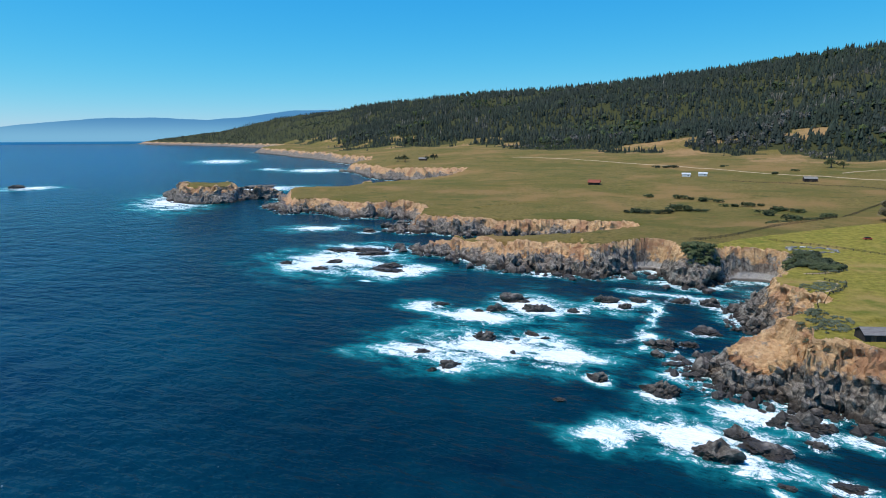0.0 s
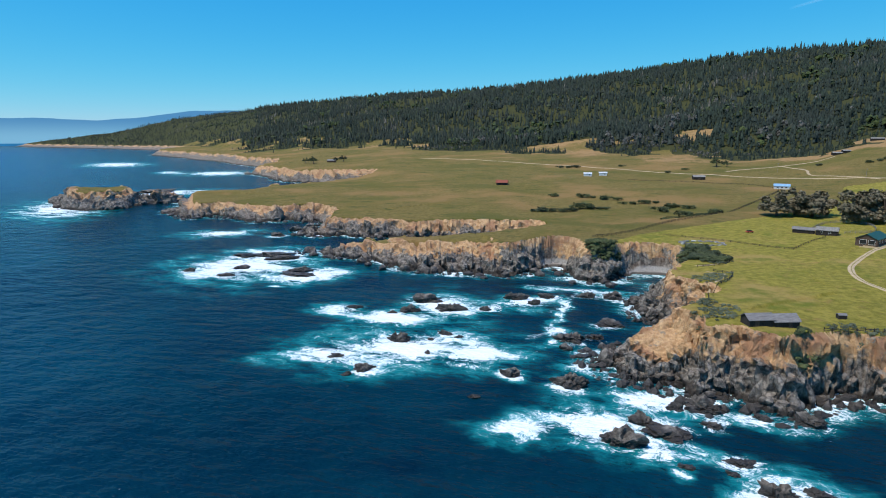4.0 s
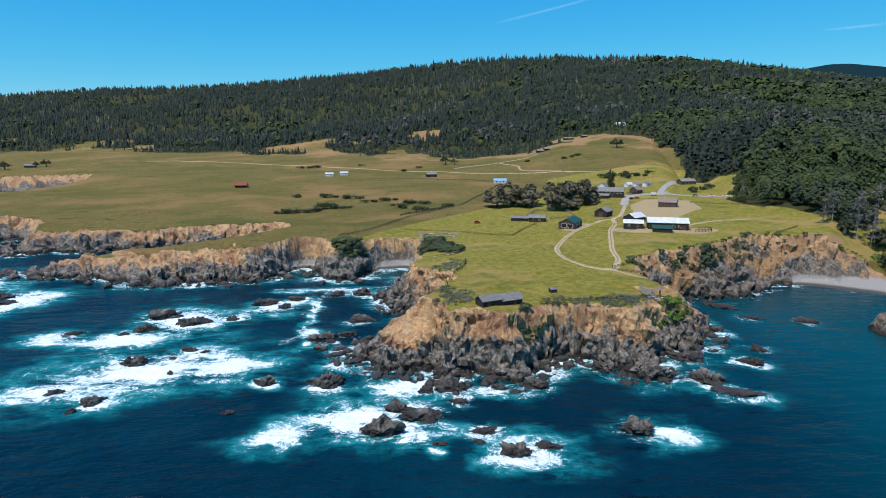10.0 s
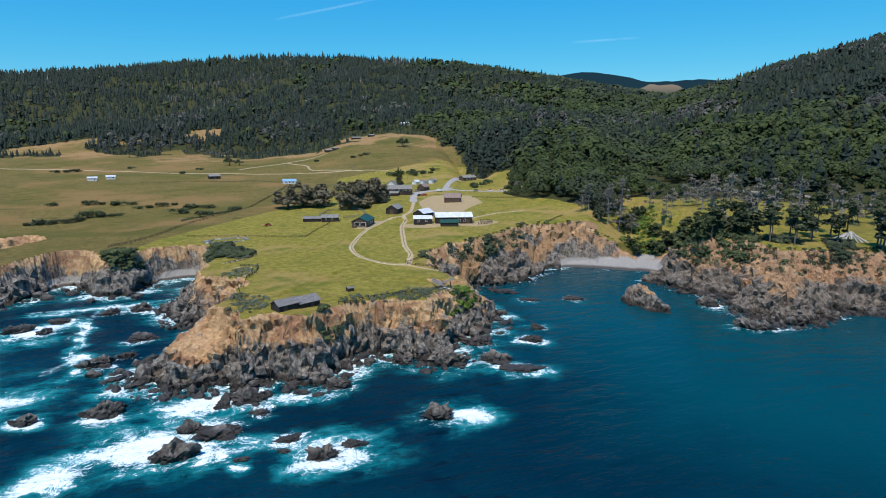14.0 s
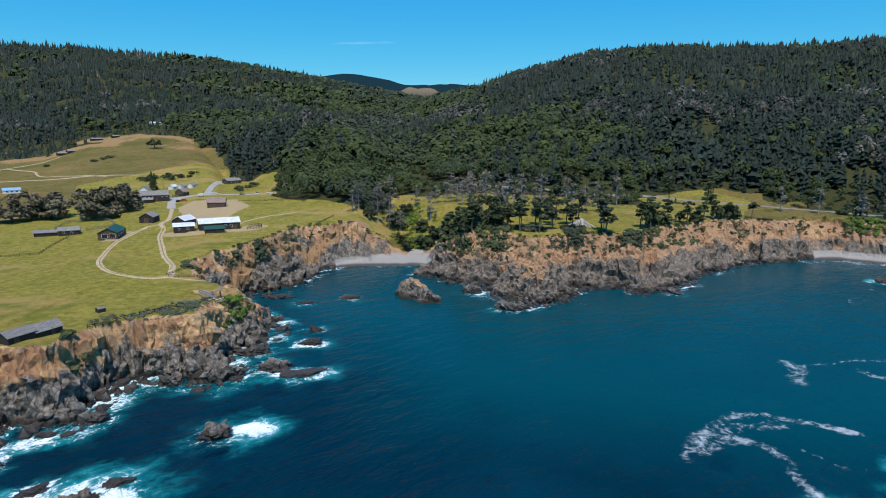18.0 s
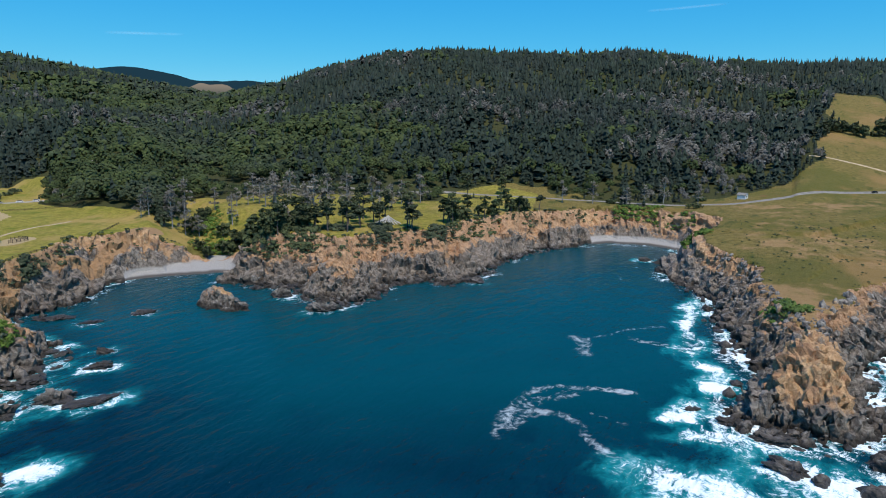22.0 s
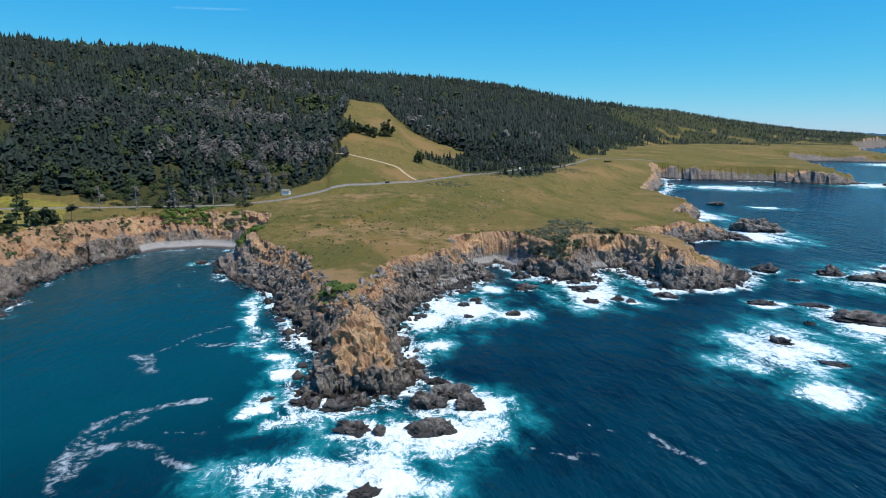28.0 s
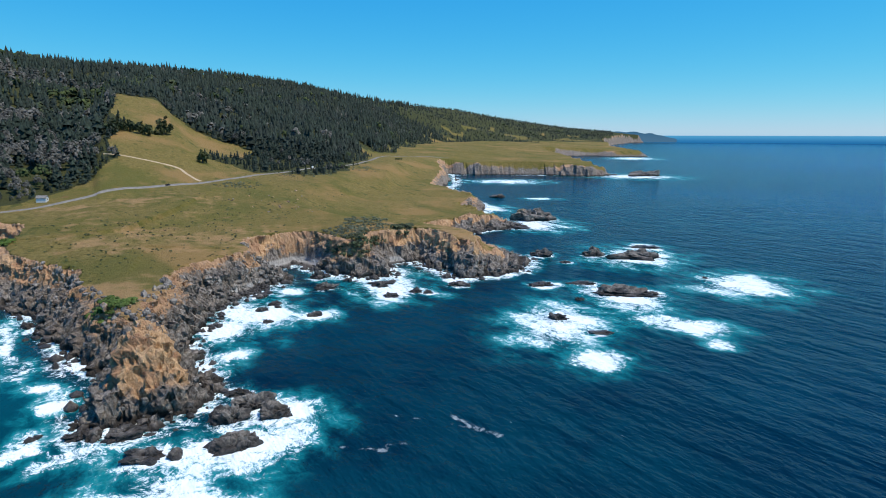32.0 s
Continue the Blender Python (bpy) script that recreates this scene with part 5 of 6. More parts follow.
ribbon("track", [(178, 500), (205, 512), (232, 506), (262, 490), (300, 470), (345, 450)], 8.0, GRAVEL, "grey gravel yard road behind the farm", 0.24, 4, 0.2)
ribbon("track", [(214, 515), (238, 560), (262, 600), (290, 640)], 7.0, GRAVEL, "grey gravel lane up the hill", 0.20, 4, 0.2)
ribbon("track", [(88, 253), (98, 243), (108, 236), (113, 228)], 1.3, DIRT, "narrow trodden path along the bluff", 0.13, 4, 0.4)
ribbon("track", [(148, 335), (166, 352), (190, 366), (214, 372)], 2.4, DIRT, "faint track over the paddock", 0.13, 4, 0.4)
ribbon("track", [(66, 835), (96, 870), (133, 885), (165, 905), (200, 935)], 3.5, DIRT, "dirt track climbing the ochre hill", 0.3, 4, 0.3)
ribbon("track", [(133, 885), (150, 830), (148, 770), (190, 700)], 3.0, DIRT, "dirt track down the ochre hill", 0.3, 4, 0.3)
ribbon("track", [(594, -84), (618, -76), (640, -68), (655, -40), (660, -10)], 4.0, DIRT, "dirt track up the green hill field", 0.3, 4, 0.3)
ribbon("track", [(-420, 1060), (-300, 1010), (-200, 940), (-100, 880), (0, 820), (70, 780), (140, 735), (220, 690)], 2.2, DIRT, "far dirt road across the coastal plain", 0.4, 4, 0.2)
ribbon("track", [(20, 331), (28, 322), (24, 306), (14, 298)], 1.1, DIRT, "trodden path round the cove's edge", 0.13, 4, 0.3)
ribbon("track", [(18, 286), (24, 278), (22, 262), (14, 248)], 1.1, DIRT, "trodden path round the second cove", 0.13, 4, 0.3)


# ---- buildings ----
def gable_house(name, x, y, yaw, length, width, eave, ridge, wall, roof, label, category="house", windows=(), doors=(), over=0.45, base=0.5, white_front=False):
    """A gabled building: its length runs along its own x. windows, doors: (side, place along it, width, height, sill)."""
    house = tagged(new(name), label, category)
    house.matrix_world = pose(x, y, ground_z(x, y), 0, 0, yaw)
    a, b = length / 2, width / 2
    for side in (-1, 1):
        part("wall", box(-a, a, side * b - 0.1, side * b + 0.1, -base, eave), wall, house)
    for end in (-1, 1):
        bm = bmesh.new()
        ring = [(-b + 0.1, -base), (b - 0.1, -base), (b - 0.1, eave), (0, ridge - 0.1), (-b + 0.1, eave)]
        near = [bm.verts.new((end * (a - 0.2), u, v)) for u, v in ring]
        outer = [bm.verts.new((end * a, u, v)) for u, v in ring]
        bm.faces.new(near), bm.faces.new(outer[::-1])
        for k in range(5):
            bm.faces.new((near[k], near[(k + 1) % 5], outer[(k + 1) % 5], outer[k]))
        bmesh.ops.recalc_face_normals(bm, faces=bm.faces[:])
        part("gable_wall", bm, PAINT_WHITE if white_front and end == white_front else wall, house)
    slope = (ridge - eave) / b
    for side in (-1, 1):
        bm = bmesh.new()
        lo, hi = b + over, ridge + 0.05
        low_z = ridge - slope * lo + 0.05
        top = [bm.verts.new((u, side * v, w)) for u, v, w in ((-a - over, 0, hi), (a + over, 0, hi), (a + over, lo, low_z), (-a - over, lo, low_z))]
        low = [bm.verts.new((p.co.x, p.co.y, p.co.z - 0.16)) for p in top]
        bm.faces.new(top), bm.faces.new(low[::-1])
        for k in range(4):
            bm.faces.new((top[k], top[(k + 1) % 4], low[(k + 1) % 4], low[k]))
        bmesh.ops.recalc_face_normals(bm, faces=bm.faces[:])
        part("roof", bm, roof, house)
    for kind, items in (("window", windows), ("door", doors)):
        for side, u, w, h, sill in items:
            if side in "sn":
                v = (b + 0.13) * (1 if side == "n" else -1)
                frame_ob = part(kind, box(u - w / 2 - 0.1, u + w / 2 + 0.1, v - 0.05, v + 0.05, sill - 0.1, sill + h + 0.1), PAINT_WHITE if kind == "window" else WOOD_BROWN, house)
                if kind == "window":
                    part("pane", box(u - w / 2, u + w / 2, v - 0.08, v + 0.08, sill, sill + h), GLASS, frame_ob)
            else:
                v = (a + 0.03) * (1 if side == "e" else -1)
                frame_ob = part(kind, box(v - 0.05, v + 0.05, u - w / 2 - 0.1, u + w / 2 + 0.1, sill - 0.1, sill + h + 0.1), PAINT_WHITE if kind == "window" else WOOD_BROWN, house)
                if kind == "window":
                    part("pane", box(v - 0.08, v + 0.08, u - w / 2, u + w / 2, sill, sill + h), GLASS, frame_ob)
    return house


# the seaside barn, two roofs sagging into each other
gable_house("seaside_barn", 27.9, 201.8, 23.8, 7.6, 4.8, 2.1, 3.4, WOOD_BLACK, WOOD_GREY, "long black board barn with a silvered plank roof", "barn", doors=(("s", -1.5, 1.2, 1.9, 0.0),))
gable_house("seaside_barn", 35.0, 204.9, 23.8, 7.6, 5.2, 2.0, 3.6, WOOD_BLACK, WOOD_GREY, "black board barn end with a sagging grey roof", "barn", doors=(("s", 1.0, 1.1, 1.9, 0.0),))
gable_house("well_box", 53.9, 220, 15, 2.4, 1.8, 1.3, 1.7, WOOD_BLACK, WOOD_GREY, "small dark wooden box on the meadow", "shed", over=0.15)
gable_house("green_roofed_hall", 95.5, 353, 60, 17.0, 9.0, 3.4, 5.6, WOOD_BROWN, ROOF_GREEN, "brown hall with a green roof and a white window front", "hall",
            windows=[("w", -2.2, 2.6, 2.0, 0.7), ("w", 1.4, 2.6, 2.0, 0.7)] + [("s", u, 1.0, 1.1, 1.3) for u in (-5, -1, 3)])
gable_house("dark_barn", 127, 391, 55, 12.5, 7.6, 3.6, 5.9, WOOD_BLACK, SHINGLE, "small black barn with a grey shingle roof", "barn", doors=(("w", 0, 2.4, 2.8, 0.0),))
gable_house("old_shed", 76, 407, -18, 11.0, 5.0, 2.2, 3.3, WOOD_BLACK, WOOD_GREY, "low weathered shed with a silvered roof", "shed")
gable_house("old_shed", 86.5, 401, -18, 10.5, 6.0, 2.9, 4.5, WOOD_BLACK, SHINGLE, "weathered board shed with a grey roof beside the corral", "shed", windows=[("s", u, 0.9, 0.9, 1.2) for u in (-2.5, 1.5)])
gable_house("farm_store", 165, 494, -22, 21.0, 10.0, 5.0, 7.8, WOOD_BLACK, SHINGLE, "large black farm building with a long grey roof", "house", windows=[("s", u, 1.0, 1.3, 3.4) for u in (-9, -6, -3, 0, 3, 6, 9)], doors=(("s", 2.0, 1.6, 2.2, 0.0),))
gable_house("store_lean_to", 155, 489, -22, 14.0, 6.0, 2.6, 3.8, WOOD_BLACK, SHINGLE, "low black wing of the farm building", "shed")
gable_house("farm_cottage", 196, 520, 40, 9.0, 7.0, 3.4, 6.0, WOOD_BROWN, ROOF_PINK, "brown cottage with a faded roof behind the farm", "house", windows=[("s", 0, 1.0, 1.2, 1.2)])
gable_house("white_gabled_house", 176, 548, 60, 9.0, 7.0, 4.0, 6.8, PAINT_WHITE, SHINGLE, "small white gabled house half hidden by a cypress", "house", windows=[("w", 0, 1.0, 1.2, 1.4)])
gable_house("long_barn", 147.5, 341, -17, 21.5, 10.0, 4.0, 6.2, WOOD_BLACK, ROOF_WHITE, "long black barn with a pale metal roof", "barn", windows=[("s", u, 1.2, 1.3, 1.3) for u in (3.0, 6.0)], doors=(("s", 8, 2.2, 2.4, 0.0),))
gable_house("green_annex", 140, 329.5, -19, 10.0, 5.2, 2.4, 3.7, WOOD_BLACK, ROOF_GREEN, "low black annex with a green roof", "shed")
gable_house("white_roofed_shed", 129.5, 345, -19, 10.5, 9.0, 3.0, 4.4, WOOD_BLACK, ROOF_WHITE, "black shed with a white roof beside the long barn", "shed", windows=[("s", u, 1.0, 0.9, 1.1) for u in (-2.5, 2.0)])
gable_house("open_fronted_shed", 139, 369, 35, 11.0, 8.0, 3.0, 5.2, WOOD_BLACK, ROOF_WHITE, "black gabled shed with a white roof", "shed")
gable_house("brown_shed", 186, 431, -30, 12.0, 8.0, 3.6, 6.6, WOOD_BROWN, ROOF_PINK, "dark brown barn with a faded pinkish roof", "barn", doors=(("e", 0, 2.2, 2.6, 0.0),))
gable_house("hill_house", 279, 607, 10, 16.0, 9.0, 3.2, 5.4, WOOD_BROWN, SHINGLE, "low house with a grey roof below the wood", "house", windows=[("s", u, 1.2, 1.0, 1.1) for u in (-4, 0, 4)])
gable_house("red_roofed_cabin", -164, 645, 5, 11.0, 7.0, 2.8, 5.0, WOOD_BLACK, ROOF_RED, "dark cabin with a rust red roof on the plain", "cabin", doors=(("s", 0, 1.2, 1.9, 0.0),), over=0.9)
for x, y in ((-88, 750), (-72, 764)):
    tagged(gable_house("white_hut", x, y, 8, 9.0, 5.5, 3.0, 4.2, PAINT_WHITE, ROOF_WHITE, "small white hut on the coastal plain", "hut", windows=[("s", 2, 1.2, 1.0, 1.1)]), group="white huts")
gable_house("field_shed", 32, 741, 12, 12.0, 7.0, 3.2, 5.0, WOOD_BLACK, SHINGLE, "dark shed with a pale roof far across the plain", "shed", doors=(("s", 0, 2.0, 2.4, 0.0),))
gable_house("blue_roofed_bungalow", 100, 652, -6, 13.0, 8.0, 2.8, 4.6, PAINT_WHITE, ROOF_BLUE, "white bungalow with a blue roof and a deck", "house", windows=[("s", u, 1.4, 1.1, 1.0) for u in (-3.5, 0, 3.5)])
for k, (x, y) in enumerate(((212, 583), (220, 582), (228, 579))):
    tagged(gable_house("white_cottage", x, y, 30, 6.5, 5.0, 2.8, 4.4, PAINT_WHITE, SHINGLE if k else ROOF_WHITE, "one of three small white cottages in a row", "cottage", windows=[("s", 0, 1.0, 1.0, 1.1)]), group="white cottages")
gable_house("roadside_hut", 512, 32, 70, 6.0, 4.5, 3.0, 4.4, PAINT_WHITE, SHINGLE, "small pale hut beneath the trees by the road", "hut", windows=[("w", 0, 1.2, 1.2, 1.2)])
for x, y, yaw, n in ((206, 949, 10, 12), (216, 950, 12, 9), (270, 1030, 0, 16), (300, 1045, 10, 10)):
    tagged(gable_house("hill_shed", x, y, yaw, n, 6.0, 2.6, 4.0, WOOD_BLACK, SHINGLE, "low dark shed on the ochre hill", "shed"), group="hill sheds")
gable_house("hilltop_house", 385, 1118, 15, 18.0, 9.0, 3.4, 5.6, PAINT_WHITE, ROOF_WHITE, "white house at the top of the clearing", "house", windows=[("s", u, 1.5, 1.2, 1.1) for u in (-4, 0, 4)])
gable_house("hilltop_house", 1010, -330, -20, 16.0, 9.0, 4.4, 7.0, PAINT_WHITE, SHINGLE, "pale house among trees above the coast road", "house", windows=[("w", 0, 1.5, 1.4, 1.4)])
gable_house("far_farmhouse", -560, 985, 15, 14.0, 8.0, 3.4, 5.6, WOOD_BROWN, SHINGLE, "far dark farmhouse beside cypress trees", "house")


def wrecked_shed(x, y, yaw):
    wreck = tagged(new("collapsed_shed"), "collapsed grey board shed with a caved-in roof", "ruin")
    wreck.matrix_world = pose(x, y, ground_z(x, y), 0, 0, yaw)
    rng = random.Random(8)
    for u, v, w, tilt, roll, n in ((0, 0, 1.9, 24, 8, 7), (3.4, 2.2, 2.1, -20, -6, 5), (-1.0, -2.6, 1.0, 38, -14, 5)):
        for k in range(n):
            bm = box(-2.9 + rng.uniform(-0.5, 0.3), 2.9 + rng.uniform(-0.3, 0.5), -0.28, 0.28, -0.04, 0.04)
            ob = part("roof_board", bm, WOOD_GREY, wreck)
            ob.matrix_basis = pose(u, v + (k - n / 2) * 0.6, w + (k - n / 2) * 0.6 * math.sin(radians(roll)), roll + rng.uniform(-5, 5), tilt + rng.uniform(-4, 4), rng.uniform(-6, 6))
    for u, v, w, n in ((4.6, 1.5, 1.8, 4), (2.0, 3.8, 1.6, 4)):
        for k in range(n):
            ob = part("wall_board", box(-0.06, 0.06, -0.45, 0.45, -0.6, w), WOOD_BLACK, wreck)
            ob.matrix_basis = pose(u, v + k * 0.95 - 1.5, 0, rng.uniform(-7, 7), rng.uniform(-12, 12), rng.uniform(-8, 8))
    for k in range(6):
        ob = part("fallen_board", box(-1.6, 1.6, -0.14, 0.14, 0.0, 0.07), WOOD_GREY if k % 2 else PAINT_WHITE, wreck)
        ob.matrix_basis = pose(rng.uniform(-4, 4), -3.4 + rng.uniform(-1.2, 1.2), 0.15 + 0.1 * k, 0, rng.uniform(-8, 8), rng.uniform(-70, 70))
    return wreck


wrecked_shed(88, 217, -18)


def stone_ruin(x, y):
    ruin = tagged(new("stone_ruin"), "low ruined ring of grey stone slabs in the grass", "ruin")
    ruin.matrix_world = pose(x, y, ground_z(x, y), 0, 0, 5)
    rng = random.Random(3)
    for k in range(34):
        a = 2 * math.pi * k / 34
        u, v = 12 * math.cos(a) * rng.uniform(0.8, 1.05), 6.5 * math.sin(a) * rng.uniform(0.75, 1.1)
        ob = part("slab", box(-rng.uniform(0.6, 1.6), rng.uniform(0.6, 1.6), -0.6, 0.6, -0.4, rng.uniform(0.35, 0.8), 0.08), STONE if k % 5 else PALE_STONE, ruin)
        ob.matrix_basis = pose(u, v, 0, rng.uniform(-8, 8), rng.uniform(-8, 8), math.degrees(a) + 90 + rng.uniform(-25, 25))


stone_ruin(20, 362)


def driftwood_cone(x, y):
    stack = tagged(new("driftwood_shelter"), "cone of bleached driftwood logs leaning together", "shelter")
    stack.matrix_world = pose(x, y, ground_z(x, y), 0, 0, 0)
    rng = random.Random(5)
    for k in range(40):
        a = 2 * math.pi * k / 40 + rng.uniform(-0.08, 0.08)
        foot, n = rng.uniform(6.2, 7.8), rng.uniform(0.9, 1.12)
        bm = tube([(foot * math.cos(a), foot * math.sin(a), -0.2), (foot * 0.5 * math.cos(a + 0.05), foot * 0.5 * math.sin(a + 0.05), 1.9 * n), (0.5 * math.cos(a + 0.2), 0.5 * math.sin(a + 0.2), 4.1 * n)], (0.2, 0.18, 0.12), 5)
        part("log", bm, DRIFTWOOD, stack)


driftwood_cone(297, 202)


# ---- fences ----
def fence(points, label, gap=3.2, tall=1.25, material=None, rails=2):
    material = material or WOOD_BLACK
    line = spline(points, 0.5)
    far = np.concatenate([[0], np.cumsum(np.hypot(*np.diff(line, axis=0).T))])
    n = int(far[-1] / gap)
    at = np.linspace(0, far[-1], n + 1)
    xs, ys = np.interp(at, far, line[:, 0]), np.interp(at, far, line[:, 1])
    zs = ground_zs(xs, ys)
    run = tagged(new("fence"), label, "fence")
    run.location = (xs[0], ys[0], zs[0])
    bm = box(-0.09, 0.09, -0.09, 0.09, -0.4, tall, 0.02)
    post = bpy.data.meshes.new("post")
    bm.to_mesh(post), bm.free(), post.materials.append(material)
    bm = box(0, 1, -0.04, 0.04, -0.08, 0.08)
    rail = bpy.data.meshes.new("rail")
    bm.to_mesh(rail), bm.free(), rail.materials.append(material)
    rng = random.Random(n)
    for k in range(n + 1):
        piece("post", post, run, pose(xs[k] - xs[0], ys[k] - ys[0], zs[k] - zs[0], rng.uniform(-4, 4), rng.uniform(-4, 4), rng.uniform(0, 90)))
        if k < n:
            way = Vector((xs[k + 1] - xs[k], ys[k + 1] - ys[k], zs[k + 1] - zs[k]))
            turn = way.to_track_quat("X", "Z").to_matrix().to_4x4()
            for j in range(rails):
                piece("rail", rail, run, Matrix.Translation((xs[k] - xs[0], ys[k] - ys[0], zs[k] - zs[0] + 0.45 + 0.5 * j)) @ turn @ Matrix.Diagonal((way.length, 1, 1, 1)))
    return run


fence([(-38, 360), (-18, 389), (3, 430), (40, 491), (87, 605), (96, 640)], "long dark board fence between the two pastures", 4.0, 1.5, None, 3)
fence([(88, 256), (110, 270), (129, 284), (150, 294), (168, 304), (197, 319), (222, 338)], "dark post fence along the bluff", 3.6, 1.2)
fence([(88, 254), (100, 247), (112, 238)], "low post fence by the bluff path", 3.6, 1.1)
fence([(46, 204), (56, 207), (66, 208), (76, 208)], "old leaning posts along the cliff top", 2.2, 1.3)
fence([(62, 352), (72, 372), (84, 392)], "dark rail fence by the old sheds", 3.6, 1.2)
fence([(0, 383), (30, 372), (50, 358), (62, 352)], "low dark fence across the pasture", 4.0, 1.0)
fence([(80, 412), (96, 446), (116, 440), (112, 412), (96, 405)], "weathered grey board corral behind the sheds", 2.8, 1.6, WOOD_GREY, 3)
fence([(212, 452), (240, 440), (270, 420), (300, 400), (322, 384)], "dark fence above the paddock", 4.0, 1.3)
fence([(100, 650), (70, 690), (20, 705), (-40, 712)], "far fence on the coastal plain", 6.0, 1.3)
fence([(23, 333), (31, 322), (26, 304), (15, 296)], "low fence round the cove's edge", 2.6, 1.1)
fence([(21, 288), (27, 278), (25, 262), (17, 246), (16, 230)], "low fence round the second cove's edge", 2.6, 1.1)
fence([(163, 336), (168, 333), (166, 327), (158, 328)], "dark board pen beside the long barn", 1.6, 1.7, None, 3)


# ---- vehicles ----
def make_car(paint, label, van=False):
    car = tagged(new("van" if van else "car"), label, "vehicle")
    long, high = (5.6, 2.3) if van else (4.5, 1.45)
    body = box(-long / 2, long / 2, -0.9, 0.9, 0.35, 0.95 if not van else 1.3, 0.12)
    part("body", body, paint, car)
    bm = box(-long / 2 + (0.5 if van else 0.7), long / 2 - (0.9 if van else 1.1), -0.8, 0.8, 0.92, high, 0.15)
    part("cabin", bm, paint if van else GLASS, car)
    part("windscreen", box(long / 2 - 1.25, long / 2 - 0.85, -0.72, 0.72, 1.0, high - 0.2, 0.05), GLASS, car)
    for sx in (-1, 1):
        for sy in (-1, 1):
            bm = bmesh.new()
            bmesh.ops.create_cone(bm, cap_ends=True, segments=12, radius1=0.34, radius2=0.34, depth=0.24)
            w = part("wheel", bm, TYRE, car)
            w.matrix_basis = pose(sx * long * 0.31, sy * 0.82, 0.34, 90, 0, 0)
    return car


KINDS = [make_car(CAR_PAINTS[0], "white car parked beside the farm buildings"), make_car(CAR_PAINTS[1], "dark car parked at the farm"), make_car(CAR_PAINTS[2], "silver car parked at the farm"), make_car(CAR_PAINTS[0], "white van on the coast road", True), make_car(CAR_PAINTS[3], "small red vehicle standing in the pasture")]
SPOTS = [(2, 186, 510, 20), (1, 192, 512, 25), (1, 205, 505, 80), (0, 250, 496, -20), (0, 260, 493, -20), (1, 268, 488, 10), (2, 238, 500, 0), (3, 204, 502, 0), (3, 700, -219, -45), (1, 560, -53, -45), (4, 47, 401, 30), (1, 176, 476, 40), (4, 181, 478, 10)]
used_kinds = set()
for kind, x, y, yaw in SPOTS:
    m = pose(x, y, ground_z(x, y) + 0.24, 0, 0, yaw)
    if kind in used_kinds:
        copy_thing(KINDS[kind], m)
    else:
        KINDS[kind].matrix_basis = m
        used_kinds.add(kind)


def utility_pole(x, y):
    pole = tagged(new("utility_pole"), "tall weathered wooden utility pole", "pole", "utility poles")
    pole.location = (x, y, ground_z(x, y))
    part("post", tube([(0, 0, -0.5), (0, 0, 5), (0, 0, 11)], (0.16, 0.14, 0.11), 6), WOOD_GREY, pole)
    part("crossarm", box(-1.2, 1.2, -0.08, 0.08, 9.8, 10.0), WOOD_GREY, pole)


for x, y in ((206, 590), (232, 575), (300, 640), (178, 700), (120, 820)):
    utility_pole(x, y)

def radio_mast(x, y, tall):
    mast = tagged(new("radio_mast"), "slim grey lattice mast on the wooded ridge", "mast")
    mast.location = (x, y, ground_z(x, y))
    for k in range(3):
        a = 2.094 * k
        part("leg", tube([(1.1 * math.cos(a), 1.1 * math.sin(a), -0.5), (0.35 * math.cos(a), 0.35 * math.sin(a), tall)], (0.16, 0.10), 5), STONE, mast)
    for k in range(8):
        z0, w = tall * (k + 0.5) / 8, 1.1 - 0.75 * (k + 0.5) / 8
        for j in range(3):
            a, b = 2.094 * j, 2.094 * (j + 1)
            part("brace", tube([(w * math.cos(a), w * math.sin(a), z0), (w * math.cos(b), w * math.sin(b), z0 + tall / 12)], (0.07, 0.07), 4), STONE, mast)


radio_mast(-1496, 2367, 46)

# ---- trees and scrub ----
def leaf_cloud(rng, centres, count, size):
    """Small leaf clumps scattered over crown lobes: (x, y, z, rx, rz)."""
    verts, faces = [], []
    for _ in range(count):
        cx, cy, cz, r, h = rng.choice(centres)
        u, a, w = rng.random() ** 0.45, rng.uniform(0, 6.28), rng.uniform(-0.75, 1)
        s = math.sqrt(max(0.0, 1 - w * w))
        p = Vector((cx + r * u * s * math.cos(a), cy + r * u * s * math.sin(a), cz + h * u * w))
        n = size * rng.uniform(0.6, 1.4)
        base = len(verts)
        q = Euler((rng.uniform(-0.9, 0.9), rng.uniform(-0.9, 0.9), rng.uniform(0, 6.28))).to_matrix()
        for d in ((-1, -0.6, 0), (0.9, -0.8, 0.12), (0.7, 0.9, -0.1), (-0.8, 0.7, 0.16), (0, 0, 0.55)):
            verts.append(tuple(p + q @ Vector(d) * n))
        faces += [(base, base + 1, base + 4), (base + 1, base + 2, base + 4), (base + 2, base + 3, base + 4), (base + 3, base, base + 4)]
    return verts, faces


def crown_part(rng, centres, count, size, material, tree, name="crown"):
    v, f = leaf_cloud(rng, centres, count, size)
    ob = new(name, mesh_of(name, v, f, material))
    ob.parent = tree
    return ob


def bent_trunk(rng, tall, thick, lean):
    a = rng.uniform(0, 6.28)
    pts = [(0, 0, -0.6)] + [(lean * (k / 4) ** 1.5 * math.cos(a) + rng.uniform(-0.15, 0.15), lean * (k / 4) ** 1.5 * math.sin(a) + rng.uniform(-0.15, 0.15), tall * k / 4) for k in range(1, 5)]
    return pts, [thick * (1.15 - 0.2 * k) for k in range(5)]


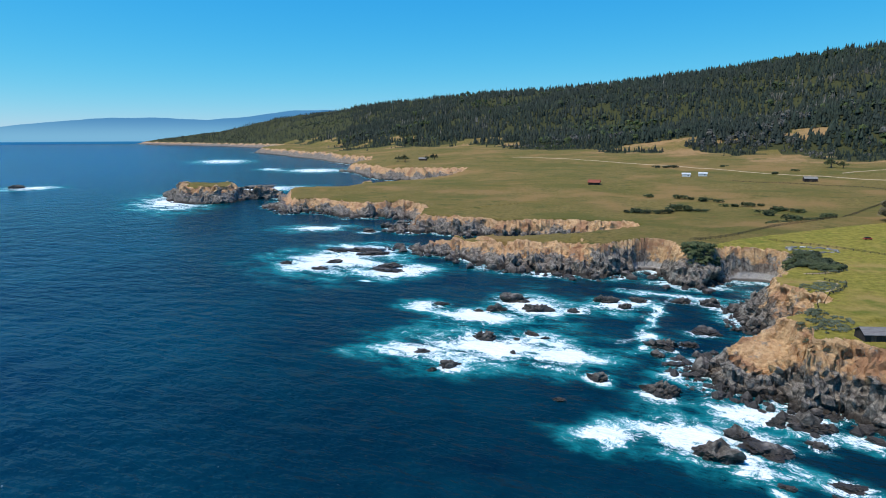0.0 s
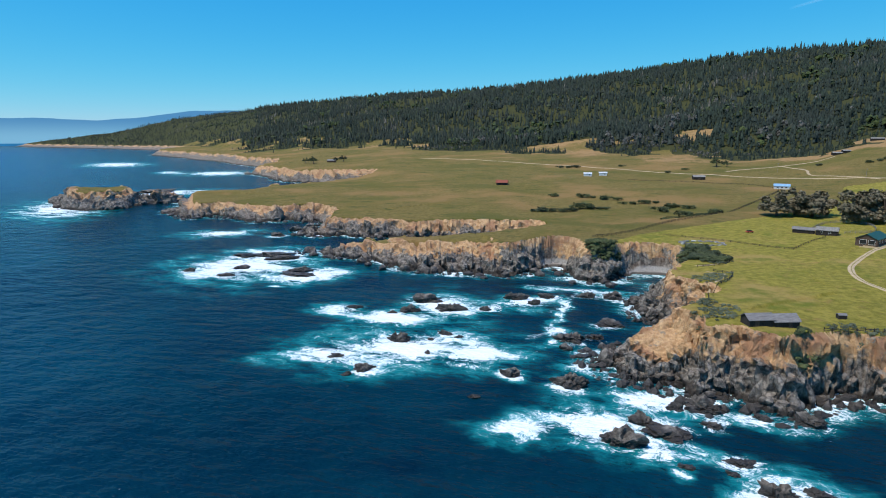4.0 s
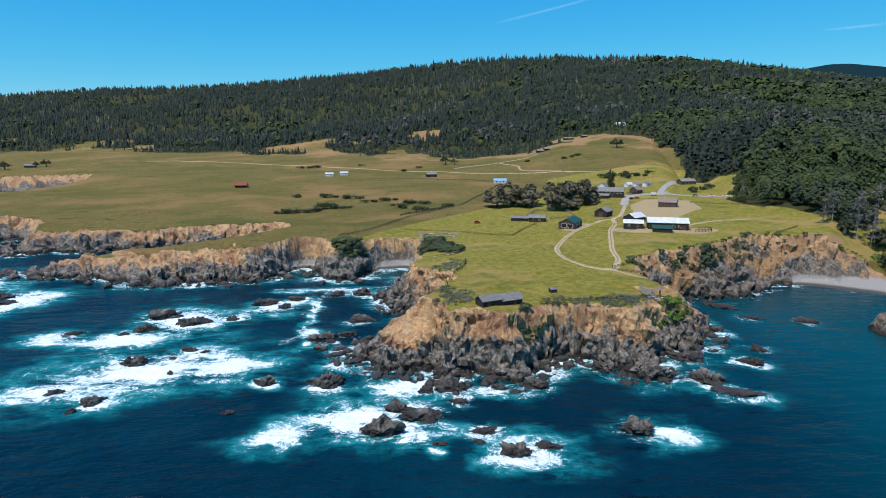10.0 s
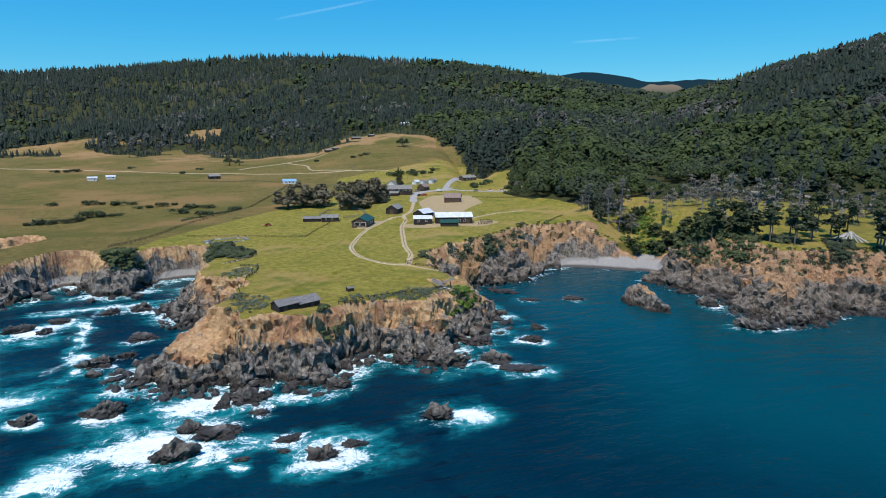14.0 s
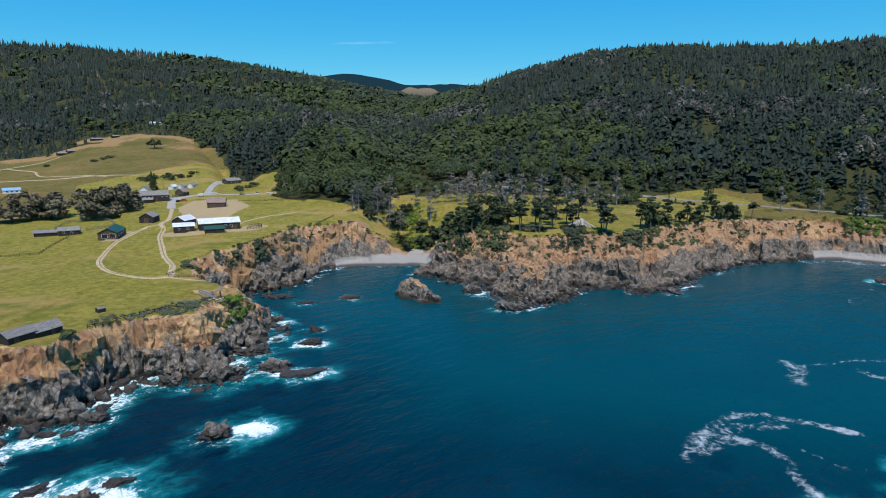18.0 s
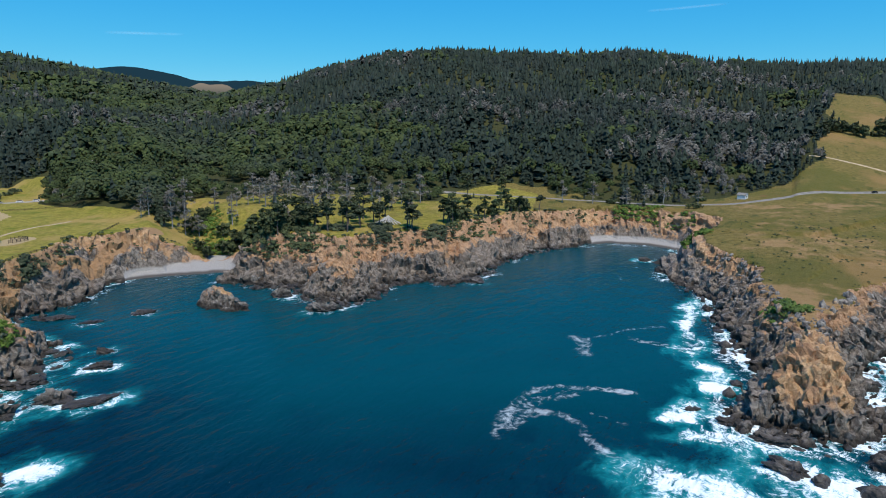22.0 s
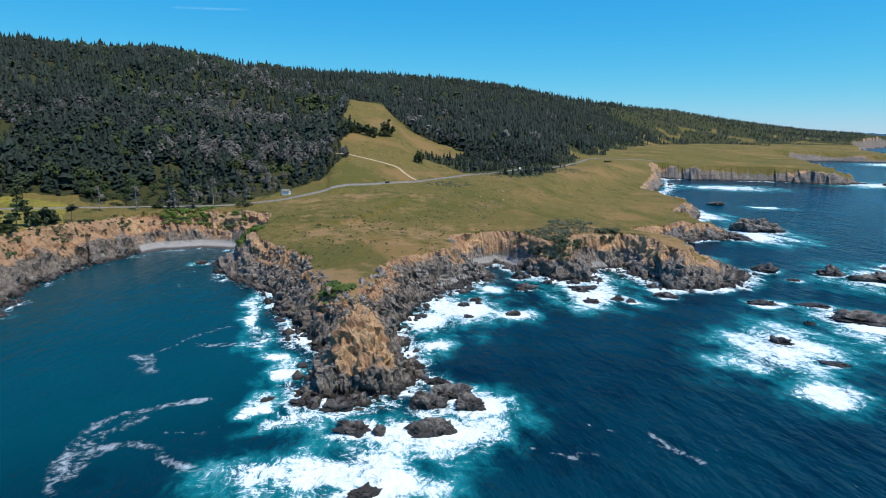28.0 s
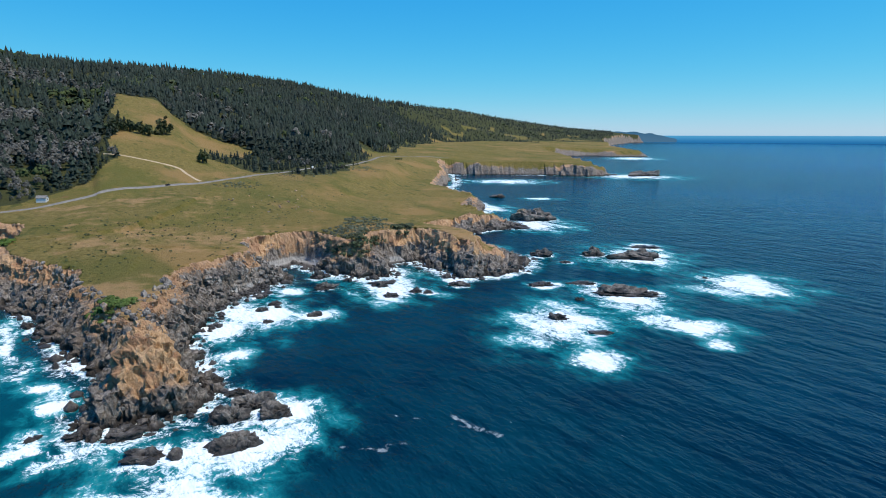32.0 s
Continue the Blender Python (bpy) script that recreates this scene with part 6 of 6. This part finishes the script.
def pine(seed, tall):
    """A wind-shaped pine: a bare bole under a flat-topped crown."""
    rng = random.Random(seed)
    tree = new("pine_tree")
    pts, radii = bent_trunk(rng, tall * 0.92, 0.36, rng.uniform(0.4, 2.0))
    part("trunk", tube(pts, radii, 7), BARK, tree)
    lobes = []
    for k in range(11):
        h = rng.uniform(0.48, 1.0)
        a, r = rng.uniform(0, 6.28), tall * rng.uniform(0.04, 0.25) * (1.3 - 0.6 * h)
        base = Vector(pts[3]).lerp(Vector(pts[4]), (h - 0.5) * 2) if h > 0.5 else Vector(pts[3])
        c = (base.x + r * math.cos(a), base.y + r * math.sin(a), tall * h)
        lobes.append((*c, tall * rng.uniform(0.10, 0.17), tall * rng.uniform(0.045, 0.08)))
        if k < 6:
            part("limb", tube([(base.x * 0.8, base.y * 0.8, tall * (h - 0.12)), tuple((base + Vector(c)) / 2 - Vector((0, 0, 0.3))), c], (0.13, 0.09, 0.04), 4), BARK, tree)
    crown_part(rng, lobes, 430, 0.55, NEEDLES, tree)
    return tree


def bare_tree(seed, tall):
    rng = random.Random(seed)
    tree = new("bare_tree")
    pts, radii = bent_trunk(rng, tall, 0.3, rng.uniform(0.3, 1.2))
    part("trunk", tube(pts, radii, 6), BARK_PALE, tree)
    tips = []
    for k in range(22):
        h = rng.uniform(0.22, 0.97)
        j = min(3, int(h * 4))
        base = Vector(pts[j]).lerp(Vector(pts[j + 1]), h * 4 - j)
        a, r = rng.uniform(0, 6.28), (1.2 - h) * tall * rng.uniform(0.12, 0.30)
        tip = base + Vector((r * math.cos(a), r * math.sin(a), r * rng.uniform(0.1, 0.7)))
        part("limb", tube([tuple(base), tuple((base + tip) / 2 + Vector((0, 0, 0.15 * r))), tuple(tip)], (0.10, 0.07, 0.03), 4), BARK_PALE, tree)
        tips.append((*tip, rng.uniform(0.9, 1.8), rng.uniform(0.6, 1.2)))
    tagged(crown_part(rng, tips, 480, 0.34, TWIGS, tree, "spray"), kind="stuff")
    return tree


def cypress(seed, tall, wide, leaves=900, material=None, low=0.34, leaf=0.62):
    rng = random.Random(seed)
    tree = new("cypress_tree")
    pts, radii = bent_trunk(rng, tall * 0.6, 0.75, rng.uniform(0.5, 2.5))
    part("trunk", tube(pts, radii, 7), BARK, tree)
    lobes = []
    for k in range(26):
        a, r = rng.uniform(0, 6.28), wide * 0.5 * math.sqrt(rng.random())
        dome = 0.92 - 0.45 * (r / (wide * 0.5)) ** 2
        c = (r * math.cos(a), r * math.sin(a), tall * rng.uniform(low, dome))
        lobes.append((*c, wide * rng.uniform(0.12, 0.2), tall * rng.uniform(0.10, 0.17)))
        if k < 6:
            part("limb", tube([tuple(Vector(pts[2])), tuple((Vector(pts[2]) + Vector(c)) / 2), c], (0.3, 0.2, 0.07), 5), BARK, tree)
    crown_part(rng, lobes, leaves, leaf, material or CYPRESS, tree)
    return tree


def fir(seed, tall):
    rng = random.Random(seed)
    tree = new("fir_tree")
    part("trunk", tube([(0, 0, -0.5), (0, 0, tall * 0.5), (0, 0, tall * 0.98)], (0.35, 0.22, 0.04), 6), BARK, tree)
    lobes = [(rng.uniform(-0.3, 0.3), rng.uniform(-0.3, 0.3), tall * h, tall * 0.20 * (1.06 - h) * rng.uniform(0.8, 1.3) + 0.25, tall * 0.05) for h in [0.14 + 0.86 * k / 13 for k in range(14)]]
    weights = [l for l in lobes for _ in range(max(1, int(l[3] * 3)))]
    crown_part(rng, weights, 480, 0.5, NEEDLES, tree)
    return tree


def set_out(first, spots, label, group, sizes=(0.85, 1.2), seed=1):
    """Stands one of several grown trees, and copies of them, at the spots."""
    rng = random.Random(seed)
    placed = set()
    for k, (x, y) in enumerate(spots):
        src = first[k % len(first)]
        m = pose(x, y, ground_z(x, y), 0, 0, rng.uniform(0, 360))
        s = rng.uniform(*sizes)
        if id(src) in placed:
            ob = copy_thing(src, m)
        else:
            placed.add(id(src))
            tagged(src, label, "tree", group)
            src.matrix_basis, ob = m, src
        ob.scale = (s, s, s * rng.uniform(0.9, 1.1))


def spots_in(ring, count, seed, gap=3.0):
    """Scattered places inside a ring of points, kept apart, on top of the cliff."""
    rng = random.Random(seed)
    xs, ys = [q[0] for q in ring], [q[1] for q in ring]
    out = []
    for _ in range(count * 40):
        q = (rng.uniform(min(xs), max(xs)), rng.uniform(min(ys), max(ys)))
        if within(np.array([q[0]]), np.array([q[1]]), ring)[0] and all(math.hypot(q[0] - o[0], q[1] - o[1]) > gap for o in out) and land(np.array([q[0]]), np.array([q[1]]))[1][0] > 0.93:
            out.append(q)
        if len(out) == count:
            break
    return out


THICKET = [(246, 276), (238, 250), (232, 232), (246, 222), (258, 226), (272, 242), (284, 262), (284, 282), (272, 294), (256, 292)]
GULLY = [(226, 302), (238, 296), (250, 292), (276, 300), (292, 330), (300, 356), (270, 350), (244, 330), (226, 312)]
EDGE = [(236, 340), (262, 318), (300, 300), (330, 290), (346, 300), (330, 340), (300, 366), (262, 362), (240, 356)]
MEADOW = [(300, 250), (330, 222), (380, 190), (440, 170), (460, 190), (420, 240), (380, 290), (340, 300)]
CLIFF_TOP = [(318, 166), (340, 158), (372, 152), (404, 144), (412, 154), (380, 166), (344, 174), (322, 176)]
PINES = [pine(k, h) for k, h in enumerate((13, 16, 11, 18, 14, 12))]
set_out(PINES, [(289, 181), (291, 185), (314, 172), (318, 171), (320, 174), (316, 176), (286, 214), (281, 222), (284, 220), (270, 223), (266, 230), (262, 226), (297, 212), (300, 206), (292, 218), (303, 224), (276, 206), (280, 196), (262, 204), (258, 214)],
        "wind-bent pine on the grassy bluff", "bluff pines", (0.8, 1.15), 2)
set_out([pine(30 + k, h) for k, h in enumerate((18, 22, 15))], spots_in(MEADOW, 11, 32, 5.0), "tall thin pine at the back of the bluff", "back pines", (0.7, 1.1), 12)
LOW = [cypress(90 + k, h, w, 420, NEEDLES, 0.16, 0.7) for k, (h, w) in enumerate(((9, 9), (7, 8), (11, 10), (8, 7)))]
set_out(LOW, spots_in(THICKET, 34, 31, 3.4) + spots_in(GULLY, 9, 34, 5.0) + spots_in(CLIFF_TOP, 12, 35, 3.0), "low dark cypress crowding the cliff edge", "cliff-edge cypresses", (0.6, 1.25), 3)
set_out([pine(20 + k, 15) for k in range(3)], spots_in(THICKET, 14, 36, 6.0) + spots_in(CLIFF_TOP, 8, 37, 6.0), "tall ragged pine above the thicket", "thicket pines", (0.7, 1.1), 13)
BARES = [bare_tree(40 + k, h) for k, h in enumerate((17, 20, 14, 18))]
set_out(BARES, spots_in(EDGE, 24, 38, 5.0) + [(300, 250), (308, 240), (316, 246), (296, 256), (330, 236), (338, 228), (346, 232), (292, 184), (458, 152), (470, 132), (476, 108), (480, 96), (492, 60), (490, 84), (300, 262), (312, 258), (352, 246), (268, 236), (256, 244), (364, 236), (376, 228)], "grey weather-bleached bare tree", "bare trees", (0.85, 1.3), 4)
set_out([cypress(60, 22, 25, 3400, None, 0.14, 0.85), cypress(61, 21, 24, 3400, None, 0.14, 0.85), cypress(62, 18, 22, 3000, None, 0.14, 0.85)], [(112, 454), (129, 457), (94, 480)], "broad grey-green cypress of the farm grove", "farm grove", (0.98, 1.06), 5)
set_out([cypress(63, 17, 19, 2000, None, 0.14, 0.8), cypress(64, 14, 16, 1600, None, 0.14, 0.8)], [(84, 486), (140, 463), (72, 480)], "smaller leaning cypress of the farm grove", "farm grove", (0.9, 1.1), 6)
set_out([fir(70, 20)], [(180, 535), (186, 560)], "tall dark fir beside the farm", "farm firs", (0.8, 1.0), 7)
set_out([cypress(71, 14, 16, 500, NEEDLES)], [(-579, 955), (-556, 990), (-600, 965), (-545, 1000), (60, 905), (72, 900), (300, 880), (410, 1060), (420, 1075), (232, 1010)], "lone dark cypress on the open plain", "lone trees", (0.7, 1.1), 8)
set_out([cypress(72, 19, 15, 700, NEEDLES, 0.10, 0.95), cypress(73, 15, 13, 600, NEEDLES, 0.10, 0.9), cypress(74, 12, 12, 500, NEEDLES, 0.10, 0.9)], [(778, -27), (788, -34), (806, -42), (780, -50), (776, -58), (790, -70), (798, -76), (784, -40), (796, -50), (750, -20), (742, 20), (738, 26), (690, -100)], "dark tree standing in the sloping field", "field trees", (0.75, 1.1), 9)


def scrub(name, centre_list, material, label, seed, height=1.2, steep=0.55, top=9.0):
    """Low scrub, many small clumps over some patches: x, y, reach, count."""
    rng = np.random.default_rng(seed)
    r = random.Random(seed)
    protos = [leaf_crown(20, r, 0.55) for _ in range(6)]
    spots = []
    for x, y, reach, n in centre_list:
        a, u = rng.uniform(0, 6.28, n), reach * np.sqrt(rng.random(n))
        spots.append(np.stack([x + u * np.cos(a), y + u * np.sin(a)], 1))
    spots = np.concatenate(spots)
    z, rise, beach, _, d = land(spots[:, 0], spots[:, 1])
    ok = (rise > steep) & (rise < top) & (beach < 0.2) & (z > 2.5)
    spots = np.column_stack([spots, z - 0.35 * height])[ok]
    size = height * rng.uniform(0.7, 1.9, len(spots))
    ob = plant(name, protos, spots, size, size * 1.25, material, label, seed)
    return tagged(ob, category="scrub")


scrub("dark_scrub", [(-4, 328, 14, 330), (-22, 330, 12, 220), (-14, 340, 10, 160), (12, 342, 9, 130), (18, 330, 8, 110), (22, 316, 7, 70), (8, 332, 10, 200), (14, 322, 8, 120), (-30, 338, 9, 130), (14, 344, 8, 100), (118, 268, 8, 60), (132, 277, 8, 60), (148, 283, 8, 60), (164, 290, 7, 50), (180, 298, 6, 40), (104, 266, 6, 40), (40, 197, 3, 8), (244, 256, 12, 200), (258, 252, 16, 260), (236, 244, 9, 100), (262, 268, 14, 220), (250, 226, 9, 120), (268, 214, 8, 90), (232, 226, 8, 80), (240, 214, 8, 60)],
      SCRUB_DARK, "dense dark coastal scrub on the bluff", 21, 1.7)
scrub("dark_scrub", [(346, 152, 9, 90), (362, 148, 10, 110), (382, 142, 9, 80), (400, 138, 8, 60), (330, 156, 8, 70), (316, 158, 6, 30), (294, 168, 6, 40), (276, 192, 6, 40), (285, 200, 7, 40), (326, -106, 9, 50), (316, -120, 9, 60), (326, -138, 9, 50), (336, -160, 8, 30)],
      SCRUB_DARK, "dark scrub hanging over the cliff top", 22, 1.8)
scrub("grey_green_scrub", [(64, 205, 7, 80), (72, 206, 7, 100), (82, 207, 8, 120), (54, 208, 6, 40), (16, 208, 7, 90), (20, 216, 5, 50), (14, 224, 6, 60), (18, 262, 7, 70), (22, 272, 6, 60), (24, 312, 7, 70), (94, 214, 6, 60)],
      SCRUB_GREY, "grey-green coastal scrub along the cliff edge", 23, 0.62)
scrub("grey_green_scrub", [(340, -118, 16, 160), (352, -140, 16, 150), (372, -150, 14, 100), (330, -98, 8, 60), (640, -190, 30, 90), (720, -280, 30, 90), (560, -110, 22, 80)],
      SCRUB_GREY, "low grey-green scrub on the headland", 24, 0.9)
scrub("cliff_scrub", [(250, 225, 60, 1500), (300, 165, 50, 1200), (345, 140, 50, 1200), (405, 105, 50, 1200), (150, 285, 45, 600), (205, 295, 35, 350)],
      SCRUB_DARK, "olive scrub clinging to the bay's cliffs", 26, 1.2, 0.62, 0.999)
scrub("bright_green_scrub", [(96, 208, 7, 120), (102, 214, 6, 80), (366, 60, 12, 150), (380, 52, 10, 110), (372, 44, 8, 60), (446, 66, 12, 120), (458, 84, 12, 120), (462, 104, 10, 90), (262, 302, 9, 60), (254, 308, 8, 50), (270, 322, 10, 70), (282, 340, 12, 70), (268, 300, 9, 50), (278, 330, 9, 50), (236, -3, 6, 40), (241, 1, 5, 30)],
      SCRUB_BRIGHT, "bright green scrub in a fold of the cliff", 25, 1.4)

scrub("grass_tufts", [(300, -4, 34, 70), (350, -30, 50, 110), (410, -60, 60, 120), (380, 10, 40, 70), (470, -100, 60, 90), (560, -150, 60, 60)],
      SCRUB_DARK, "small dark tufts scattered over the southern pasture", 27, 0.55, 0.97)


def bush(seed, wide, tall):
    rng = random.Random(seed)
    shrub = new("bush")
    lobes = [(rng.uniform(-0.4, 0.4) * wide, rng.uniform(-0.3, 0.3) * wide, tall * rng.uniform(0.3, 0.6), wide * rng.uniform(0.16, 0.3), tall * 0.42) for _ in range(9)]
    crown_part(rng, lobes, 240, 0.5, SCRUB_DARK, shrub, "foliage")
    part("stem", tube([(0, 0, -0.3), (0.1, 0, tall * 0.4)], (0.2, 0.1), 5), BARK, shrub)
    return shrub


BUSHES = [bush(80 + k, w, h) for k, (w, h) in enumerate(((9, 3.0), (7, 2.4), (11, 3.6)))]
set_out(BUSHES, [(-99, 580), (-91, 488), (-84, 488), (-77, 490), (-98, 486), (-70, 492), (-57, 508), (-50, 508), (-62, 506), (-44, 510), (-26, 540), (-16, 542), (-34, 540), (-8, 545), (-40, 560), (-50, 562), (-62, 572), (-72, 575), (9, 526), (3, 524), (16, 520), (22, 478), (28, 484), (14, 470), (7, 456), (0, 452), (35, 496), (-4, 500), (-128, 868), (-120, 870), (-140, 866), (0, 820), (20, 860), (-60, 905), (210, 820), (222, 826), (232, 832), (170, 862), (230, 640), (242, 650), (252, 645), (220, 655), (262, 660), (240, 670), (210, 648), (258, 540), (270, 552), (282, 566), (250, 530), (296, 520), (310, 500), (480, 118), (505, 60), (470, 60), (930, -330), (945, -345), (900, -420), (660, -190)],
        "dark rounded bush on open grass", "field bushes", (0.7, 1.5), 10)

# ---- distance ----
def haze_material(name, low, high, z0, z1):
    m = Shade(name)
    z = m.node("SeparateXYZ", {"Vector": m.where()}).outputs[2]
    # Distance haze is put into this colour, and the strip glows with it, unlit.
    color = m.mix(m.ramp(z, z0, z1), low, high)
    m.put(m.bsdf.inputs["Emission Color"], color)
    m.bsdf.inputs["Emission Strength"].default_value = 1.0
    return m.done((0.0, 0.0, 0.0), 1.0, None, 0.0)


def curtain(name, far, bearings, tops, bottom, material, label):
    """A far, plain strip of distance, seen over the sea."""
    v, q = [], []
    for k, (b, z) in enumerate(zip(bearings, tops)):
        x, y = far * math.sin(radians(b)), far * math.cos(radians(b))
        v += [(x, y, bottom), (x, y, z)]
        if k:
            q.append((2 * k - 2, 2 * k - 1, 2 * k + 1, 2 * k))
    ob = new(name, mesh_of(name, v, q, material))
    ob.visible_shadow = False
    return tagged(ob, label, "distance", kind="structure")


all_round = np.arange(-80, 281, 2.0)
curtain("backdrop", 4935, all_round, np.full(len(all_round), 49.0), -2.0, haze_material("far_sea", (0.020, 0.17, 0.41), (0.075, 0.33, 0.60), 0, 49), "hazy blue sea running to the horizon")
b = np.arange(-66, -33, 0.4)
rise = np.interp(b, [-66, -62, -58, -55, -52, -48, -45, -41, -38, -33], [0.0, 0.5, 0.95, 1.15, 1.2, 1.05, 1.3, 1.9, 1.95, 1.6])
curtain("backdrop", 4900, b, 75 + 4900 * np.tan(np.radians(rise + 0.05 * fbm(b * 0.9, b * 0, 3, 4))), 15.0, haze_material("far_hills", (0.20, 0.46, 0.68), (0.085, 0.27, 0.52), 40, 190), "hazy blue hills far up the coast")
b = np.arange(127, 139.3, 0.25)
rise = np.interp(b, [127, 130, 133, 136, 138, 139.3], [0.35, 0.22, 0.05, 0.02, -0.25, -0.6])
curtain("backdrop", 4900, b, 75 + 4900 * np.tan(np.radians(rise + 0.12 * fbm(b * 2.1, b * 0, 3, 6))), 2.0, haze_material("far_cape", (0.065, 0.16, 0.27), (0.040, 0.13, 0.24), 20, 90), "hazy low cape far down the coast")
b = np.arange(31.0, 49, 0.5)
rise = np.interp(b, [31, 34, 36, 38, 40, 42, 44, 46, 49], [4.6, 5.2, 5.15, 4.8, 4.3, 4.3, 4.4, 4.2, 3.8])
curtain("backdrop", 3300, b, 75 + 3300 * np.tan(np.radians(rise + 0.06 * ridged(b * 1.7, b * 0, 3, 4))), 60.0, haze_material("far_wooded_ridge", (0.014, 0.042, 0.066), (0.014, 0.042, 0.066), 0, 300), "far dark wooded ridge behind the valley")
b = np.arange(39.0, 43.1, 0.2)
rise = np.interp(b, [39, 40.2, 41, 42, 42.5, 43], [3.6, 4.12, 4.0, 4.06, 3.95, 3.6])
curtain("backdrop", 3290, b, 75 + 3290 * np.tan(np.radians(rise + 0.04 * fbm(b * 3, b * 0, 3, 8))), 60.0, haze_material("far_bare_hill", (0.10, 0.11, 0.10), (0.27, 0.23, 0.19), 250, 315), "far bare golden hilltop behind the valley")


def contrail(ends, wide, label, strength):
    m = Shade("ice_cloud")
    streak = m.noise(0.004, 6, 0.7)
    m.put(m.bsdf.inputs["Alpha"], m.math("MULTIPLY", m.math("MULTIPLY", m.ramp(streak, 0.2, 0.6), strength), m.attr("body")))
    mat = m.done((0.9, 0.93, 0.95), 1.0, None, 0.0)
    # Sunlit brightness is put into an emission, so the streak glows by itself.
    m.put(m.bsdf.inputs["Emission Color"], (0.75, 0.88, 0.95))
    m.bsdf.inputs["Emission Strength"].default_value = 0.8
    (b0, e0), (b1, e1) = ends
    v, q, body = [], [], []
    for k in range(21):
        s = k / 20
        bb, ee = b0 + s * (b1 - b0), e0 + s * (e1 - e0)
        for j in range(5):
            e = ee + (j / 4 - 0.5) * wide
            v.append((4880 * math.sin(radians(bb)), 4880 * math.cos(radians(bb)), 75 + 4880 * math.tan(radians(e))))
            body.append(math.sin(math.pi * j / 4) * math.sin(math.pi * min(1, s * 1.15)) ** 0.5)
        if k:
            q += [(5 * k - 5 + j, 5 * k - 4 + j, 5 * k + 1 + j, 5 * k + j) for j in range(4)]
    me = mesh_of("contrail", v, q, mat, True)
    lay(me, "body", np.abs(body))
    ob = new("contrail", me)
    ob.visible_shadow = False
    return tagged(ob, label, "cloud", kind="structure")


contrail(((8.0, 9.4), (20.0, 12.0)), 0.26, "thin white vapour trail high over the hills", 0.09)
contrail(((33.5, 7.7), (40.0, 7.9)), 0.25, "faint wisp of high cloud over the valley", 0.08)
contrail(((78.0, 9.9), (85.0, 10.1)), 0.22, "faint wisp of high cloud over the wood", 0.08)
